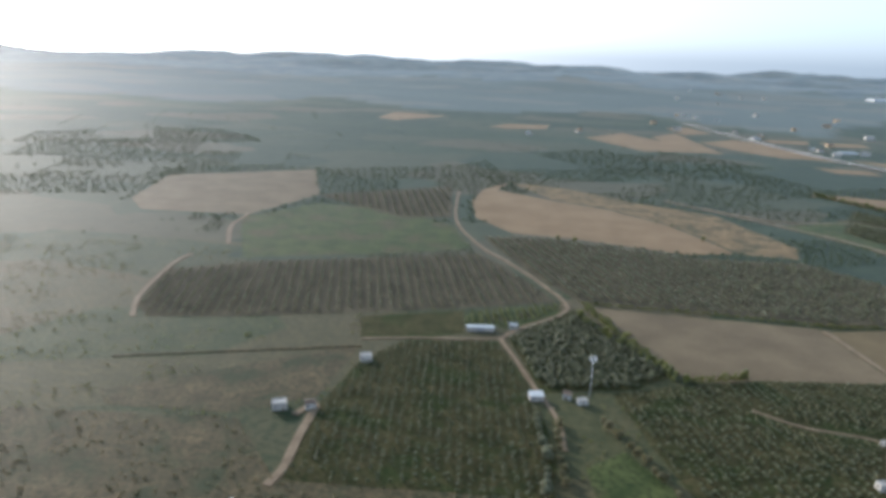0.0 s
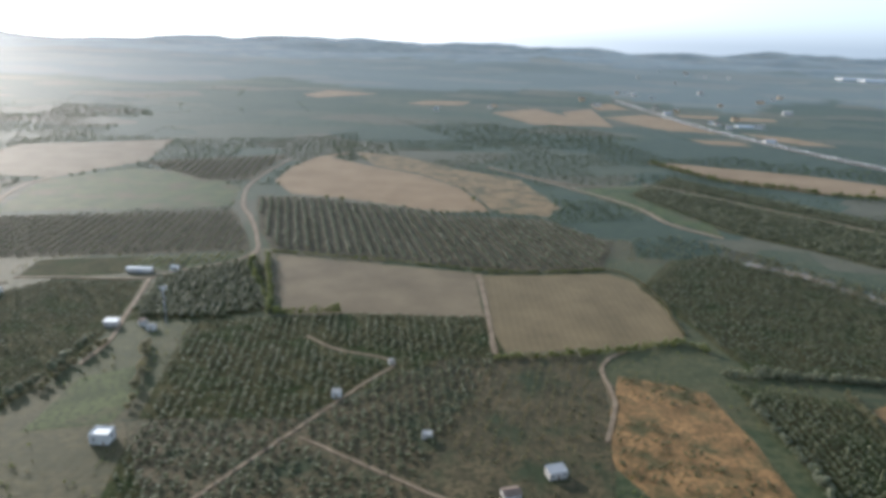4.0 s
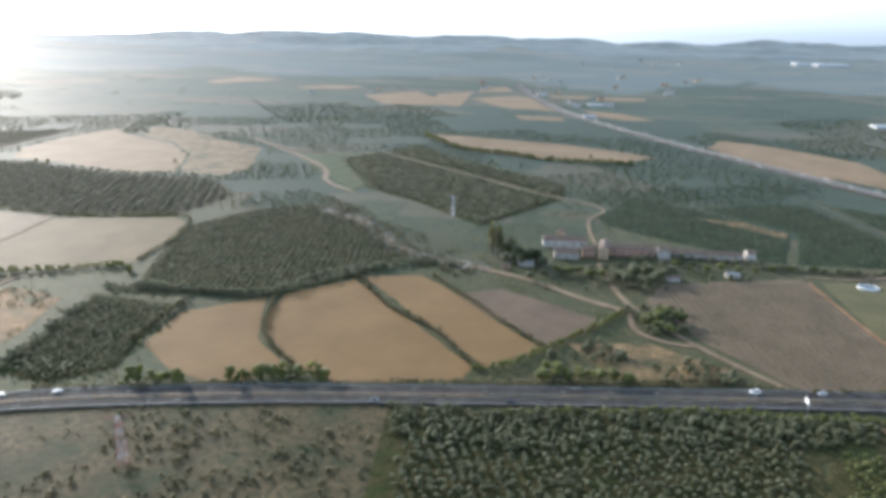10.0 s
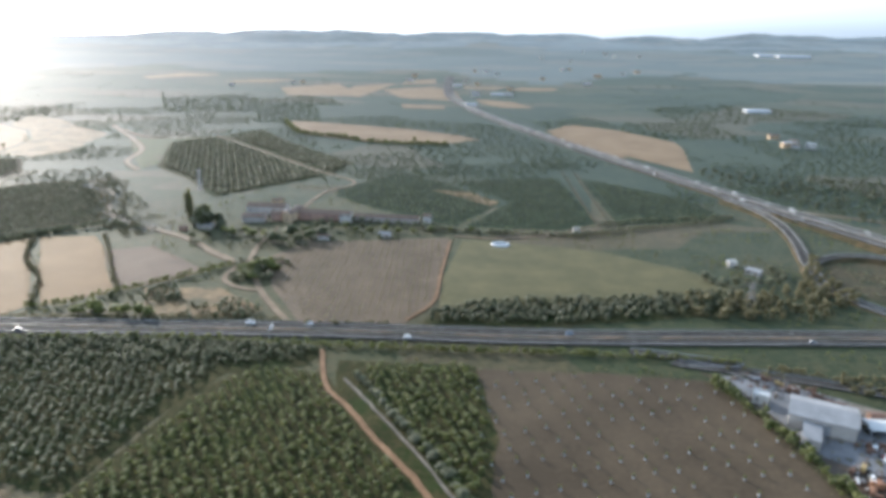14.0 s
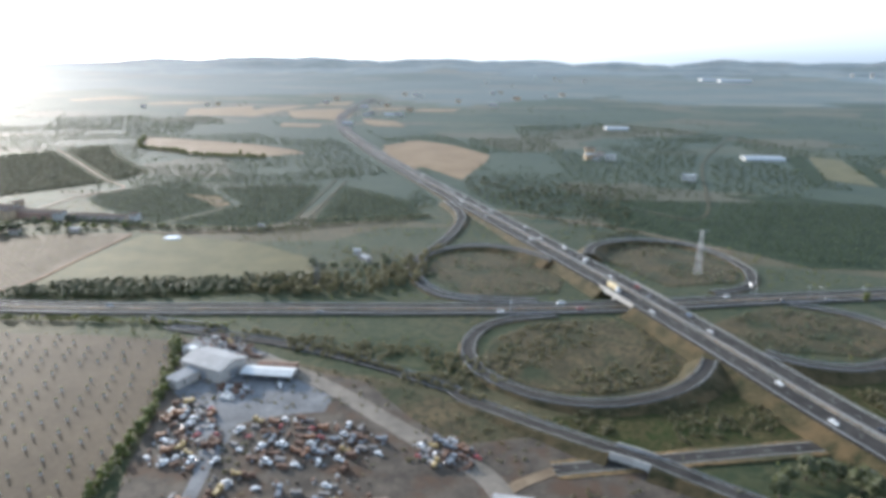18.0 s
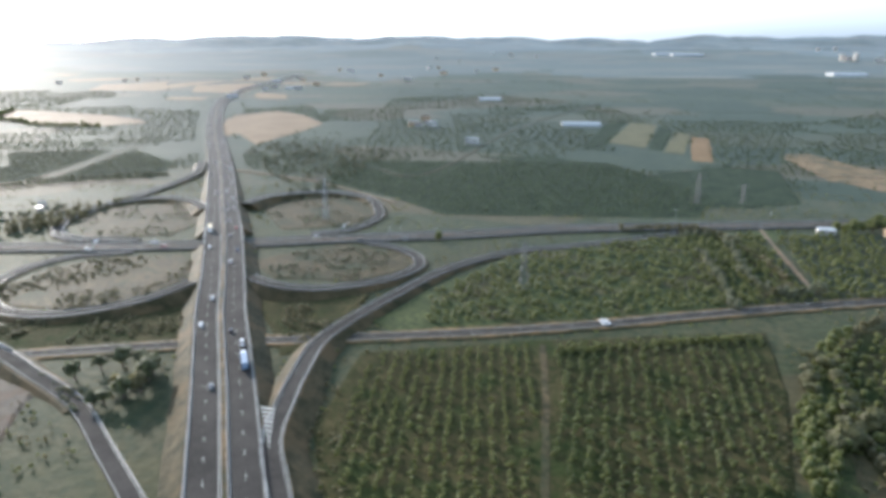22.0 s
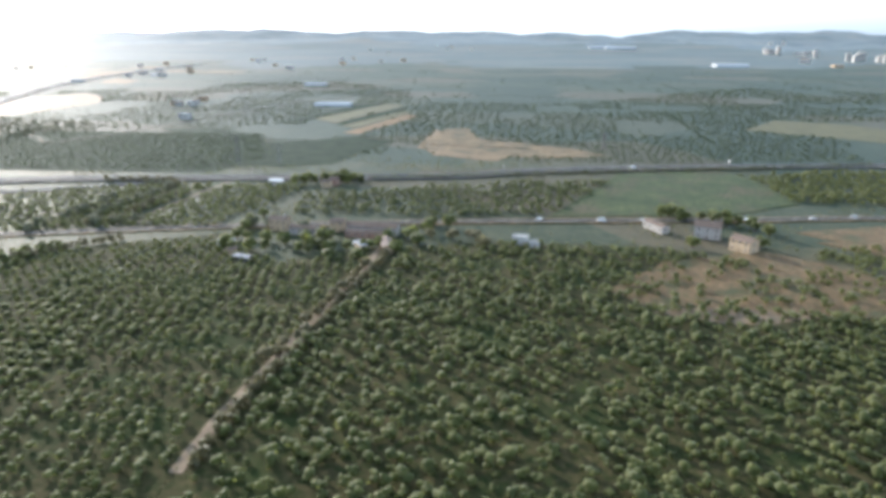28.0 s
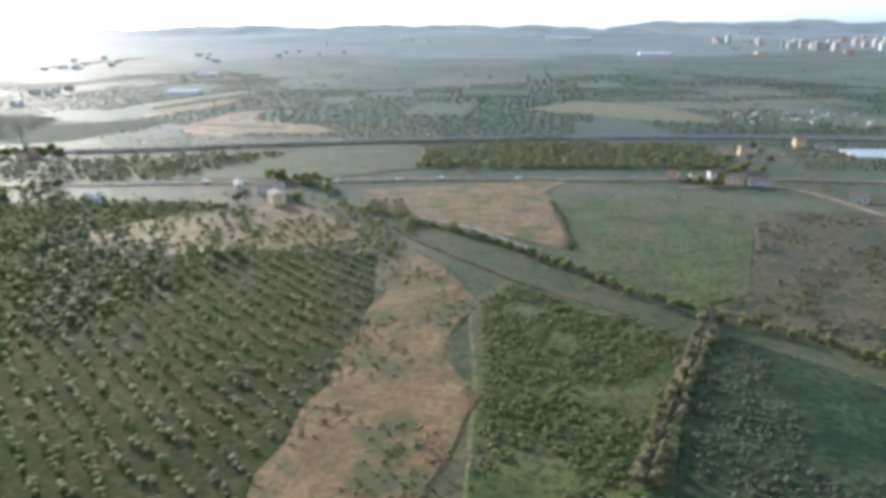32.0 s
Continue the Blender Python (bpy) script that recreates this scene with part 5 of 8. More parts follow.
orchard("citrus_grove", [(1108.6, 202.3), (1138.4, 222.7), (1151.3, 195.4), (1152.4, 163.9), (1146, 160.6), (1107.9, 159.5)], 2.6, 3.2, 30, 2.6, 1.5, FOLIAGE, "rough grove below a farmhouse", seed=124, keep=0.8, jitter=0.6)
bushes("plot_weeds", [(1255, 225.2), (1292.6, 226.7), (1304.6, 207.7), (1268.7, 127.6), (1256.1, 126.4), (1227.8, 138.1), (1239.1, 152.9)], 700, 1.6, 0.9, SHRUB, "weeds and small bushes on a rough plot", 123, shapes=TINY, clump=0.42)
orchard("roadside_grove", [(937.4, 256), (1022.1, 294.3), (1061.6, 304.5), (1036.1, 237.7), (946.7, 224.4)], 3.0, 3.4, 12, 3.25, 1.73, FOLIAGE, "rough green grove between two roads", seed=23, keep=0.8, jitter=0.8)
orchard("roadside_grove", [(1125.6, 325), (1162.1, 347.3), (1260.9, 349.8), (1259.2, 296.7), (1169.3, 282.7), (1131.6, 276.8)], 2.8, 3.2, 8, 3.35, 1.87, FOLIAGE, "rough green grove between two roads", seed=24, keep=0.9, jitter=0.8)
orchard("citrus_grove", [(861.9, 249.9), (922.4, 270.2), (935.2, 269.1), (927.3, 203.2), (895.3, 195), (874.1, 186.9)], 2.6, 3.2, 12, 2.6, 1.7, FOLIAGE, "rough green grove between two roads", seed=44, keep=0.9, jitter=0.5)
bushes("weeds", [(1179.8, 135.5), (1184.5, 148.4), (1203.8, 137.3), (1221.7, 125.6), (1214, 99.6), (1207.2, 55.2), (1190, 51.8), (1186, 97.9)], 2600, 1.3, 0.8, FOLIAGE, "knee-high green weeds", 25, shapes=TINY, clump=0.42)
bushes("weeds", [(1152.5, 172.7), (1172, 151.9), (1177.9, 134.1), (1175.8, 110), (1186.4, 98), (1181.1, 60.9), (1159.3, 56.5), (1159.1, 95.9)], 700, 1.1, 0.6, SHRUB, "tufts of dry weeds", 26, shapes=TINY, clump=0.45)
bushes("dry_bushes", [(182.8, 178.2), (187, 199.2), (212.1, 193.8), (218.2, 168), (223, 134.6), (210.3, 128), (195.9, 127.4), (181.2, 149)], 420, 1.2, 0.6, GOLD_LEAF, "low dry yellowish bushes", 27, clump=0.45)
bushes("dark_weeds", [(1223.9, 122.8), (1230, 126.4), (1250.8, 111.9), (1231.9, 60.1), (1211.5, 56)], 1200, 1.1, 0.6, DARK_LEAF, "dark low weeds", 28, shapes=TINY, clump=0.4)
bushes("stream_bushes", [(242.6, 369), (281.2, 339.3), (322.4, 276.6), (351.2, 257.6), (346.8, 243.9), (319.1, 260.9), (289.4, 294.5), (263.5, 323.7)], 420, 1.7, 1.2, SHRUB, "straggling bushes along a dry stream", 29)
bushes("stream_bushes", [(194.8, 354.8), (236.8, 373.3), (269.2, 346), (320.4, 298.2), (342, 274.4), (329.6, 255.6), (299, 277.6), (261.1, 327.8), (206.1, 328.6)], 480, 1.8, 1.2, OLIVE, "grey-green bushes along a dry stream", 30)
bushes("loop_bushes", [(655.1, 163.8), (656.6, 181), (667.3, 195.5), (689.8, 203), (706.6, 191.8), (711.1, 179.7), (703.4, 162.9), (685.6, 152.4), (669.4, 152.3)], 520, 1.7, 0.75, SHRUB, "rough bushes inside a loop ramp", 31, clump=0.36)
bushes("loop_bushes", [(719.2, 202.6), (741.8, 224.6), (768.1, 218.1), (772.2, 203), (759.7, 188.8), (733.3, 188)], 240, 1.7, 0.75, OLIVE, "rough bushes inside a loop ramp", 32, clump=0.4)
bushes("loop_bushes", [(622.7, 239.3), (627.2, 265.7), (659.1, 277.8), (676.5, 251.4), (673, 225.6), (644.4, 216.1)], 240, 1.7, 0.75, OLIVE, "rough bushes inside a loop ramp", 33, clump=0.45)
bushes("loop_bushes", [(685.9, 279.2), (701.7, 302.8), (727, 303.4), (741.8, 274.3), (737.7, 250.2), (712.7, 241.1)], 240, 1.7, 0.75, OLIVE, "rough bushes inside a loop ramp", 34, clump=0.45)
bushes("verge_bushes", [(565.9, 170.9), (602.5, 172.6), (634.6, 171.8), (652.7, 168.5), (665.2, 152.3), (641, 147.3), (620.5, 158.3), (584.3, 166.7)], 420, 1.8, 1.1, SHRUB, "bushes on the verge of the interchange", 35, clump=0.4)
bushes("verge_bushes", [(665.1, 141.8), (695.2, 145.1), (725.1, 160.7), (729.5, 146.6), (697.1, 129.5), (675.9, 132.7)], 260, 1.6, 0.9, SHRUB, "low weeds beside the ramps", 36, clump=0.5)
bushes("verge_bushes", [(744.1, 171.2), (768.4, 176), (765.1, 151.6), (758.1, 139.1), (750.4, 151.7)], 160, 1.6, 1.0, SHRUB, "low weeds beside the ramps", 37, clump=0.45)
bushes("motorway_thicket", [(342, 146.5), (373, 149.5), (402, 156), (463, 160.5), (459, 152), (440, 146), (404, 140), (372, 132), (346, 134)], 1300, 2.1, 1.5, DARK_LEAF, "dark thicket beside the motorway", 38)
bushes("motorway_scrub", [(265.1, 127.7), (285.3, 134.6), (314.5, 142.8), (341, 146.2), (345, 94.3), (281.1, 79.8)], 420, 1.7, 0.9, SHRUB, "dull scrub beside the motorway", 39, clump=0.36)
orchard("dark_grove", [(349, 133), (373, 132), (404, 140), (440, 145), (435, 118), (434, 94), (351, 92)], 2.0, 2.5, -66, 2.2, 1.35, DARK_LEAF, "dark rows of citrus beside a thicket", seed=39, keep=0.93)
for pts, seed in (([(404.8, 351), (413, 370), (428, 402), (454.7, 377.4), (491, 340), (477, 294), (461.2, 304.4), (434.1, 318.1), (409.2, 337.8)], 140), ([(464, 383), (498.6, 399), (519, 405), (531, 352), (538, 311), (525, 297), (486, 295), (501, 342)], 141), ([(537, 406), (584, 370), (600, 337), (584, 325), (554, 312), (547, 352)], 142)):
    orchard("dark_rows", pts, 2.1, 2.7, -70, 2.2, 0.9, DARK_LEAF, "low dark rows of citrus on a distant plot", keep=0.9, shapes=SPECK, seed=seed)
bushes("stream_trees", [(866, 121.7), (883.3, 160.4), (888.8, 171.5), (894.8, 174.2), (881.3, 131.5), (878.4, 115.8), (872.1, 114.6), (868.6, 103.1), (863.7, 99)], 260, 2.6, 2.4, FOLIAGE, "lush green growth along a stream", 40)
orchard("far_rows", [(684, 392), (844.4, 410), (888, 328.6), (874, 291), (773, 279), (741, 309), (702, 324)], 2.3, 2.9, 24, 2.2, 0.85, FAR_LEAF, "low dull green rows beyond the interchange", keep=0.8, shapes=SPECK, seed=41, jitter=0.5)
bushes("far_scrub", [(608.9, 457.9), (708.2, 434.2), (709.8, 309.9), (689.4, 304.1), (650, 362.6), (608.8, 418.5)], 520, 2.5, 1.6, DARK_LEAF, "dark trees beside the highway", 42)
bushes("ramp_scrub", [(567.3, 219.4), (606.4, 236), (624.8, 277.1), (623.6, 222.8), (606.5, 207.7), (569.9, 203.4)], 260, 3.0, 2.8, SHRUB, "thick scrub in the corner of the interchange", 43)

for n, (pts, w, h, m) in enumerate([
    ([(282.6, 218.6), (288.5, 192.7), (295.2, 177.6), (309.6, 162.2)], 1.6, 1.5, SHRUB),
    ([(307.7, 236.1), (326.3, 209.8), (343.7, 195.5), (360.6, 172.1)], 1.7, 1.5, SHRUB),
    ([(333.9, 245.4), (350.9, 225), (365.3, 206.3), (379.8, 189.1)], 1.5, 1.2, SHRUB),
    ([(360.6, 170.5), (370.9, 175.1), (380.3, 187.4), (395.2, 206), (405.5, 221.5)], 1.8, 1.8, FOLIAGE),
    ([(230.4, 210.2), (258.5, 209.2), (280.3, 211.7), (300.5, 233.9), (324, 258.5), (342.2, 259)], 2.4, 2.0, OLIVE),
    ([(223.9, 188.7), (227.3, 167.1), (230.1, 149.2), (229.2, 136)], 2.2, 1.9, OLIVE),
    ([(255.3, 200.1), (255.7, 176.7), (255.1, 166.5)], 2.0, 1.8, SHRUB),
    ([(147.8, 204.1), (183.5, 215.6), (211.2, 228.3), (218.7, 222.4)], 2.2, 1.8, FOLIAGE),
    ([(213.6, 236.6), (210.8, 272.6), (202.8, 297.2), (191.1, 305.6), (165.1, 297.5), (131.3, 292.8)], 1.5, 1.1, SHRUB),
    ([(33.4, 298.6), (99, 295.6), (146, 292), (189.5, 304.4)], 1.6, 1.2, FOLIAGE),
    ([(34.8, 290), (56, 239), (61.7, 225.6), (86.2, 231.9)], 2.2, 2.6, FOLIAGE),
    ([(220.2, 206.1), (253.8, 208.6), (278, 212.7), (291, 232.6), (312.8, 249.3)], 2.2, 1.9, OLIVE),
    ([(296.2, 151), (308.8, 156.3), (321.9, 157.3)], 3.8, 3.0, FOLIAGE),
    ([(268.3, 143), (277.4, 146.7), (284.8, 146.3)], 3.6, 3.0, FOLIAGE),
    ([(247.9, 137.1), (278.8, 143.2), (292.3, 147.9), (321.2, 153.6), (356.4, 161.7), (395, 168.1), (424.5, 172.5)], 1.6, 1.1, SHRUB),
    ([(369.9, 147.6), (415.5, 157.7), (447.2, 160.9), (493.3, 165.6), (537.9, 171.5), (576, 174.3)], 1.8, 1.5, FOLIAGE),
    ([(401.5, 169.4), (425.7, 176.1), (450.3, 175.5), (476.6, 180.5)], 1.6, 1.2, SHRUB),
    ([(467.2, 282.6), (515.4, 285.1), (531.9, 286.7), (565.5, 306), (602.1, 327)], 2.0, 1.6, OLIVE),
    ([(258.7, 616.7), (300.8, 548.6), (344.2, 528.9), (379.7, 509.7), (435.5, 511)], 2.6, 2.8, FOLIAGE),
    ([(542.3, 305.4), (565.1, 318), (605.8, 332.7)], 1.8, 1.4, OLIVE),
    ([(567.4, 161.9), (577.4, 140.8), (585, 118.6), (595.1, 74.9)], 2.6, 2.0, FOLIAGE),
    ([(585.5, 172.7), (630.2, 156.5), (659.3, 142.1), (675.6, 134)], 1.7, 1.3, SHRUB),
    ([(682.1, 128.9), (702.9, 119.5), (724.6, 108.8)], 1.5, 1.0, SHRUB),
    ([(668, 138.5), (687.4, 127.8), (709.8, 115.3), (726.1, 104.7)], 1.5, 1.0, OLIVE),
    ([(821.4, 148.3), (845.7, 157.2), (871.2, 165.8)], 1.7, 1.4, FOLIAGE),
    ([(868.3, 234.9), (869.5, 210.2), (868.9, 184.9)], 2.4, 2.4, OLIVE),
    ([(864.4, 256.7), (879.2, 255.6), (878.4, 211.9), (885.7, 197.6), (898.1, 205)], 2.6, 2.4, OLIVE),
    ([(881.8, 88.5), (879.7, 107.8), (878.7, 130.2), (890.2, 164.1), (905, 183.5)], 2.2, 2.0, SHRUB),
    ([(993.5, 192.6), (992, 153.5), (991.3, 119.1), (990.8, 95.4), (991.7, 79.1)], 2.2, 1.9, SHRUB),
    ([(1120.4, 211.6), (1152.9, 195.7), (1178.5, 178.1), (1196.4, 166.8)], 1.7, 1.4, FOLIAGE),
    ([(1226.4, 129.5), (1219.2, 106), (1211.5, 79.3)], 1.8, 1.6, SHRUB),
    ([(1190, 227.6), (1195.6, 200.6), (1197.6, 178.7)], 1.8, 1.0, GOLD_LEAF),
    ([(1197, 162.5), (1216.1, 147), (1227.1, 141), (1241.5, 132.3), (1254.8, 122.8)], 1.5, 1.1, FOLIAGE),
    ([(957.8, 288.9), (1065.6, 328), (1132.4, 348.4), (1189.8, 369.8)], 2.0, 1.4, OLIVE),
    ([(842.9, 261.5), (876.3, 262.8), (889.3, 210.5), (879.4, 196.6)], 2.4, 2.0, SHRUB),
]):
    hedge("hedge", pts, w, h, m, "uneven hedge of bushes along a field edge", seed=100 + n)

# single trees: a line beside a field wall, windbreaks and farm trees
tree_row([(1151.9, 193.2), (1163, 190.2), (1181.4, 175.9), (1197, 161.2), (1205.1, 154), (1215.8, 143.6), (1225.4, 137.1), (1240.8, 129.6), (1254.3, 121.6)], 4.2, 2.6, 2.6, FOLIAGE, "round dark tree in a row beside a field", group="trees along the wall")
tree_row([(1226, 134.9), (1220, 116.3), (1213.3, 94.6), (1209.4, 78.9)], 3.4, 2.2, 2.8, SHRUB, "dusty green tree beside a track", group="trees along the track")
tree_row([(353.3, 283.5), (356.1, 276.4), (359.4, 271.2)], 3.0, 5.4, 13.0, GOLD_LEAF, "tall yellow-green poplar beside a farm", form="tall", group="poplars")
tree_row([(362, 277.7), (368.2, 264.7), (374.2, 269.5)], 3.2, 5.6, 7.5, DARK_LEAF, "broad dark tree beside a farm", group="farm trees")
tree_row([(372.5, 249.4), (384.1, 258.2), (402.4, 265.4), (419.1, 272.4), (438.5, 280)], 5.5, 4.0, 3.4, DARK_LEAF, "broad dark tree beside the farm", group="farm trees")
tree_row([(578, 240), (584, 236), (592, 239), (600, 240), (606, 246), (603, 256)], 3.0, 3.4, 3.0, OLIVE, "grey-green tree beside a small farm", group="farm trees")
tree_row([(478, 146.5), (487.5, 134.6), (497, 123.5), (506, 113), (513, 103)], 2.9, 2.9, 2.3, OLIVE, "grey-green tree beside a dirt track", group="lane trees")
tree_row([(416, 216), (420, 222.4), (423.7, 217.6)], 3.5, 4.0, 4.2, FOLIAGE, "broad dark tree at a track junction", group="farm trees")
tree_row([(414.6, 280.9), (431.2, 288.9), (456.2, 285.7), (475.3, 283.2), (502.9, 281.3)], 4.2, 2.8, 2.6, OLIVE, "grey-green tree along a lane", group="lane trees")
tree_row([(11.3, 191.7), (12.6, 175.9), (13.1, 162.1), (12.1, 109.3)], 3.6, 3.0, 2.8, OLIVE, "grey-green tree along a farm lane", group="lane trees")
tree_row([(17.3, 189.4), (17.4, 173.8), (18.1, 157.9)], 3.6, 2.8, 2.6, SHRUB, "dusty tree along a farm lane", group="lane trees")
tree_row([(30, 282.4), (37.9, 265), (48.9, 247.7), (59.2, 230.3)], 3.4, 2.6, 3.4, FOLIAGE, "dark windbreak tree at the grove's edge", group="windbreak")
tree_row([(31.4, 192.1), (37.3, 179.5), (44.2, 163), (48.6, 153.4)], 3.6, 3.4, 3.0, SHRUB, "yellowish tree beside a green plot", group="lane trees")
tree_row([(716.6, 116.7), (720.2, 121.8), (726.9, 125.5), (732.2, 121.9), (732.6, 111.6), (727.9, 106.9)], 3.2, 4.4, 5.0, DARK_LEAF, "large dark tree below the highway", group="highway trees")
tree_row([(728.7, 114.8), (734.5, 113.9)], 3.4, 4.0, 4.6, SHRUB, "large dusty tree below the highway", group="highway trees")
tree_row([(925.2, 278), (931.8, 277.4), (949.3, 278.1), (954.1, 280.8)], 3.4, 4.6, 4.6, FOLIAGE, "dark tree in front of the motorway", group="roadside trees")
tree_row([(939.1, 207.7), (942, 182.7), (951.1, 182.2), (971.5, 197.7), (966.2, 182.8), (983.9, 190.6), (997, 212.8)], 4.5, 3.6, 3.8, FOLIAGE, "dark garden tree among farm buildings", group="garden trees")
tree_row([(990, 175.1), (989.3, 154.6), (989.4, 133.5), (987.7, 115)], 3.6, 3.2, 3.4, SHRUB, "dusty green tree along a lane", group="lane trees")
tree_row([(1079.6, 247.7), (1083.1, 244.4), (1098.2, 243.7), (1106.2, 238)], 3.6, 4.4, 4.8, FOLIAGE, "dark tree behind a farmhouse", group="farmhouse trees")
tree_row([(1001.1, 206.5), (1008.9, 204.8), (1013.7, 209), (1020.8, 198.1)], 4.0, 4.0, 3.6, SHRUB, "dull green tree near a house", group="house trees")
tree_row([(937.5, 207.3), (950.3, 206.4), (959.1, 204.7)], 4.0, 3.8, 3.4, OLIVE, "grey-green tree among houses", group="house trees")
tree_row([(1239.8, 266.6), (1247.3, 263), (1266, 297.7), (1271.5, 292.8)], 4.0, 3.8, 3.6, FOLIAGE, "dark tree among roadside houses", group="house trees")
tree_row([(874.2, 138.2), (880.6, 155.3), (880.7, 134.7), (872.7, 117.1), (881.8, 126.4)], 4.0, 4.4, 4.0, GOLD_LEAF, "large yellow-green tree beside the stream", group="stream trees")
for x, y in ([(27.5, 407.8)] + [(37.6, 406.4)] + [(418.7, 516.1)] + [(775.9, 236.5)] + [(405.2, 529)] + [(118.6, 428.6)]):
    tree(x, y, 2.6, 4.0, FOLIAGE, "lone dark tree standing in a field")

for pts, w, h, m, lab in (
    ([(406, 252.9), (409.2, 249.9), (413.4, 249.5), (417.9, 252.4), (422.6, 256.6), (425.9, 262.6), (412.6, 259.6), (418.3, 262.2)], 6.2, 5.2, DARK_LEAF, "broad dark tree in front of a farm"),
    ([(387.2, 256.6), (391.7, 260.3), (396.1, 257.2), (400.6, 259.6), (382.8, 258.3)], 4.6, 3.6, FOLIAGE, "dark garden tree below a farm"),
    ([(361, 269.3), (364.7, 267.1), (368.3, 274), (373.2, 272), (376.9, 266.9)], 4.8, 4.4, OLIVE, "grey-green tree beside a farm"),
    ([(412.8, 214.8), (416.3, 218.5), (420, 221.2), (422.1, 217.8), (416.2, 210), (419.5, 208)], 5.0, 4.0, FOLIAGE, "broad dark tree at a track junction"),
    ([(380.6, 174.4), (383.8, 171.7), (387, 170), (390.9, 172.1), (395.4, 170.4), (399.3, 171.9), (403.1, 170.7), (380, 169.2)], 4.8, 3.8, FOLIAGE, "dark tree beside the motorway"),
    ([(431.4, 277.8), (436.5, 274.6), (443.2, 274.7), (449.3, 277.5), (455.6, 276.1), (462.2, 276.2), (469.5, 279.2), (478.1, 282.5), (487, 283.1)], 3.8, 2.8, FOLIAGE, "dark tree in a row beside a field"),
    ([(937.3, 219.4), (938.7, 203.1), (944.6, 191.7), (951.8, 191.1), (956.6, 192), (963.2, 195.2), (967.5, 198), (969.6, 189.7), (974.4, 187.9), (977.1, 179), (986.2, 191), (985, 181.3)], 4.4, 3.8, FOLIAGE, "dark garden tree among farm buildings"),
    ([(998.8, 219.9), (999.7, 212.3), (1005.1, 218.8), (996.3, 201.4), (999.3, 197.1), (995, 188.2)], 4.8, 4.4, FOLIAGE, "dark tree beside a farm lane"),
    ([(927.2, 272.1), (930.6, 274.6), (939.7, 282.2), (944.5, 287.2), (949.1, 286), (953.5, 282.8)], 5.0, 4.6, FOLIAGE, "dark tree in front of the motorway"),
    ([(1077.7, 248.1), (1081.5, 250.5), (1083.9, 243), (1094.9, 240.7), (1098.2, 238.5), (1106.4, 234.5), (1109.3, 228.4), (1103.7, 214.9), (1083.1, 210.7)], 5.0, 4.6, FOLIAGE, "dark tree beside a farmhouse"),
    ([(1269.1, 338.4), (1271.1, 317.4), (1279, 332.5), (1278, 311.9), (1262.7, 316.1), (1278.5, 347.5)], 4.2, 3.6, OLIVE, "dull green tree among roadside houses")):
    for x, y in pts:
        tree(x, y, w * random.uniform(0.75, 1.15), h * random.uniform(0.8, 1.15), m, lab)

# far country: a patchwork of groves and hedges on parcels
def near_line(x, y, line, reach):
    ok = np.zeros(len(x), bool)
    for p in line:
        ok |= (x - p.x) ** 2 + (y - p.y) ** 2 < reach * reach
    return ok


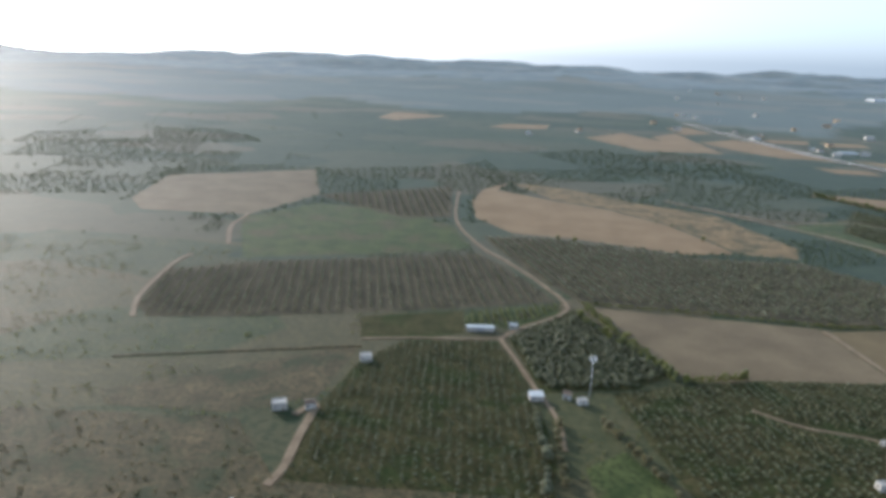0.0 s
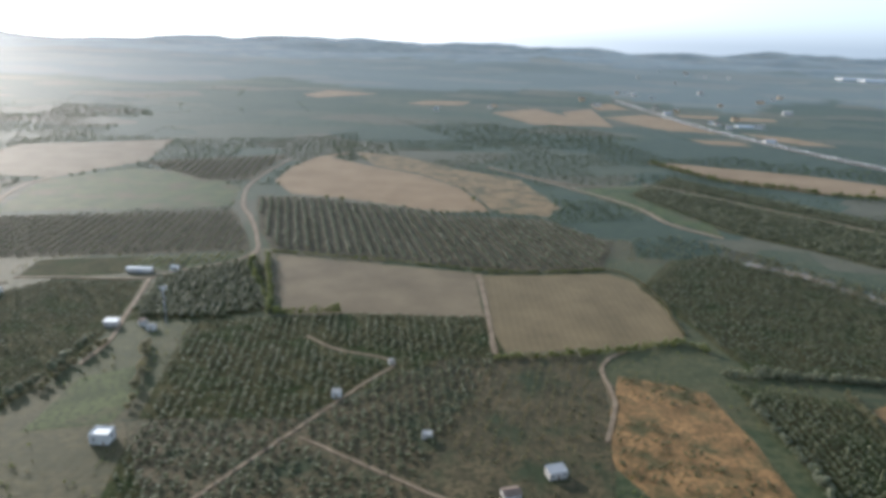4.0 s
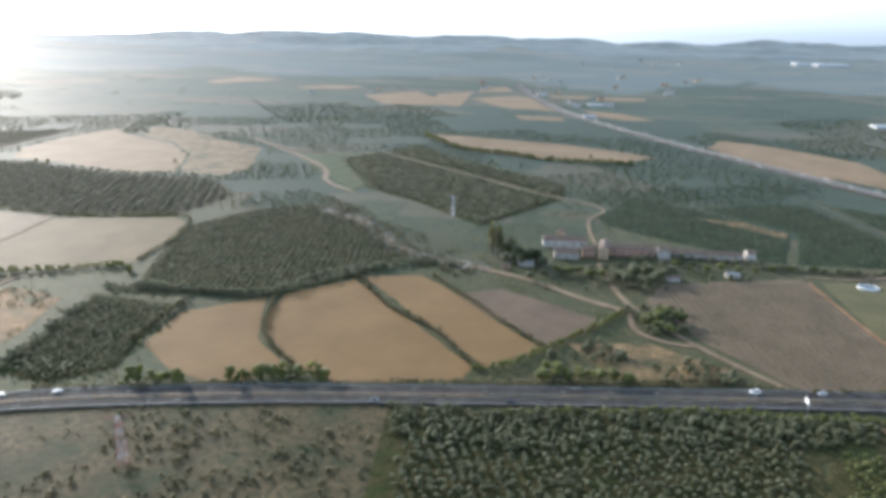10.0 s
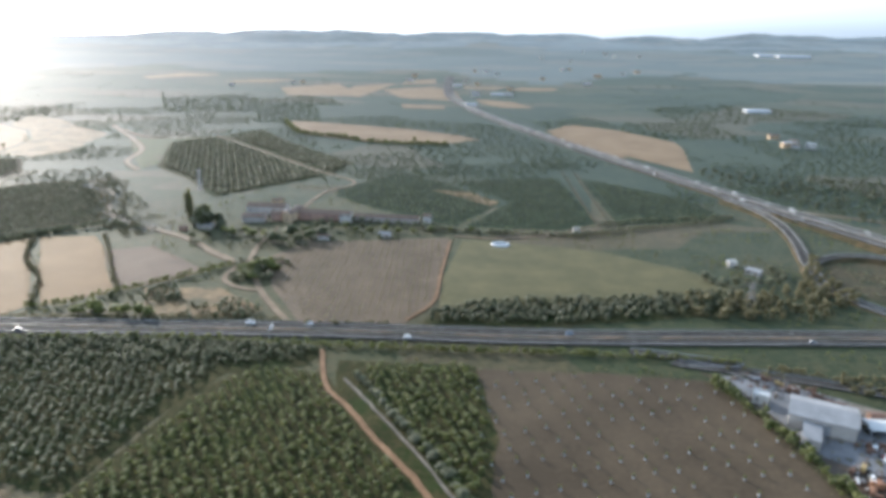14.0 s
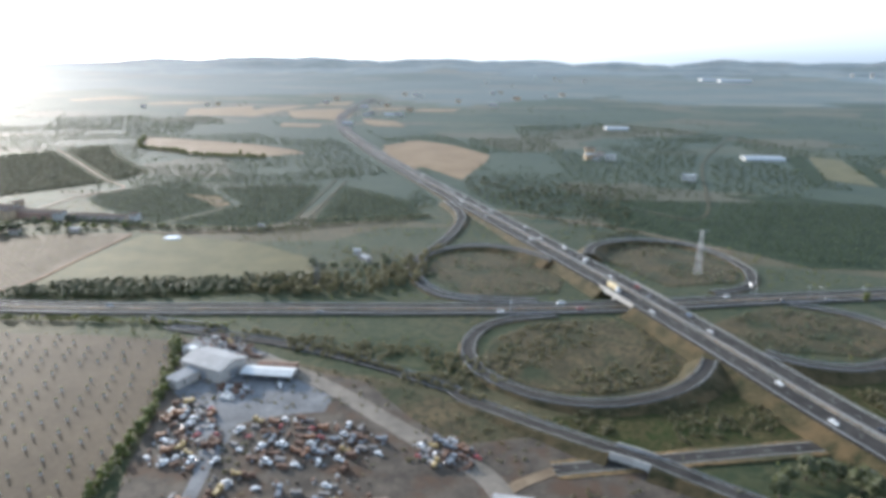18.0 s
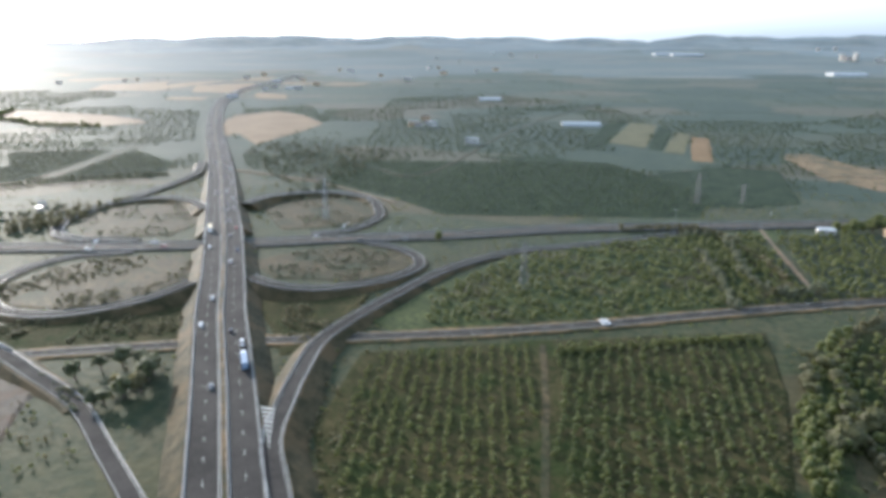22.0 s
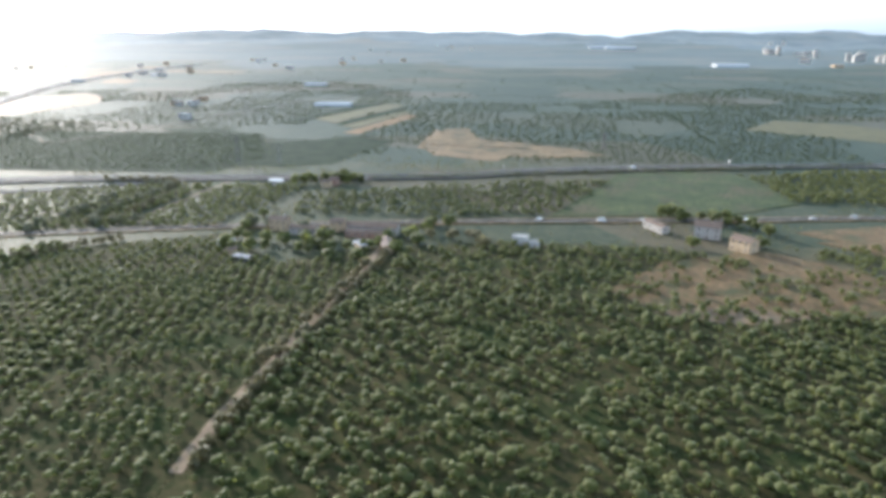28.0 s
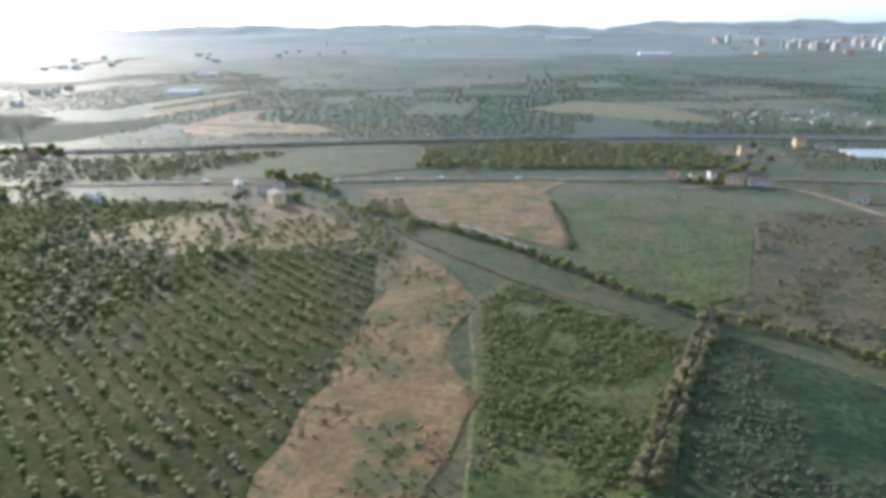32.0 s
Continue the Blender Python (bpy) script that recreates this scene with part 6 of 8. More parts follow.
def patchwork():
    """Groves and scattered bushes on parcels of many sizes, turned block by block."""
    rng = np.random.default_rng(77)
    groves, lines = [], []

    def parcels(u0, v0, u1, v1):
        w, d = u1 - u0, v1 - v0
        if w * d < 2200 or (w * d < 9000 and rng.uniform() < 0.35):
            yield u0, v0, u1, v1
        elif w > d * rng.uniform(0.6, 1.4):
            m = u0 + w * rng.uniform(0.35, 0.65)
            yield from parcels(u0, v0, m, v1)
            yield from parcels(m, v0, u1, v1)
        else:
            m = v0 + d * rng.uniform(0.35, 0.65)
            yield from parcels(u0, v0, u1, m)
            yield from parcels(u0, m, u1, v1)

    block = 300.0
    for bi in range(-9, 15):
        for bj in range(0, 8):
            cx, cy = 600 + (bi - 2.5) * block, 120 + (bj + 0.5) * block
            if abs(cx - 600) > 650 + 0.95 * cy:
                continue
            a = 0.3 + 0.5 * noise.noise(Vector((cx, cy, 0)) / 700)
            ca, sa = math.cos(a), math.sin(a)
            for u0, v0, u1, v1 in parcels(-block / 2, -block / 2, block / 2, block / 2):
                far = max(0.0, cy - 250)
                gap = 3.9 + far * 0.006
                kind = rng.uniform()
                if kind < 0.72:
                    g = np.stack(np.meshgrid(np.arange(u0 + 2, u1 - 1.5, gap), np.arange(v0 + 2, v1 - 1.5, gap)), -1).reshape(-1, 2)
                    g = g[rng.uniform(size=len(g)) < 0.95] if len(g) else g
                    tall = rng.uniform(0.7, 1.3)
                    for q, r in g + rng.normal(0, gap * 0.15, g.shape):
                        groves.append((cx + q * ca - r * sa, cy + q * sa + r * ca, gap * 1.12, 0.95 * tall + far * 0.0003))
                elif kind < 0.84:
                    for _ in range(int((u1 - u0) * (v1 - v0) / 150)):
                        q, r = rng.uniform(u0, u1), rng.uniform(v0, v1)
                        if noise.noise(Vector((cx + q, cy + r, 3)) * 0.04) > 0.05:
                            lines.append((cx + q * ca - r * sa, cy + q * sa + r * ca, rng.uniform(2, 4.2), rng.uniform(1.0, 2.6)))
                if rng.uniform() < 0.3:
                    for k in range(int((u1 - u0) / 4.4)):
                        if rng.uniform() < 0.75:
                            q, r = u0 + 4.4 * k + rng.normal(0, 0.6), v0 + rng.normal(0, 0.7)
                            lines.append((cx + q * ca - r * sa, cy + q * sa + r * ca, rng.uniform(2, 4.0), rng.uniform(0.9, 2.0)))
                if rng.uniform() < 0.3:
                    for k in range(int((v1 - v0) / 4.4)):
                        if rng.uniform() < 0.75:
                            q, r = u0 + rng.normal(0, 0.7), v0 + 4.4 * k + rng.normal(0, 0.6)
                            lines.append((cx + q * ca - r * sa, cy + q * sa + r * ca, rng.uniform(2, 4.0), rng.uniform(0.9, 2.0)))
    for name, rows, mat, label, cat in (("far_groves", groves, FAR_LEAF, "patchwork of dark green distant groves", "groves"), ("far_hedges", lines, FAR_LEAF, "hedges and bushes between distant fields", "hedges")):
        r = np.array(rows)
        x, y = r[:, 0], r[:, 1]
        keep = ((y > 350) | ((x > 1290) & (y > 300))) & (y < (760 if name == "far_groves" else 1100) + 120 * np.sin(x / 90))
        for pts in FIELDS:
            keep &= ~inside(pts, x, y)
        keep &= ~near_line(x, y, smooth_line(HIGHWAY, 8), 14) & ~near_line(x, y, smooth_line(MOTORWAY, 8), 13) & ~near_line(x, y, smooth_line(COUNTRY, 6), 7)
        for pts in LOOPS + TRACKS:
            keep &= ~near_line(x, y, smooth_line(pts, 5), 6)
        z = np.array([rise(q, s) for q, s in zip(x[keep], y[keep])])
        mass(name, SPECK, np.stack([x[keep], y[keep], z, r[keep, 2], r[keep, 3]], -1), mat, label, cat)


patchwork()


def open_scrub():
    """Bushes and weeds on the open ground between the near fields, in loose thickets."""
    rng = np.random.default_rng(31)
    x, y = rng.uniform(-330, 1500, 70000), rng.uniform(-40, 345, 70000)
    keep = (abs(x - 600) < 430 + 1.5 * y + 420) & np.array([noise.noise(Vector((a, b, 5)) * 0.045) + 0.5 * noise.noise(Vector((a, b, 9)) * 0.16) > 0.08 for a, b in zip(x, y)])
    for pts in FIELDS:
        keep &= ~inside(pts, x, y)
    for line, reach in ((HIGHWAY, 9), (MOTORWAY, 8), (COUNTRY, 4), (SERVICE, 4)):
        keep &= ~near_line(x, y, smooth_line(line, 4), reach)
    for pts in LOOPS + TRACKS:
        keep &= ~near_line(x, y, smooth_line(pts, 3), 4)
    x, y = x[keep], y[keep]
    s = rng.uniform(0.7, 2.1, len(x))
    half = rng.uniform(size=len(x)) < 0.55
    for name, some, mat in (("open_scrub", half, FOLIAGE), ("dry_scrub", ~half, SHRUB)):
        mass(name, SPECK, np.stack([x, y, x * 0, s, s * 0.55], -1)[some], mat, "low bushes and weeds on open ground", "scrub")


open_scrub()


def edge_weeds():
    """Tufts and small bushes straggling along the borders of the near fields."""
    rng, rows = np.random.default_rng(5), []
    for pts in FIELDS:
        if np.array(pts)[:, 1].mean() > 420:
            continue
        for i, p in enumerate(pts):
            q = pts[(i + 1) % len(pts)]
            n = int(math.dist(p, q) / 1.5)
            for k in range(n):
                if noise.noise(Vector((p[0] + k, q[1], 0)) * 0.09) > -0.12:
                    s = rng.uniform(0.3, 1.1)
                    rows.append((p[0] + (q[0] - p[0]) * k / n + rng.normal(0, 0.7), p[1] + (q[1] - p[1]) * k / n + rng.normal(0, 0.7), 0.0, s, s * 0.6))
    mass("edge_weeds", SPECK, rows, SHRUB, "tufts of weeds along field borders", "weeds")


edge_weeds()
bushes("farm_bushes", [(364.3, 248.8), (397.4, 263), (454.4, 275.8), (458.3, 264.6), (406.7, 239.7), (375.6, 241.2)], 55, 2.8, 1.9, DARK_LEAF, "dark garden bushes below a farm", 45)
bushes("farm_bushes", [(403.8, 226.4), (425.5, 231.1), (427.6, 209.8), (410.9, 201.9)], 60, 3.0, 2.2, DARK_LEAF, "dark bushes at a track junction", 46)
bushes("bank_bushes", [(378, 179.2), (396.7, 198.9), (434, 183.8), (433.3, 173.7), (380.1, 166)], 130, 2.4, 1.7, DARK_LEAF, "bushes beside the motorway", 47, clump=0.42)
mass("stones", TINY, [(x, y, 0.0, random.uniform(0.5, 1.5), random.uniform(0.2, 0.6)) for k in range(7) for x, y in ((p.x + random.gauss(0, 2.6), p.y + random.gauss(0, 2.6)) for p in smooth_line([(261.7, 331.2), (285.1, 318), (309.5, 281.7), (334, 264.2), (351.2, 258.9)], 0.8))], CONCRETE, "pale stones in a dry stream bed", "stones")
for k, (pts, n) in enumerate([([(-150.8, 169.2), (-78.7, 175.5), (-57.8, 147.5), (3.5, 150.6), (15.4, 109.8), (-90.8, 93.6)], 700), ([(129.2, 200.5), (179.9, 210.3), (181.3, 172.1), (178.2, 132.1), (192.5, 107.6), (135.6, 82.3), (107.3, 77.7), (49.2, 147.9), (94.8, 156.2)], 900), ([(198.4, 99.6), (250.2, 123.7), (300.9, 141.1), (464.1, 159.7), (416.2, 142), (429.3, 72.4), (224.3, 69.4)], 700), ([(565.4, 161.4), (628.2, 150.5), (667.6, 133.7), (703.1, 117.4), (714.5, 101.9), (684.2, 68.9), (638.8, 59.9)], 600), ([(766.2, 134.7), (778.9, 121), (799, 63.4), (789, 61.6), (770.6, 106.2)], 200), ([(831.8, 78.8), (851.8, 130.5), (852.7, 156.8), (875.4, 135), (886, 63.2), (843.9, 55)], 500)]):
    bushes("ground_weeds", pts, n, 1.2, 0.55, SHRUB, "scattered low weeds on rough ground", 60 + k, shapes=TINY, clump=0.42)


# ---- buildings ----
def gable(bm, w, d, h, rise, over):
    """A pitched roof shell with its ridge along x."""
    t = 0.12
    for lift in (0, t):
        for s in (-1, 1):
            for x in (-w / 2 - over, w / 2 + over):
                bm.verts.new((x, s * (d / 2 + over), h + lift - rise * over / (d / 2)))
        for x in (-w / 2 - over, w / 2 + over):
            bm.verts.new((x, 0, h + rise + lift))
    v = list(bm.verts)
    a, b = v[:6], v[6:]
    for q in (b, a):
        bm.faces.new((q[0], q[1], q[5], q[4]))
        bm.faces.new((q[3], q[2], q[4], q[5]))
    for i, j in ((0, 1), (2, 3)):
        bm.faces.new((a[i], a[j], b[j], b[i]))
    for i, j in ((0, 4), (4, 2), (1, 5), (5, 3)):
        bm.faces.new((a[i], a[j], b[j], b[i]))
    bmesh.ops.recalc_face_normals(bm, faces=bm.faces[:])


def opening(name, parent, x, y, z, w, h, turn, mat, frame_mat):
    """A window or door: a frame standing proud of the wall, and its pane or leaf."""
    m = Matrix.Translation((x, y, z)) @ Matrix.Rotation(radians(turn), 4, "Z")
    bm = bmesh.new()
    t = 0.05
    for x0, z0, x1, z1 in ((-w / 2 - t, -h / 2 - t, -w / 2, h / 2 + t), (w / 2, -h / 2 - t, w / 2 + t, h / 2 + t), (-w / 2, h / 2, w / 2, h / 2 + t), (-w / 2, -h / 2 - t, w / 2, -h / 2)):
        box(bm, x0, -0.06, z0, x1, 0.02, z1, m)
    ob = part(name, bm, frame_mat, parent)
    bm = bmesh.new()
    box(bm, -w / 2, -0.03, -h / 2, w / 2, 0.0, h / 2, m)
    part("pane" if name == "window" else "leaf", bm, mat, ob)


def house(x, y, turn, w, d, h, wall, roof, label, pitch="gable", storeys=1, bays=3, chimney=False, name="house", category="house", openings=True):
    ob = group_of(name, x, y, 0.1, turn)
    bm = bmesh.new()
    box(bm, -w / 2, -d / 2, -0.3, w / 2, d / 2, h)
    rise = d * 0.2
    if pitch == "gable":
        for s in (-1, 1):
            a = [bm.verts.new((s * w / 2, q, r)) for q, r in ((-d / 2, h), (d / 2, h), (0, h + rise))]
            bm.faces.new(a if s > 0 else a[::-1])
    part("wall", bm, wall, ob)
    bm = bmesh.new()
    if pitch == "gable":
        gable(bm, w, d, h, rise, 0.2)
    elif pitch == "lean":
        box(bm, -w / 2 - 0.15, -d / 2 - 0.15, h - 0.02, w / 2 + 0.15, d / 2 + 0.15, h + 0.1)
        for v in bm.verts:
            v.co.z += 0.1 * (v.co.y + d / 2)
    else:
        box(bm, -w / 2, -d / 2, h + 0.004, w / 2, d / 2, h + 0.05)
        for x0, y0, x1, y1 in ((-w / 2, -d / 2, w / 2, -d / 2 + 0.12), (-w / 2, d / 2 - 0.12, w / 2, d / 2), (-w / 2, -d / 2 + 0.12, -w / 2 + 0.12, d / 2 - 0.12), (w / 2 - 0.12, -d / 2 + 0.12, w / 2, d / 2 - 0.12)):
            box(bm, x0, y0, h, x1, y1, h + 0.35)
    top = part("roof", bm, roof, ob)
    if chimney:
        bm = bmesh.new()
        box(bm, w * 0.2, 0.2, h, w * 0.2 + 0.4, 0.6, h + rise + 0.6)
        box(bm, w * 0.2 - 0.05, 0.15, h + rise + 0.6, w * 0.2 + 0.45, 0.65, h + rise + 0.7)
        part("chimney", bm, PLASTER_G, top)
    level = h / storeys
    for k in range(storeys if openings else 0):
        for i in range(bays):
            bx = (i + 0.5) / bays * w - w / 2
            for side, yy in ((0, -d / 2), (180, d / 2)):
                if k == 0 and i == bays // 2:
                    opening("door", ob, bx, yy, 0.55, 0.55, 1.1, side, DOOR, wall)
                else:
                    opening("window", ob, bx, yy, level * (k + 0.55), 0.5, level * 0.42, side, PANE, PLASTER_W)
        for side, xx in ((90, w / 2), (-90, -w / 2)):
            opening("window", ob, xx, 0, level * (k + 0.55), 0.5, level * 0.42, side, PANE, PLASTER_W)
    return tagged(ob, label, category)


def shed(x, y, turn, w, d, h, wall, roof, label, posts=False):
    """A barn: a gabled hall with a wide gate, or an open-sided roof on posts."""
    ob = group_of("shed", x, y, 0.1, turn)
    if posts:
        for i in range(5):
            for s in (-1, 1):
                bm = bmesh.new()
                px = (i / 4 - 0.5) * (w - 0.4)
                box(bm, px - 0.08, s * (d / 2 - 0.2) - 0.08, -0.2, px + 0.08, s * (d / 2 - 0.2) + 0.08, h)
                part("post", bm, STEEL, ob)
        bm = bmesh.new()
        box(bm, -w / 2, d / 2 - 0.15, -0.2, w / 2, d / 2, h)
        part("back_wall", bm, wall, ob)
    else:
        bm = bmesh.new()
        box(bm, -w / 2, -d / 2, -0.3, w / 2, d / 2, h)
        for s in (-1, 1):
            a = [bm.verts.new((s * w / 2, q, r)) for q, r in ((-d / 2, h), (d / 2, h), (0, h + d * 0.13))]
            bm.faces.new(a if s > 0 else a[::-1])
        part("wall", bm, wall, ob)
        opening("gate", ob, 0, -d / 2, h * 0.38, w * 0.25, h * 0.72, 0, STEEL, RUST)
        opening("gate", ob, w / 2, 0, h * 0.38, d * 0.3, h * 0.72, 90, STEEL, RUST)
    bm = bmesh.new()
    gable(bm, w, d, h, d * 0.13, 0.25)
    part("roof", bm, roof, ob)
    return tagged(ob, label, "shed")


# houses beside the mast and along the first lanes
house(11.1, 203.7, 12, 4.6, 3.0, 1.9, PLASTER_G, LINER, "low farm shed with a pale sheet roof", "lean", bays=2, name="farm_shed", category="shed")
house(21.4, 206.4, -20, 2.4, 2.2, 1.9, PLASTER_W, TILE_ROOF, "small white hut beside the mast", bays=1, name="hut", category="hut")
house(26.1, 203.4, 15, 3.2, 2.0, 1.5, PLASTER_W, CONCRETE, "small white equipment hut", "flat", bays=1, name="hut", category="hut")
shed(-10.4, 258.1, 6, 11.0, 2.6, 1.7, PLASTER_G, LINER, "long pale farm shed beside a track")
house(2.8, 263.2, 0, 3.6, 2.2, 1.6, PLASTER_W, LINER, "small pale farm store", "flat", bays=2, name="farm_store", category="shed")
house(-49.7, 222.3, 15, 4.2, 3.0, 2.0, PLASTER_W, CONCRETE, "small white farmhouse beside farmland", "flat", bays=2)
house(-68.4, 183.6, 20, 4.6, 3.2, 2.2, PLASTER_G, CONCRETE, "grey farm building with a flat roof", "flat", bays=2)
house(-59, 185.3, 20, 3.2, 2.6, 2.2, PLASTER_W, TILE_ROOF, "small farmhouse with a tiled roof", bays=2)
house(102.7, 170.5, 10, 2.8, 2.2, 1.7, PLASTER_W, CONCRETE, "white pump house in a grove", "flat", bays=1, name="pump_house", category="hut")
house(114.1, 193.9, 35, 1.6, 1.3, 1.2, PLASTER_W, CONCRETE, "tiny white hut on a track", "flat", bays=1, name="hut", category="hut")
house(50.7, 137.7, 5, 5.0, 4.0, 2.6, PLASTER_W, LINER, "pale farmhouse with a light roof", "flat", bays=2)
house(132.2, 153.8, 0, 2.6, 2.0, 1.5, PLASTER_G, CONCRETE, "small grey hut in a grove", "flat", bays=1, name="hut", category="hut")
house(165.6, 143.3, 25, 4.6, 3.0, 1.9, PLASTER_G, SHEET_ROOF, "small grey farmhouse with a sheet roof", "lean", bays=3)
house(155, 133.2, 25, 4.0, 3.0, 1.6, PLASTER_G, TILE_ROOF, "low farm store with a brown roof", bays=2)
house(383.9, 311.7, 60, 4.5, 3.2, 2.6, PLASTER_Y, TILE_ROOF, "lit ochre farm building", bays=2)

# the farm beyond the stubble fields
house(385.5, 297, 5, 19.0, 6.5, 3.2, PLASTER_W, TILE_ROOF, "long white barn with a brown roof", bays=5, name="barn", category="barn")
house(386.3, 280.5, 5, 10.0, 6.0, 2.6, PLASTER_G, TILE_ROOF, "grey barn with a pale gable", bays=3, name="barn", category="barn")
house(395.9, 284.5, 0, 5.0, 4.4, 3.4, PLASTER_P, TILE_ROOF, "pink farmhouse with a tiled roof", storeys=2, bays=2)
house(402.6, 287, 84, 13.0, 4.4, 4.4, PLASTER_Y, TILE_ROOF, "sunlit ochre farmhouse gable", storeys=2, bays=3, chimney=True)
house(414.4, 290.4, 3, 19.0, 6.0, 3.2, PLASTER_P, TILE_ROOF, "long red-roofed farm wing", bays=5)
house(427.6, 289, 5, 5.0, 5.4, 3.8, PLASTER_W, TILE_ROOF, "white farmhouse with a tiled roof", storeys=2, bays=2)
house(446, 293.2, 3, 30.0, 5.0, 2.1, PLASTER_G, TILE_ROOF, "long low grey farm shed", bays=5, name="barn", category="barn")
house(464.6, 295.2, 5, 3.4, 5.0, 3.0, PLASTER_W, TILE_ROOF, "small white farm building", bays=1)
house(427.7, 259.7, -5, 5.0, 2.8, 1.7, PLASTER_W, TILE_ROOF, "low white outbuilding beside farmland", bays=2, name="outbuilding", category="shed")
house(451.7, 268.4, 0, 5.0, 2.8, 1.6, PLASTER_G, SHEET_ROOF, "low grey outbuilding beside farmland", bays=2, name="outbuilding", category="shed")
house(370, 265.3, 4, 6.5, 3.0, 1.6, PLASTER_G, SHEET_ROOF, "low grey farm shed", "lean", bays=2, name="farm_shed", category="shed")
house(362.3, 260, 4, 3.0, 2.4, 1.5, PLASTER_P, TILE_ROOF, "small red hut beside farmland", bays=1, name="hut", category="hut")
house(532.6, 292.6, 10, 2.8, 2.2, 1.7, PLASTER_W, CONCRETE, "small white hut beside a lane", "flat", bays=1, name="hut", category="hut")
house(590.7, 258.5, 20, 3.2, 2.4, 1.9, PLASTER_W, LINER, "white farmhouse near the interchange", "flat", bays=2)
house(596.6, 250, -40, 5.5, 2.4, 1.8, PLASTER_G, SHEET_ROOF, "pale shed near the interchange", "lean", bays=2, name="farm_shed", category="shed")
house(697.3, 559.8, 0, 6.0, 4.0, 3.0, PLASTER_W, TILE_ROOF, "distant white farmhouse beside farmland", storeys=2, bays=2)


def pond(x, y, rx, ry, label):
    """A small irrigation basin: a round rim of pale sheeting with water in it."""
    ob = group_of("irrigation_pond", x, y, 0.1)
    verts, faces = [], []
    for i in range(24):
        c, s = math.cos(i * math.pi / 12), math.sin(i * math.pi / 12)
        verts += [(rx * 1.15 * c, ry * 1.15 * s, -0.2), (rx * 1.02 * c, ry * 1.02 * s, 0.5), (rx * 0.95 * c, ry * 0.95 * s, 0.5), (rx * 0.9 * c, ry * 0.9 * s, 0.15)]
        k, j = 4 * i, 4 * ((i + 1) % 24)
        faces += [(k + q, j + q, j + q + 1, k + q + 1) for q in range(3)]
    mesh_object("rim", verts, faces, LINER, ob)
    mesh_object("water", [(rx * 0.91 * math.cos(i * math.pi / 12), ry * 0.91 * math.sin(i * math.pi / 12), 0.3) for i in range(24)], [tuple(range(24))], WATER, ob)
    return tagged(ob, label, "pond")


pond(501.5, 267.5, 3.6, 3.2, "small round pond with pale lining in a crop field")


def greenhouse(x, y, turn, w, d, n, label):
    """A block of white plastic tunnels side by side."""
    ob = group_of("greenhouse", x, y, 0.1, turn)
    for k in range(n):
        verts, faces = [], []
        for i in range(9):
            a = math.pi * i / 8
            for q in (-w / 2, w / 2):
                verts.append((q, (k + 0.5) * d - n * d / 2 + d * 0.49 * math.cos(a), d * 0.4 * math.sin(a)))
        faces = [(2 * i, 2 * i + 1, 2 * i + 3, 2 * i + 2) for i in range(8)] + [tuple(range(0, 18, 2)), tuple(range(17, 0, -2))]
        mesh_object("tunnel", verts, faces, LINER, ob)
    return tagged(ob, label, "greenhouse")


greenhouse(830.5, 589.4, 8, 32, 7, 2, "white plastic greenhouse tunnels among fields")
greenhouse(727.6, 812.1, 8, 26, 8, 2, "white plastic greenhouse tunnels among fields")
greenhouse(1156.6, 2256.3, 5, 90, 16, 4, "distant white greenhouse block")
greenhouse(1323.3, 1422, 5, 60, 12, 3, "distant white greenhouse block")
greenhouse(1105.4, 2287.8, 5, 80, 16, 3, "distant white greenhouse block")
greenhouse(427.8, 947.2, 10, 22, 6, 2, "distant white farm roofs")
greenhouse(1328.5, 339.9, 8, 22, 3, 6, "rows of white plastic tunnels beside the road")

# the scrap dealer's yard
shed(587.5, 146, -18, 13.5, 9.5, 3.6, PLASTER_G, SHEET_ROOF, "large grey workshop hall in the yard")
house(583.4, 139.5, 72, 9.5, 3.6, 2.4, PLASTER_G, SHEET_ROOF, "lean-to beside the workshop hall", "lean", bays=2, name="lean_to", category="shed")
shed(602.8, 145.1, 3, 13.0, 4.5, 2.0, PLASTER_G, LINER, "open shed with a pale roof on posts", posts=True)
shed(603.4, 149.2, 3, 10.0, 3.0, 2.0, RUST, RUST, "rusty brown shed in the yard")
house(576.5, 154, -20, 3.6, 3.0, 2.4, PLASTER_W, LINER, "white yard office beside farmland", "flat", bays=2, name="yard_office", category="hut")
shed(668.1, 103, 0, 7.0, 4.0, 2.2, PLASTER_G, SHEET_ROOF, "shed with a curved pale roof")
house(643.7, 96.8, 20, 6.0, 4.5, 2.4, PLASTER_P, TILE_ROOF, "house with a pinkish roof", bays=2)

# farmstead between the groves
house(950.2, 205.2, 0, 6.2, 4.0, 3.8, PLASTER_Y, TILE_ROOF, "two-storey ochre farmhouse with a sunlit gable", storeys=2, bays=3, chimney=True)
house(960, 202.2, 0, 9.0, 3.6, 2.2, PLASTER_G, TILE_ROOF, "low wing with a brown tiled roof", bays=4)
house(969.7, 207.8, 8, 4.4, 4.0, 3.4, PLASTER_Y, TILE_ROOF, "tall ochre house with a sunlit wall", storeys=2, bays=2)
house(982, 207.4, -2, 17.0, 4.5, 2.6, PLASTER_G, TILE_ROOF, "long barn with a brown roof", bays=6, name="barn", category="barn")
house(990.9, 191.9, -72, 11.0, 3.0, 2.0, PLASTER_Y, TILE_ROOF, "narrow outbuilding with sunlit pale wall", bays=4, name="outbuilding", category="shed")
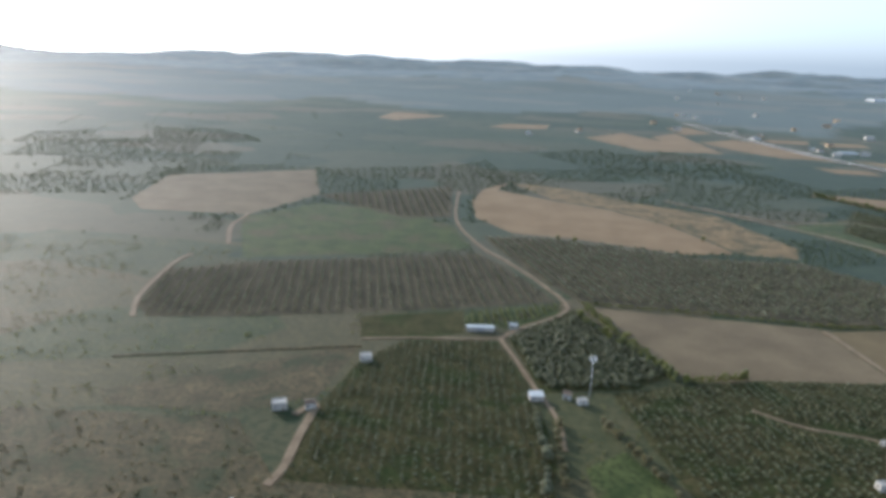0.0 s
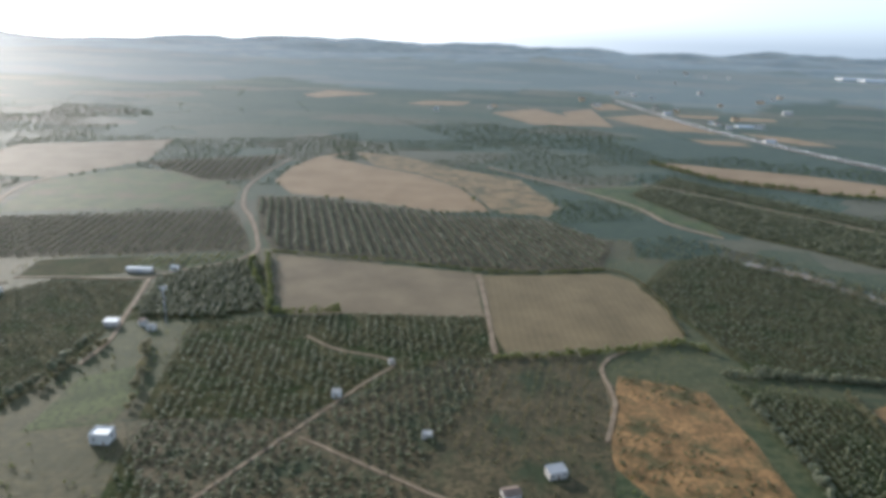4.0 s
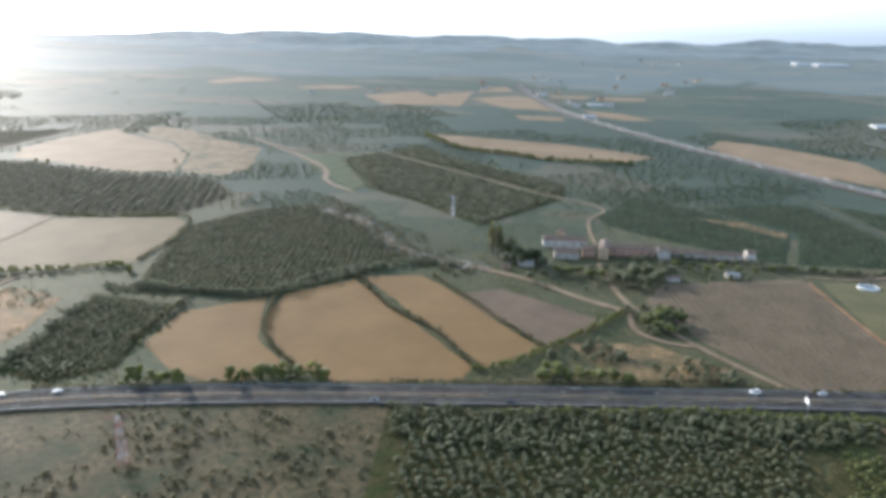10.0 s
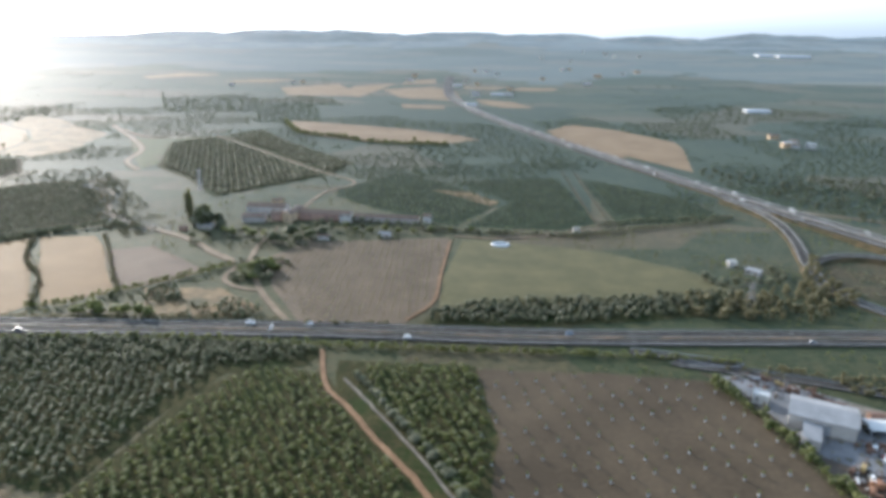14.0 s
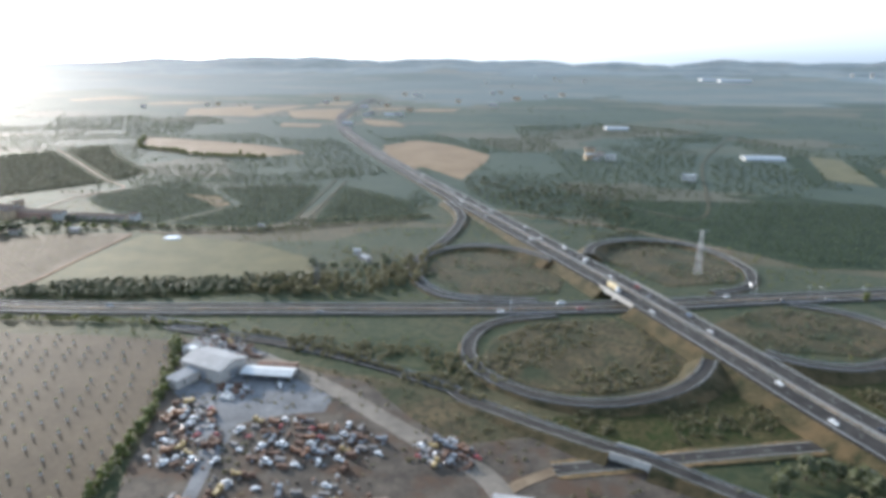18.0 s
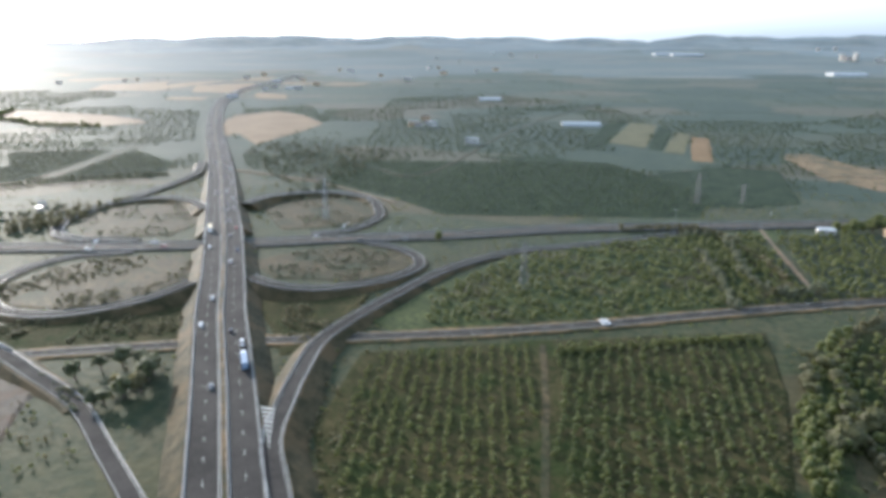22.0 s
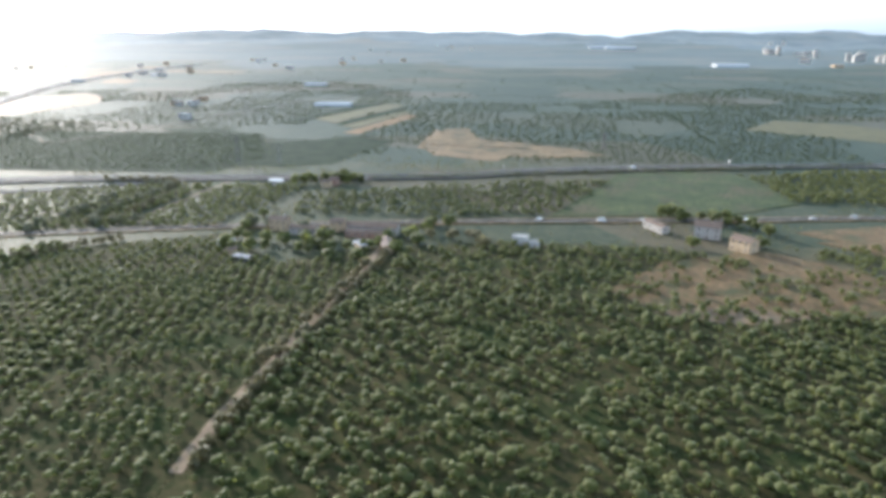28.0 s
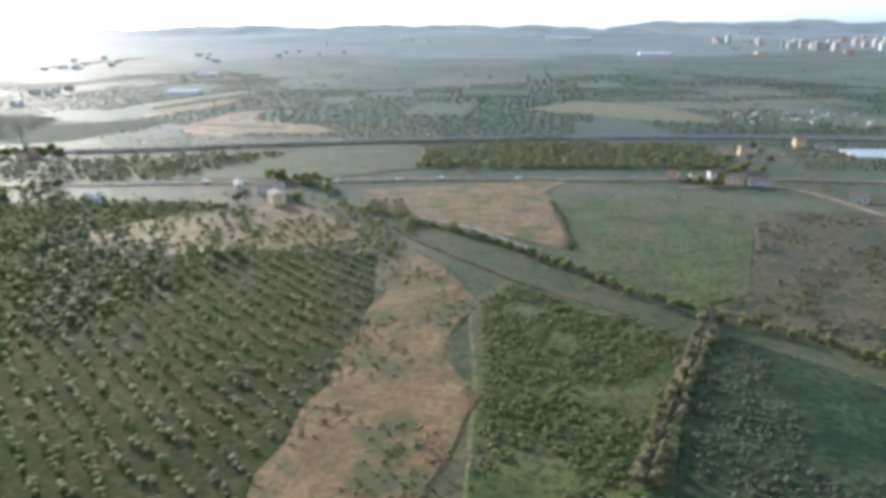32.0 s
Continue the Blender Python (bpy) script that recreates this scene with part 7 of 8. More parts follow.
house(983.1, 190.4, -55, 6.0, 2.2, 1.6, PLASTER_Y, SHEET_ROOF, "narrow outbuilding with a pale edge", "lean", bays=2, name="outbuilding", category="shed")
house(941.2, 184.9, 5, 5.0, 2.6, 1.8, PLASTER_W, SHEET_ROOF, "low white outbuilding beside farmland", "lean", bays=2, name="outbuilding", category="shed")
house(947.1, 177.1, 60, 3.0, 2.2, 1.8, PLASTER_Y, TILE_ROOF, "small ochre outbuilding beside farmland", bays=1, name="outbuilding", category="shed")
shed(953.3, 172.1, -10, 5.0, 2.2, 1.6, PLASTER_G, SHEET_ROOF, "small open shed with a pale roof", posts=True)
house(944.2, 275.2, 0, 3.6, 3.2, 3.0, PLASTER_P, TILE_ROOF, "pinkish house beside the motorway", storeys=2, bays=2)
house(919.6, 270.1, 0, 6.0, 3.0, 2.0, PLASTER_W, LINER, "white shed beside the motorway", "lean", bays=2, name="farm_shed", category="shed")
house(942.3, 270.5, 10, 4.0, 3.0, 2.8, PLASTER_Y, TILE_ROOF, "ochre house beside the motorway", storeys=2, bays=2)
house(1030.6, 204.9, 0, 5.0, 3.6, 2.4, PLASTER_W, CONCRETE, "ruined pale stone house among trees", "flat", bays=2)
house(1035.2, 202.2, 10, 3.0, 2.4, 1.8, PLASTER_W, CONCRETE, "pale ruined annex beside farmland", "flat", bays=1, name="annex", category="shed")
house(1074, 229.3, -58, 10.0, 3.0, 2.4, PLASTER_G, TILE_ROOF, "narrow terracotta farm wing beside the road", bays=4)
house(1089.5, 224.4, -10, 8.0, 6.0, 4.0, PLASTER_G, TILE_ROOF, "grey stone farmhouse with a tiled roof", storeys=2, bays=3, chimney=True)
house(1097.9, 210.8, -50, 7.0, 4.6, 3.8, PLASTER_Y, TILE_ROOF, "farmhouse with a sunlit orange end wall", storeys=2, bays=3)
house(981.4, 202.5, 2, 14.0, 3.4, 1.8, PLASTER_P, TILE_ROOF, "long pinkish farm wing", bays=6)
for k, (x, y, w, h, wall, lab) in enumerate([
    (1234.3, 272.8, 4.0, 2.6, PLASTER_Y, "ochre roadside house beside farmland"), (1242.1, 272, 3.4, 2.4, PLASTER_W, "white roadside house beside farmland"),
    (1249.7, 275.2, 4.2, 2.8, PLASTER_W, "white roadside house beside farmland"), (1255.4, 266.2, 6.0, 3.4, PLASTER_Y, "two-storey ochre roadside house"),
    (1260, 325.3, 5.0, 3.0, PLASTER_Y, "ochre farmhouse beside the motorway"), (1271.2, 331.3, 4.0, 4.2, PLASTER_Y, "tall ochre house beside the motorway"),
    (1301.1, 355.6, 5.0, 4.4, PLASTER_Y, "sunlit tall ochre building"), (1264.6, 265.8, 8.0, 2.4, PLASTER_G, "low grey roadside workshop"),
    (1291.4, 246, 5.0, 2.0, PLASTER_G, "low grey roadside store"), (1312.2, 352.5, 9.0, 1.8, PLASTER_W, "long low pale building")]):
    house(x, y, (-25, 5, 15, -8)[k % 4], w, 3.4, h, wall, TILE_ROOF, lab, storeys=2 if h > 2.5 else 1, bays=max(2, int(w / 1.6)))


for n, (x, y) in enumerate([(1286.4, 458.8), (1295.2, 474), (1299.4, 466), (1307.1, 478.4), (1308.6, 459), (1317.3, 471.1), (1317.7, 452.2), (1324.9, 474.9), (1325.7, 458.5), (1325.9, 450.7), (1329.5, 448.6), (1332.9, 444.1), (1339, 460.2), (1344, 466.2), (1287.6, 438.1), (1295.3, 429.4), (1349.1, 501.7), (1355.1, 487.3), (1368.7, 486.1), (1362.2, 440.7)]):
    house(x, y, 37 * n % 60 - 30, 2.4 + n % 3 * 0.7, 2.2, 1.4 + n % 2 * 0.6, (PLASTER_W, PLASTER_G, PLASTER_W)[n % 3], (LINER, CONCRETE, TILE_ROOF)[n % 3], "small pale building beside the motorway", ("flat", "gable")[n % 2], storeys=1, bays=1)
for n, (x, y) in enumerate([(516.1, 1909.9), (639, 2133.2), (515, 1604.5), (349.4, 1442.3), (348.3, 1167.6), (373.7, 1122.1), (395.9, 954.1), (400.4, 913.4), (91.6, 1081.3), (12.8, 990.1), (623.6, 1462.5)] + [(692.5, 563.1), (701.3, 579.5), (708.6, 560.7), (693.2, 607.3), (755.1, 472.7)] + [(87.2, 1052.3), (319.8, 1476.2), (619.2, 2285.5), (432.3, 2012.3)]):
    house(x, y, 37 * n % 60 - 30, 6 + n % 4, 5, 3 + n % 2, (PLASTER_W, PLASTER_W, PLASTER_Y)[n % 3], (TILE_ROOF, LINER)[n % 2], "distant pale country house", ("gable", "flat")[n % 2], storeys=1, bays=2, openings=y < 700)

for n, (x, y) in enumerate([(390.8, 966.9), (435.5, 1021.4), (441.9, 930.2), (412.2, 792.1), (619.1, 2321.1), (501.8, 1558.7), (339.1, 1499.7), (570.6, 1365.6), (711.2, 2155.8), (551.9, 2402.9), (656.2, 1527.9), (548.5, 1152.7), (376.8, 1385.9), (236.1, 1269), (254.1, 1158), (350.4, 1069.4), (472.4, 1258.1)]):
    house(x, y, 41 * n % 70 - 35, 7 + n % 4 * 2, 6, 3 + n % 3, (PLASTER_W, PLASTER_Y, PLASTER_W)[n % 3], (LINER, TILE_ROOF, CONCRETE)[n % 3], "distant pale village house beside farmland", ("flat", "gable")[n % 2], openings=False)


def tower_block(x, y, turn, w, d, floors, label):
    """A far apartment block: body, roof and rows of windows."""
    ob = group_of("apartment_block", x, y, 0, turn)
    h = floors * 2.4
    bm = bmesh.new()
    box(bm, -w / 2, -d / 2, -12, w / 2, d / 2, h)
    part("wall", bm, PLASTER_W, ob)
    bm = bmesh.new()
    box(bm, -w / 2 - 0.4, -d / 2 - 0.4, h, w / 2 + 0.4, d / 2 + 0.4, h + 0.8)
    box(bm, -2, -2, h + 0.8, 2, 2, h + 3)
    part("roof", bm, CONCRETE, ob)
    for k in range(floors):
        bm = bmesh.new()
        for i in range(int(w / 4)):
            px = (i + 0.5) * w / int(w / 4) - w / 2
            box(bm, px - 0.9, -d / 2 - 0.06, k * 2.4 + 0.7, px + 0.9, -d / 2 + 0.02, k * 2.4 + 1.9)
        part("window_band", bm, PANE, ob)
    return tagged(ob, label, "apartment block", "city blocks")


BLOCKS = [(1624.9, 1710.7), (1627.5, 1674.3), (1646.6, 1708.5), (1678.9, 1782), (1672, 1670.1), (1673.5, 1635.7), (1685.3, 1634.6), (1695, 1633.8), (1697, 1600.9), (1610.3, 1969.6), (1618.9, 1920.1), (1540.1, 2086.2), (1571.7, 2080.9), (1815.4, 1848.3), (1809.7, 1766.9), (1843.2, 1802.8), (1793.6, 1625.2)] + [(1800.8, 3126.1), (1801.9, 2934.6)]
for n, (x, y) in enumerate(BLOCKS):
    tower_block(x, y, 9 * n % 40 - 10, 10 + n % 3, 9, (7, 6, 8, 7, 5)[n % 5], "distant pale apartment block on the city's edge")
for n in range(46):
    x, y = 1500 + 38 * n + random.uniform(-40, 40), 1750 + random.uniform(-350, 600)
    house(x, y, random.uniform(-40, 40), random.uniform(12, 26), 12, random.uniform(4, 11), (PLASTER_W, PLASTER_Y, PLASTER_G)[n % 3], (TILE_ROOF, CONCRETE)[n % 2], "distant city house in haze", ("gable", "flat")[n % 2], storeys=1, bays=1, openings=False)

# ---- masts, pylons and poles ----
def lattice(x, y, h, base, top, label, arms=0, mats=(DARK_STEEL,), name="pylon"):
    """Four tapering legs with cross bracing, in painted bands; arms: pairs of cross arms at the head."""
    ob = group_of(name, x, y, 0, 18)
    bands = len(mats) if len(mats) > 1 else 1
    steps = 8

    def leg(k, u):
        r = (base + (top - base) * u) / 2
        return Vector((r * (1, 1, -1, -1)[k], r * (1, -1, -1, 1)[k], h * u))

    for k in range(4):
        bm = bmesh.new()
        beam(bm, leg(k, 0) - Vector((0, 0, 0.2)), leg(k, 1), 0.06)
        part("leg", bm, mats[0], ob)
    for s in range(steps):
        bm = bmesh.new()
        for k in range(4):
            j = (k + 1) % 4
            beam(bm, leg(k, s / steps), leg(j, (s + 1) / steps), 0.034, 3)
            beam(bm, leg(j, s / steps), leg(k, (s + 1) / steps), 0.034, 3)
            beam(bm, leg(k, (s + 1) / steps), leg(j, (s + 1) / steps), 0.034, 3)
        part("bracing", bm, mats[s % len(mats)], ob)["kind"] = "stuff"
    for a in range(arms):
        z, reach = h * (0.98 - 0.13 * a), base * (0.75 + 0.12 * a) + 1.2
        for s in (-1, 1):
            bm = bmesh.new()
            beam(bm, (0, 0, z), (s * reach, 0, z + 0.25), 0.05)
            beam(bm, (0, 0, z + 0.9), (s * reach, 0, z + 0.3), 0.035)
            beam(bm, (s * reach, 0, z + 0.3), (s * reach, 0, z - 0.7), 0.035)
            part("cross_arm", bm, mats[0], ob)
    return tagged(ob, label, "pylon")


RED_PAINT = plain("red_mast_paint", (0.36, 0.15, 0.11), 0.6)
WHITE_PAINT = plain("white_mast_paint", (0.7, 0.7, 0.68), 0.6)


def phone_mast(x, y, h, label):
    ob = group_of("phone_mast", x, y, 0)
    bm = bmesh.new()
    beam(bm, (0, 0, -0.2), (0, 0, h), 0.16, 8)
    part("pole", bm, STEEL, ob)
    for z in (h * 0.55, h * 0.75, h * 0.88):
        bm = bmesh.new()
        beam(bm, (0, 0, z), (0, 0, z + h * 0.06), 0.19, 8)
        part("band", bm, WHITE_PAINT, ob)
    bm = bmesh.new()
    for k in range(12):
        a = k * math.pi / 6
        beam(bm, (1.0 * math.cos(a), 1.0 * math.sin(a), h), (1.0 * math.cos(a + 0.53), 1.0 * math.sin(a + 0.53), h), 0.05)
        if k % 3 == 0:
            beam(bm, (0, 0, h - 0.6), (1.0 * math.cos(a), 1.0 * math.sin(a), h), 0.05)
    part("platform", bm, STEEL, ob)
    for k in range(6):
        a = k * math.pi / 3
        bm = bmesh.new()
        box(bm, -0.14, -0.08, -0.7, 0.14, 0.08, 0.7, Matrix.Translation((1.05 * math.cos(a), 1.05 * math.sin(a), h + 0.4)) @ Matrix.Rotation(a + math.pi / 2, 4, "Z"))
        part("antenna", bm, WHITE_PAINT, ob)
    return tagged(ob, label, "phone mast")


phone_mast(28.9, 208.6, 13.5, "tall slim phone mast with pale antennas")
lattice(291.2, 111.2, 12, 2.2, 0.9, "red and white lattice mast beside the motorway", 1, (RED_PAINT, WHITE_PAINT), "lattice_mast")
lattice(328.8, 334.1, 11, 1.8, 0.8, "pale steel lattice mast in a grove", 1, (STEEL, WHITE_PAINT), "lattice_mast")
# White bracing bands here stand in for sunlight on bare steel.
lattice(725, 256.2, 17.5, 2.2, 0.8, "steel lattice mast with sunlight painted white inside a loop ramp", 1, (STEEL, WHITE_PAINT), "lattice_mast")
lattice(810.6, 190.8, 14.6, 2.7, 0.7, "steel lattice power pylon in a grove", 2)
lattice(588.4, 218, 8.0, 2.4, 0.9, "steel lattice power pylon beside the motorway", 2)
lattice(879.7, 313.3, 14.0, 2.2, 0.7, "steel lattice power pylon beyond the motorway", 2)
lattice(899.9, 317.3, 9.0, 1.6, 0.6, "steel lattice power pylon beyond the motorway", 2)
lattice(1061.1, 389.2, 10.0, 2.4, 0.9, "steel lattice power pylon in far fields", 2)


def pole(x, y, h, label, z=0.0, arm=0.0, turn=0.0, name="utility_pole", mat=None):
    ob = group_of(name, x, y, z, turn)
    bm = bmesh.new()
    made = bmesh.ops.create_cone(bm, cap_ends=True, segments=6, radius1=0.1, radius2=0.06, depth=h + 0.3)["verts"]
    for v in made:
        v.co.z += h / 2 - 0.15
    part("shaft", bm, mat or BARK, ob)
    bm = bmesh.new()
    if arm:
        beam(bm, (0, 0, h), (arm, 0, h + 0.1), 0.05)
        part("arm", bm, STEEL, ob)
        bm = bmesh.new()
        box(bm, arm - 0.05, -0.12, h + 0.02, arm + 0.5, 0.12, h + 0.16)
        part("lamp_head", bm, WHITE_PAINT, ob)
    else:
        beam(bm, (-0.6, 0, h - 0.25), (0.6, 0, h - 0.25), 0.05)
        part("crossbar", bm, mat or BARK, ob)
    return tagged(ob, label, "pole")


for x, y in [(821.7, 147.1), (787.9, 166)] + [(60.8, 201.2), (76.2, 189.7)] + [(653.4, 124.1)] + [(932, 216.8)] + [(1328.9, 592.8), (1119.9, 350.3)]:
    pole(x, y, 5.2, "weathered wooden utility pole with crossbar")
for x, y in [(740.6, 237.3), (757.5, 234.8)] + [(739.6, 229.4), (761.6, 235.1), (774.9, 236.3)] + [(865.9, 280.3), (902.7, 281.3)] + [(1064.1, 331.9), (1019.9, 327.1)]:
    pole(x, y, 4.2, "grey lamp post beside the motorway", 0.4, 0.9, 90, "lamp_post", STEEL)


def gantry(x, y, turn, label):
    """A motorway sign on a cantilever post, seen from behind."""
    ob = group_of("sign_gantry", x, y, 0.4, turn)
    bm = bmesh.new()
    beam(bm, (0, 0, -0.4), (0, 0, 3.6), 0.12, 8)
    part("post", bm, STEEL, ob)
    bm = bmesh.new()
    beam(bm, (0, 0, 3.4), (0, 3.0, 3.5), 0.09)
    part("arm", bm, STEEL, ob)
    for q in (1.0, 2.3):
        bm = bmesh.new()
        box(bm, -0.05, q - 0.55, 2.7, 0.05, q + 0.55, 3.9)
        part("sign_panel", bm, WHITE_PAINT, ob, "pale back of a sign panel")
    return tagged(ob, label, "sign gantry")


gantry(446.6, 162.4, 0, "cantilever sign gantry over the motorway")
gantry(659.1, 201.3, 0, "cantilever sign gantry near the interchange")
gantry(739.1, 235.7, 0, "cantilever sign gantry beyond the bridge")
gantry(1119.6, 347.6, 0, "cantilever sign gantry far along the motorway")
gantry(1013.7, 309.7, 0, "cantilever sign gantry far along the motorway")

# ---- vehicles ----
def rounded(bm, verts, amount=0.06):
    edges = {e for v in verts for e in v.link_edges}
    bmesh.ops.bevel(bm, geom=list(edges), offset=amount, segments=2, affect="EDGES")


def wheels(ob, spots, r, w, rims=True):
    for x, y in spots:
        bm = bmesh.new()
        beam(bm, (x, y - w / 2, r), (x, y + w / 2, r), r, 10)
        tyre = part("wheel", bm, TYRE, ob)
        if not rims:
            continue
        bm = bmesh.new()
        beam(bm, (x, y - w / 2 - 0.01, r), (x, y + w / 2 + 0.01, r), r * 0.55, 8)
        part("rim", bm, STEEL, tyre)


def car(paint, label, length=2.3, tall=0.76, rims=True):
    ob = new("car")
    w = 0.92
    bm = bmesh.new()
    v = box(bm, -length / 2, -w / 2, 0.14, length / 2, w / 2, tall * 0.6)
    rounded(bm, v, 0.07)
    part("body", bm, paint, ob)
    bm = bmesh.new()
    v = box(bm, -length * 0.36, -w * 0.44, tall * 0.58, length * 0.22, w * 0.44, tall)
    for q in v:
        if q.co.z > tall * 0.8:
            q.co.x *= 0.78
            q.co.y *= 0.86
    rounded(bm, v, 0.04)
    part("cabin", bm, CAR_GLASS, ob, "dark window glass")
    bm = bmesh.new()
    v = box(bm, -length * 0.27, -w * 0.37, tall * 0.97, length * 0.16, w * 0.37, tall + 0.03)
    part("roof", bm, paint, ob)
    for s in (-1, 1):
        bm = bmesh.new()
        box(bm, length / 2 - 0.03, s * w * 0.33 - 0.1, tall * 0.38, length / 2 + 0.015, s * w * 0.33 + 0.1, tall * 0.5)
        part("headlight", bm, LINER, ob)
        bm = bmesh.new()
        box(bm, -length / 2 - 0.015, s * w * 0.36 - 0.08, tall * 0.38, -length / 2 + 0.03, s * w * 0.36 + 0.08, tall * 0.5)
        part("tail_light", bm, CAR_RED, ob)
    wheels(ob, [(a * length * 0.3, b * w * 0.44) for a in (-1, 1) for b in (-1, 1)], 0.165, 0.12, rims)
    return tagged(ob, label, "car", "cars on the roads")


def lorry(cab, load, label, length=7.2):
    ob = new("lorry")
    bm = bmesh.new()
    v = box(bm, length / 2 - 1.1, -0.64, 0.3, length / 2, 0.64, 1.75)
    rounded(bm, v, 0.1)
    c = part("cab", bm, cab, ob)
    bm = bmesh.new()
    box(bm, length / 2 - 0.02, -0.55, 1.05, length / 2 + 0.02, 0.55, 1.5)
    part("windscreen", bm, CAR_GLASS, c)
    bm = bmesh.new()
    v = box(bm, -length / 2, -0.66, 0.6, length / 2 - 1.25, 0.66, 1.95)
    rounded(bm, v, 0.05)
    part("trailer", bm, load, ob)
    bm = bmesh.new()
    box(bm, -length / 2 + 0.1, -0.45, 0.4, length / 2 - 0.9, 0.45, 0.6)
    part("chassis", bm, CAR_DARK, ob)
    wheels(ob, [(a * length, b * 0.56) for a in (-0.42, -0.34, -0.26, 0.26, 0.42) for b in (-1, 1)], 0.26, 0.2)
    return tagged(ob, label, "lorry", "lorries on the roads")


WHITE_CAR, GREY_CAR, DARK_CAR = car(CAR_WHITE, "white car with dark windows on a road"), car(CAR_GREY, "grey car with dark windows on a road"), car(CAR_DARK, "black car with dark windows on a road")
RED_CAR, BLUE_CAR = car(CAR_RED, "red car with dark windows on a road"), car(CAR_BLUE, "blue car with dark windows on a road")
VAN = car(CAR_WHITE, "tall white van on a road", 2.9, 1.15)
FLEET = [WHITE_CAR, WHITE_CAR, GREY_CAR, WHITE_CAR, DARK_CAR, VAN, WHITE_CAR, BLUE_CAR, GREY_CAR, RED_CAR]
# Mostly white and tall: the paint stands in for sun glints on far cars.
FAR_FLEET = [car(CAR_WHITE, "white car far along the highway", rims=False), car(CAR_WHITE, "tall white van far along the highway", 2.9, 1.15, False), car(CAR_GREY, "grey car far along the highway", rims=False)]
USED = set()


def put(model, m):
    """Stands the model itself at m the first time, a copy of it after that."""
    if model.name in USED:
        return copy_thing(model, m)
    USED.add(model.name)
    model.matrix_basis = m
    return model


def on_road(model, line, at, off, z, back=False):
    """Stands a vehicle on a road, at a share of its length."""
    i = min(int(at * (len(line) - 1)), len(line) - 2)
    a, b = line[i], line[i + 1]
    d = (b - a).normalized()
    turn = math.degrees(math.atan2(d.y, d.x)) + (180 if back else 0)
    lean = math.degrees(math.asin(max(-1, min(1, d.z)))) * (1 if back else -1)
    return put(model, pose(a.x - d.y * off, a.y + d.x * off, a.z + z, 0, lean, turn))


HIGH_LINE = smooth_line(HIGHWAY, 2.0)


def along(line, x, y):
    """The share of the line's length nearest to a place."""
    k = min(range(len(line)), key=lambda i: (line[i].x - x) ** 2 + (line[i].y - y) ** 2)
    return k / (len(line) - 1)


n = 0
for x, y, _ in [(726.6, 157.8, 3.2), (736.6, 144, 3.2), (751.7, 112.2, 3.2), (704.6, 203.3, 3.2)]:
    on_road(FLEET[n % 3], HIGH_LINE, along(HIGH_LINE, x, y), 2.3 + 2.3 * (n % 2), 0.32, True)
    n += 1
for x, y, _ in [(744.7, 140.7, 3.2), (748, 132, 3.2), (718.9, 190.1, 3.2), (712.3, 200.9, 3.2), (704.4, 217.2, 3.2), (699.6, 227.7, 3.2), (694.1, 237.6, 3.2), (682.3, 257.6, 3.2), (678.1, 264.9, 3.2)]:
    on_road(FLEET[n % 10], HIGH_LINE, along(HIGH_LINE, x, y), -2.3 - 2.3 * (n % 2), 0.32)
    n += 1
on_road(lorry(CAR_WHITE, CAR_BLUE, "white lorry with a blue trailer on the highway"), HIGH_LINE, along(HIGH_LINE, 758.5, 125.5), -4.7, 0.32)
on_road(lorry(CAR_WHITE, CAR_CREAM, "lorry with a white cab and cream trailer on the highway", 6.4), HIGH_LINE, along(HIGH_LINE, 694.4, 223.9), 4.6, 0.32, True)
top = along(HIGH_LINE, 682.1, 252.7)
for k in range(54):
    on_road(FAR_FLEET[(0, 1, 0, 0, 2, 1)[k % 6]], HIGH_LINE, top + (0.97 - top) * (k + random.uniform(-0.3, 0.3)) / 54, -2.3 - 2.3 * (k % 2), 0.32)
for k in range(18):
    on_road(FAR_FLEET[(0, 2, 1)[k % 3]], HIGH_LINE, top + (0.95 - top) * (k + 0.5 + random.uniform(-0.3, 0.3)) / 18, 2.3 + 2.3 * (k % 2), 0.32, True)
MOTOR_LINE = smooth_line(MOTORWAY, 2.0)
for k, (x, y, off, back) in enumerate([(256.7, 131.9, 3.3, True), (244.5, 125.9, 3.3, True), (337.4, 148.2, -3.3, False), (456.6, 174.4, 3.3, True), (370.7, 155.4, -3.3, False), (436.1, 170.9, 3.3, True), (486.4, 172.9, -3.3, False), (530.4, 183.1, 1.8, True),
                                       (599.9, 188.8, -3.3, False), (680.2, 212.1, -1.8, False), (673.7, 221.5, 3.3, True), (655.7, 205, -3.3, False), (762.4, 238.6, -3.3, False), (727.3, 238.3, 3.3, True), (748.1, 228.9, -3.3, False), (1075.1, 338.4, 1.8, True)]):
    on_road(VAN if k == 10 else FLEET[k % 10], MOTOR_LINE, along(MOTOR_LINE, x, y), off, 0.52, back)
COUNTRY_LINE = smooth_line(COUNTRY, 2.0)
for k, (x, y) in enumerate([(1035.6, 233.2), (1071.1, 239.7), (1103.9, 256.6), (1129.3, 255.4)] + [(1144.3, 264.9), (1175.7, 265.6), (1216.3, 286.5), (1105.2, 252.2)] + [(834.3, 164.1)] + [(835.4, 164)] + [(1163, 269.9), (1055.5, 237.1)]):
    on_road(VAN if k == 11 else FLEET[k % 4], COUNTRY_LINE, along(COUNTRY_LINE, x, y), 0.9 * (-1) ** k, 0.47, k % 2 == 1)

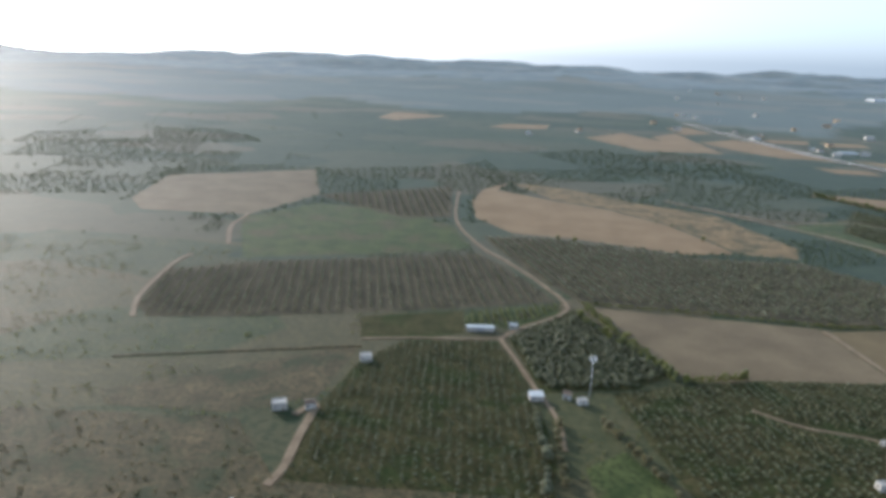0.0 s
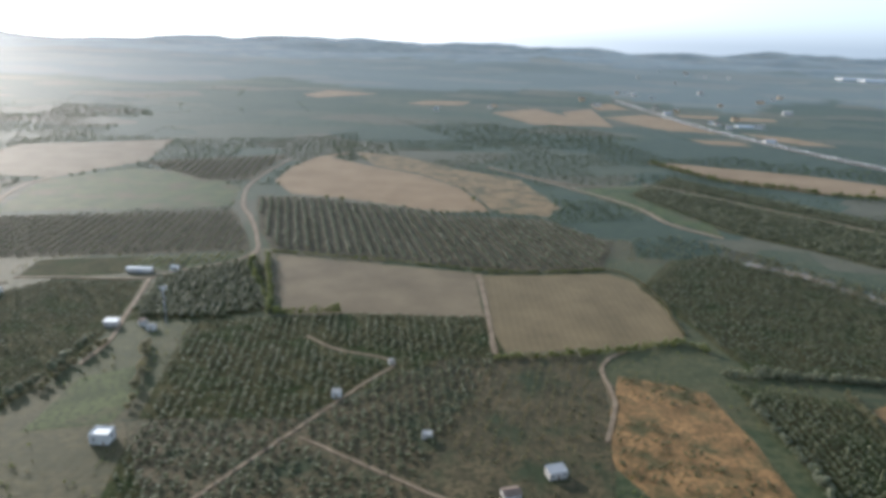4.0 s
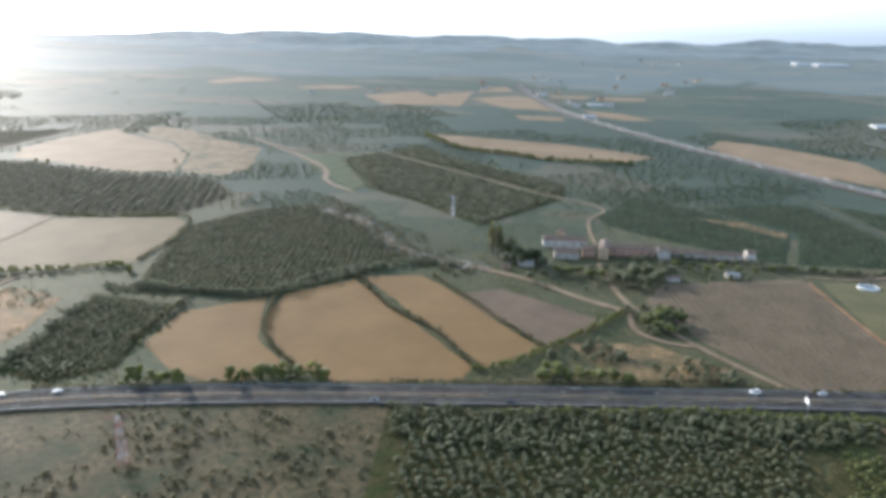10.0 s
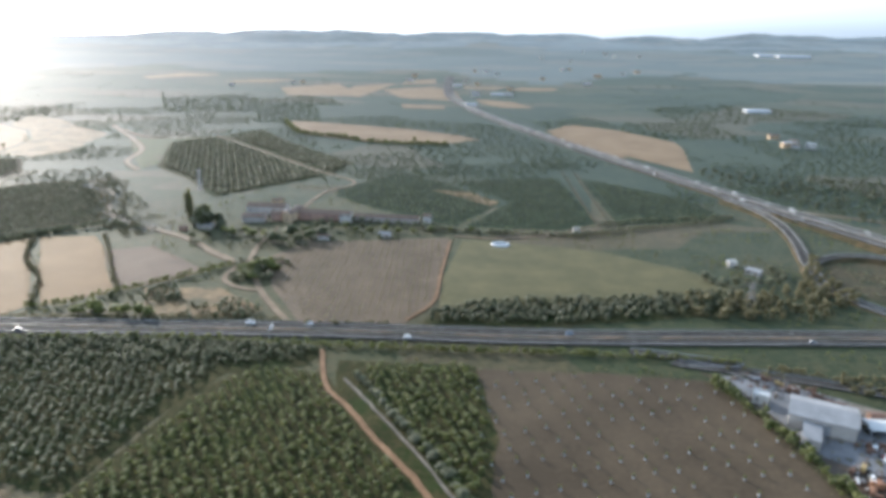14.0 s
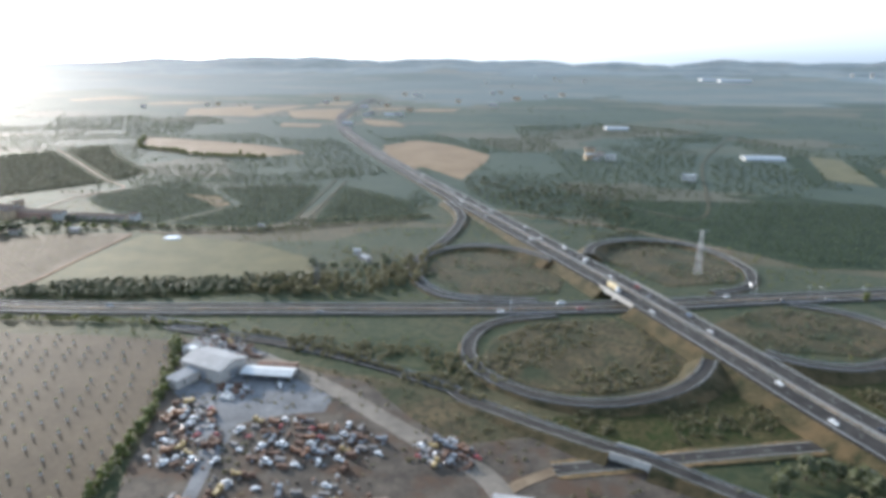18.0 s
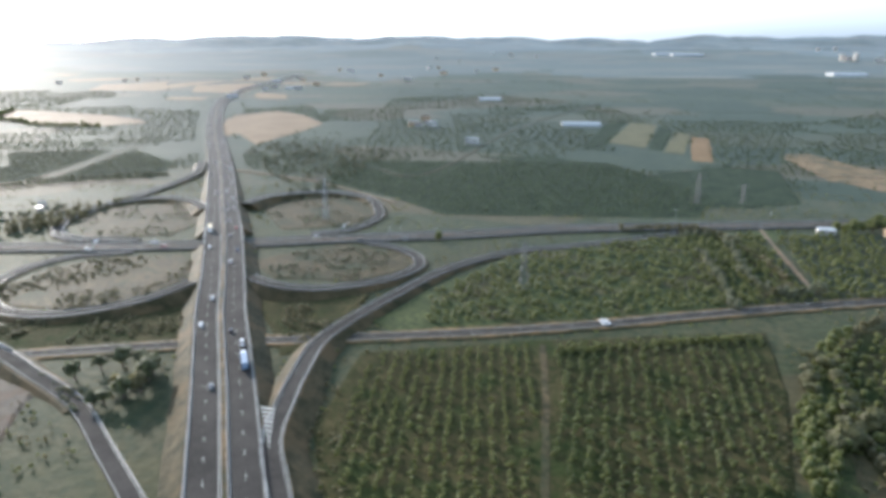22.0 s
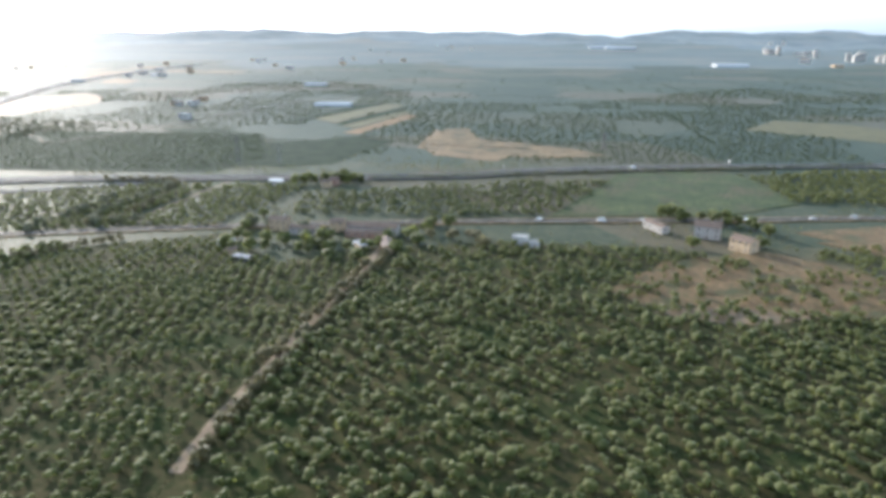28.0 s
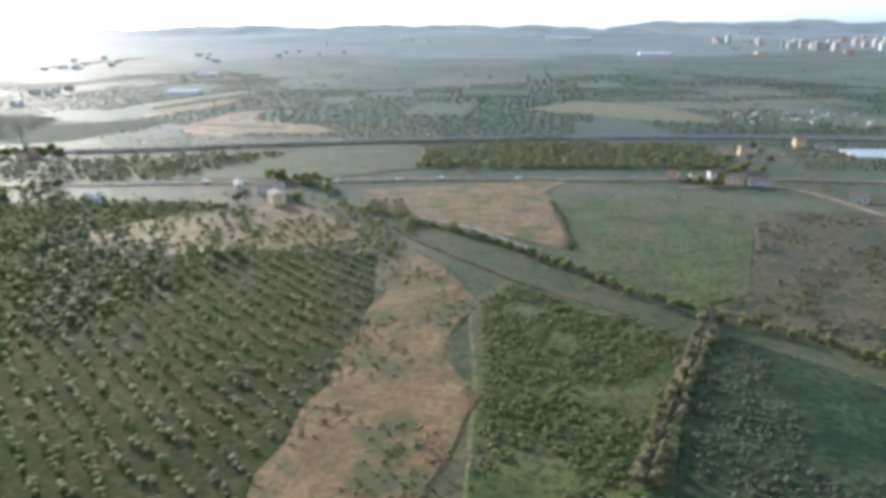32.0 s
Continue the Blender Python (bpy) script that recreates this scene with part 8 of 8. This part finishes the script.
# wrecks and machines in the scrap yard
def machine(paint, label):
    """An old digger or crane lorry: chassis, cab, engine cover and boom."""
    ob = new("old_machine")
    bm = bmesh.new()
    box(bm, -1.6, -0.6, 0.25, 1.6, 0.6, 0.6)
    part("chassis", bm, RUST, ob)
    bm = bmesh.new()
    rounded(bm, box(bm, 0.5, -0.55, 0.6, 1.5, 0.55, 1.7), 0.08)
    part("cab", bm, paint, ob)
    bm = bmesh.new()
    rounded(bm, box(bm, -1.5, -0.55, 0.6, 0.4, 0.55, 1.15), 0.06)
    part("bed", bm, paint, ob)
    bm = bmesh.new()
    beam(bm, (-0.6, 0, 1.1), (-2.2, 0.3, 2.3), 0.09)
    beam(bm, (-2.2, 0.3, 2.3), (-2.9, 0.4, 1.2), 0.07)
    part("boom", bm, RUST, ob)
    wheels(ob, [(a, b * 0.5) for a in (-1.1, 1.1) for b in (-1, 1)], 0.28, 0.2, False)
    return tagged(ob, label, "machine", "scrap machines")


def skip_box(paint, label):
    """A scrap container with sloping ends and ribs."""
    ob = new("scrap_container")
    bm = bmesh.new()
    for v in box(bm, -1.5, -0.65, 0.0, 1.5, 0.65, 0.95):
        if v.co.z < 0.1:
            v.co.x *= 0.82
    part("tub", bm, paint, ob)
    for x in (-0.9, 0.0, 0.9):
        bm = bmesh.new()
        box(bm, x - 0.05, -0.7, 0.05, x + 0.05, -0.65, 0.95)
        part("rib", bm, RUST, ob)
    bm = bmesh.new()
    for k in range(7):
        a = Vector((random.uniform(-1.2, 1.2), random.uniform(-0.5, 0.5), 0.9))
        beam(bm, a, a + Vector((random.uniform(-0.7, 0.7), random.uniform(-0.4, 0.4), random.uniform(0.1, 0.5))), 0.06)
    part("scrap", bm, RUST, ob, "rusty scrap metal")["kind"] = "stuff"
    return tagged(ob, label, "container", "scrap containers")


WRECKS = [car(CAR_WHITE, "white wrecked car in a scrap yard", rims=False), machine(CAR_YELLOW, "old yellow machine in a scrap yard"), machine(CAR_ORANGE, "old orange machine in a scrap yard"), car(CAR_WHITE, "white wrecked van in a scrap yard", 2.9, 1.15, False),
          skip_box(RUST, "rusty scrap container beside farmland"), skip_box(DARK_STEEL, "dark scrap container in a yard"), machine(CAR_GREY, "old grey tipper in a scrap yard"), car(CAR_RED, "red wrecked car in a scrap yard", rims=False), skip_box(RUST, "rusty open scrap container in a yard"), machine(RUST, "rusty machine in a scrap yard")]
for w in WRECKS:
    if w["category"] == "car":
        tagged(w, group="wrecked cars")
HEAPS = [([(586.3, 129.1), (589.5, 131.6), (595.9, 128.6), (604.7, 115.6), (608, 107.5), (603.4, 103.8), (594.4, 103.8)], 40, 70), ([(606.9, 116), (607.7, 122.7), (615.3, 128.4), (624.6, 125), (629.8, 127.2), (639.6, 122.7), (640.2, 116.9), (630.6, 112.1), (620.2, 107.3), (613.1, 109.4)], 52, -8),
         ([(647, 121.2), (653.9, 124.6), (660.1, 119.9), (658.4, 114.7), (647.9, 114.7)], 16, -20), ([(610.1, 103.5), (620.1, 108.1), (636.1, 110.5), (641.5, 104.8), (641.8, 79), (609.5, 72.7), (601.3, 96.7)], 44, 0), ([(571.2, 165.9), (584.4, 166.4), (596.7, 156.6), (592.2, 150.6), (581, 156.7)], 12, -25), ([(592.4, 139.9), (599.8, 138.7), (601.2, 133.5), (596, 132.4)], 5, 20)]
YARD_ROAD = [(589.7, 139.4), (591.7, 152.2), (597.1, 155), (619.7, 142.8), (638.8, 129.1), (652.4, 119.3), (661.4, 113.9), (667, 105.3)]
track(YARD_ROAD, 5.0, "pale dusty road through the scrap yard", GRAVEL_ROAD)
chunks = []
for n, (area, count, turn) in enumerate(HEAPS):
    a = np.array(area)
    done = 0
    spots = []
    for k in range(4000):
        x, y = random.uniform(a[:, 0].min(), a[:, 0].max()), random.uniform(a[:, 1].min(), a[:, 1].max())
        if not inside(area, np.array([x]), np.array([y]))[0]:
            continue
        if len(chunks) < (n + 1) * 260:
            w = random.uniform(0.3, 0.9)
            chunks.append((x + random.gauss(0, 0.8), y + random.gauss(0, 0.8), 0.2, w, w * random.uniform(0.3, 0.8)))
        if done < count and all((x - p) ** 2 + (y - q) ** 2 > 4.6 for p, q in spots):
            spots.append((x, y))
            put(WRECKS[(7 * k + done) % 10], pose(x, y, 0.3, 0, 0, turn + random.choice((0, 90, 180)) + random.uniform(-14, 14)) @ Matrix.Scale(random.uniform(0.75, 1.0), 4))
            done += 1
random.shuffle(chunks)
for k, (mat, label) in enumerate(((RUST, "rusty scrap metal strewn in a yard"), (CAR_GREY, "grey scrap pieces in a yard"), (YARD_SOIL, "brown heaps of scrap in a yard"), (DARK_STEEL, "dark scrap steel in a yard"))):
    mass("scrap_pieces", CHUNK, chunks[k::4], mat, label, "scrap")
for x, y in [(595.5, 137.6), (596.6, 134.3), (598.2, 133.2), (607.5, 140.9)] + [(-63.7, 136.9)] + [(152.1, 128.6), (152.2, 125.9)] + [(971.9, 190.6), (980, 193.5)]:
    put(WHITE_CAR, pose(x, y, 0.36, 0, 0, random.uniform(0, 360)))

# tree guards of the newly planted grove
GUARD = []


def guard(x, y):
    """A white shelter tube round a sapling."""
    if not GUARD:
        for nm, r, z0, z1, m in (("tube", 0.24, -0.05, 0.7, LINER), ("shoot", 0.28, 0.65, 1.05, FOLIAGE)):
            bm = bmesh.new()
            beam(bm, (0, 0, z0), (0, 0, z1), r, 6)
            me = bpy.data.meshes.new(nm)
            bm.to_mesh(me)
            bm.free()
            me.materials.append(m)
            GUARD.append((nm, me))
    ob = group_of("sapling", x, y, 0.15)
    for nm, me in GUARD:
        c = new(nm, me)
        c.parent = ob
    return tagged(ob, "sapling in a short white shelter tube", "sapling", "saplings in the new grove")


xs, ys, rng = rows_in([(505.4, 154.9), (539.5, 159.3), (570.6, 160.3), (564.4, 164.8), (571, 155.9), (594.3, 74.7), (547.9, 65.1), (506.8, 123.9)], 5.2, 5.2, 24, 0.3, 0.9, 5)
for x, y in list(zip(xs, ys))[:240]:
    guard(x, y)


# low stone wall beside the tree row, and the pole at the lane's end
WALL_LINE = [(1151, 200.8), (1167.6, 192.8), (1184.2, 178.4), (1196.8, 166.3)]
field_wall = tagged(ribbon("stone_wall", WALL_LINE, 0.3, CONCRETE, 0.5, step=2.0, skirt=0.7), "low pale stone wall along a tree row", "wall", "", "structure")
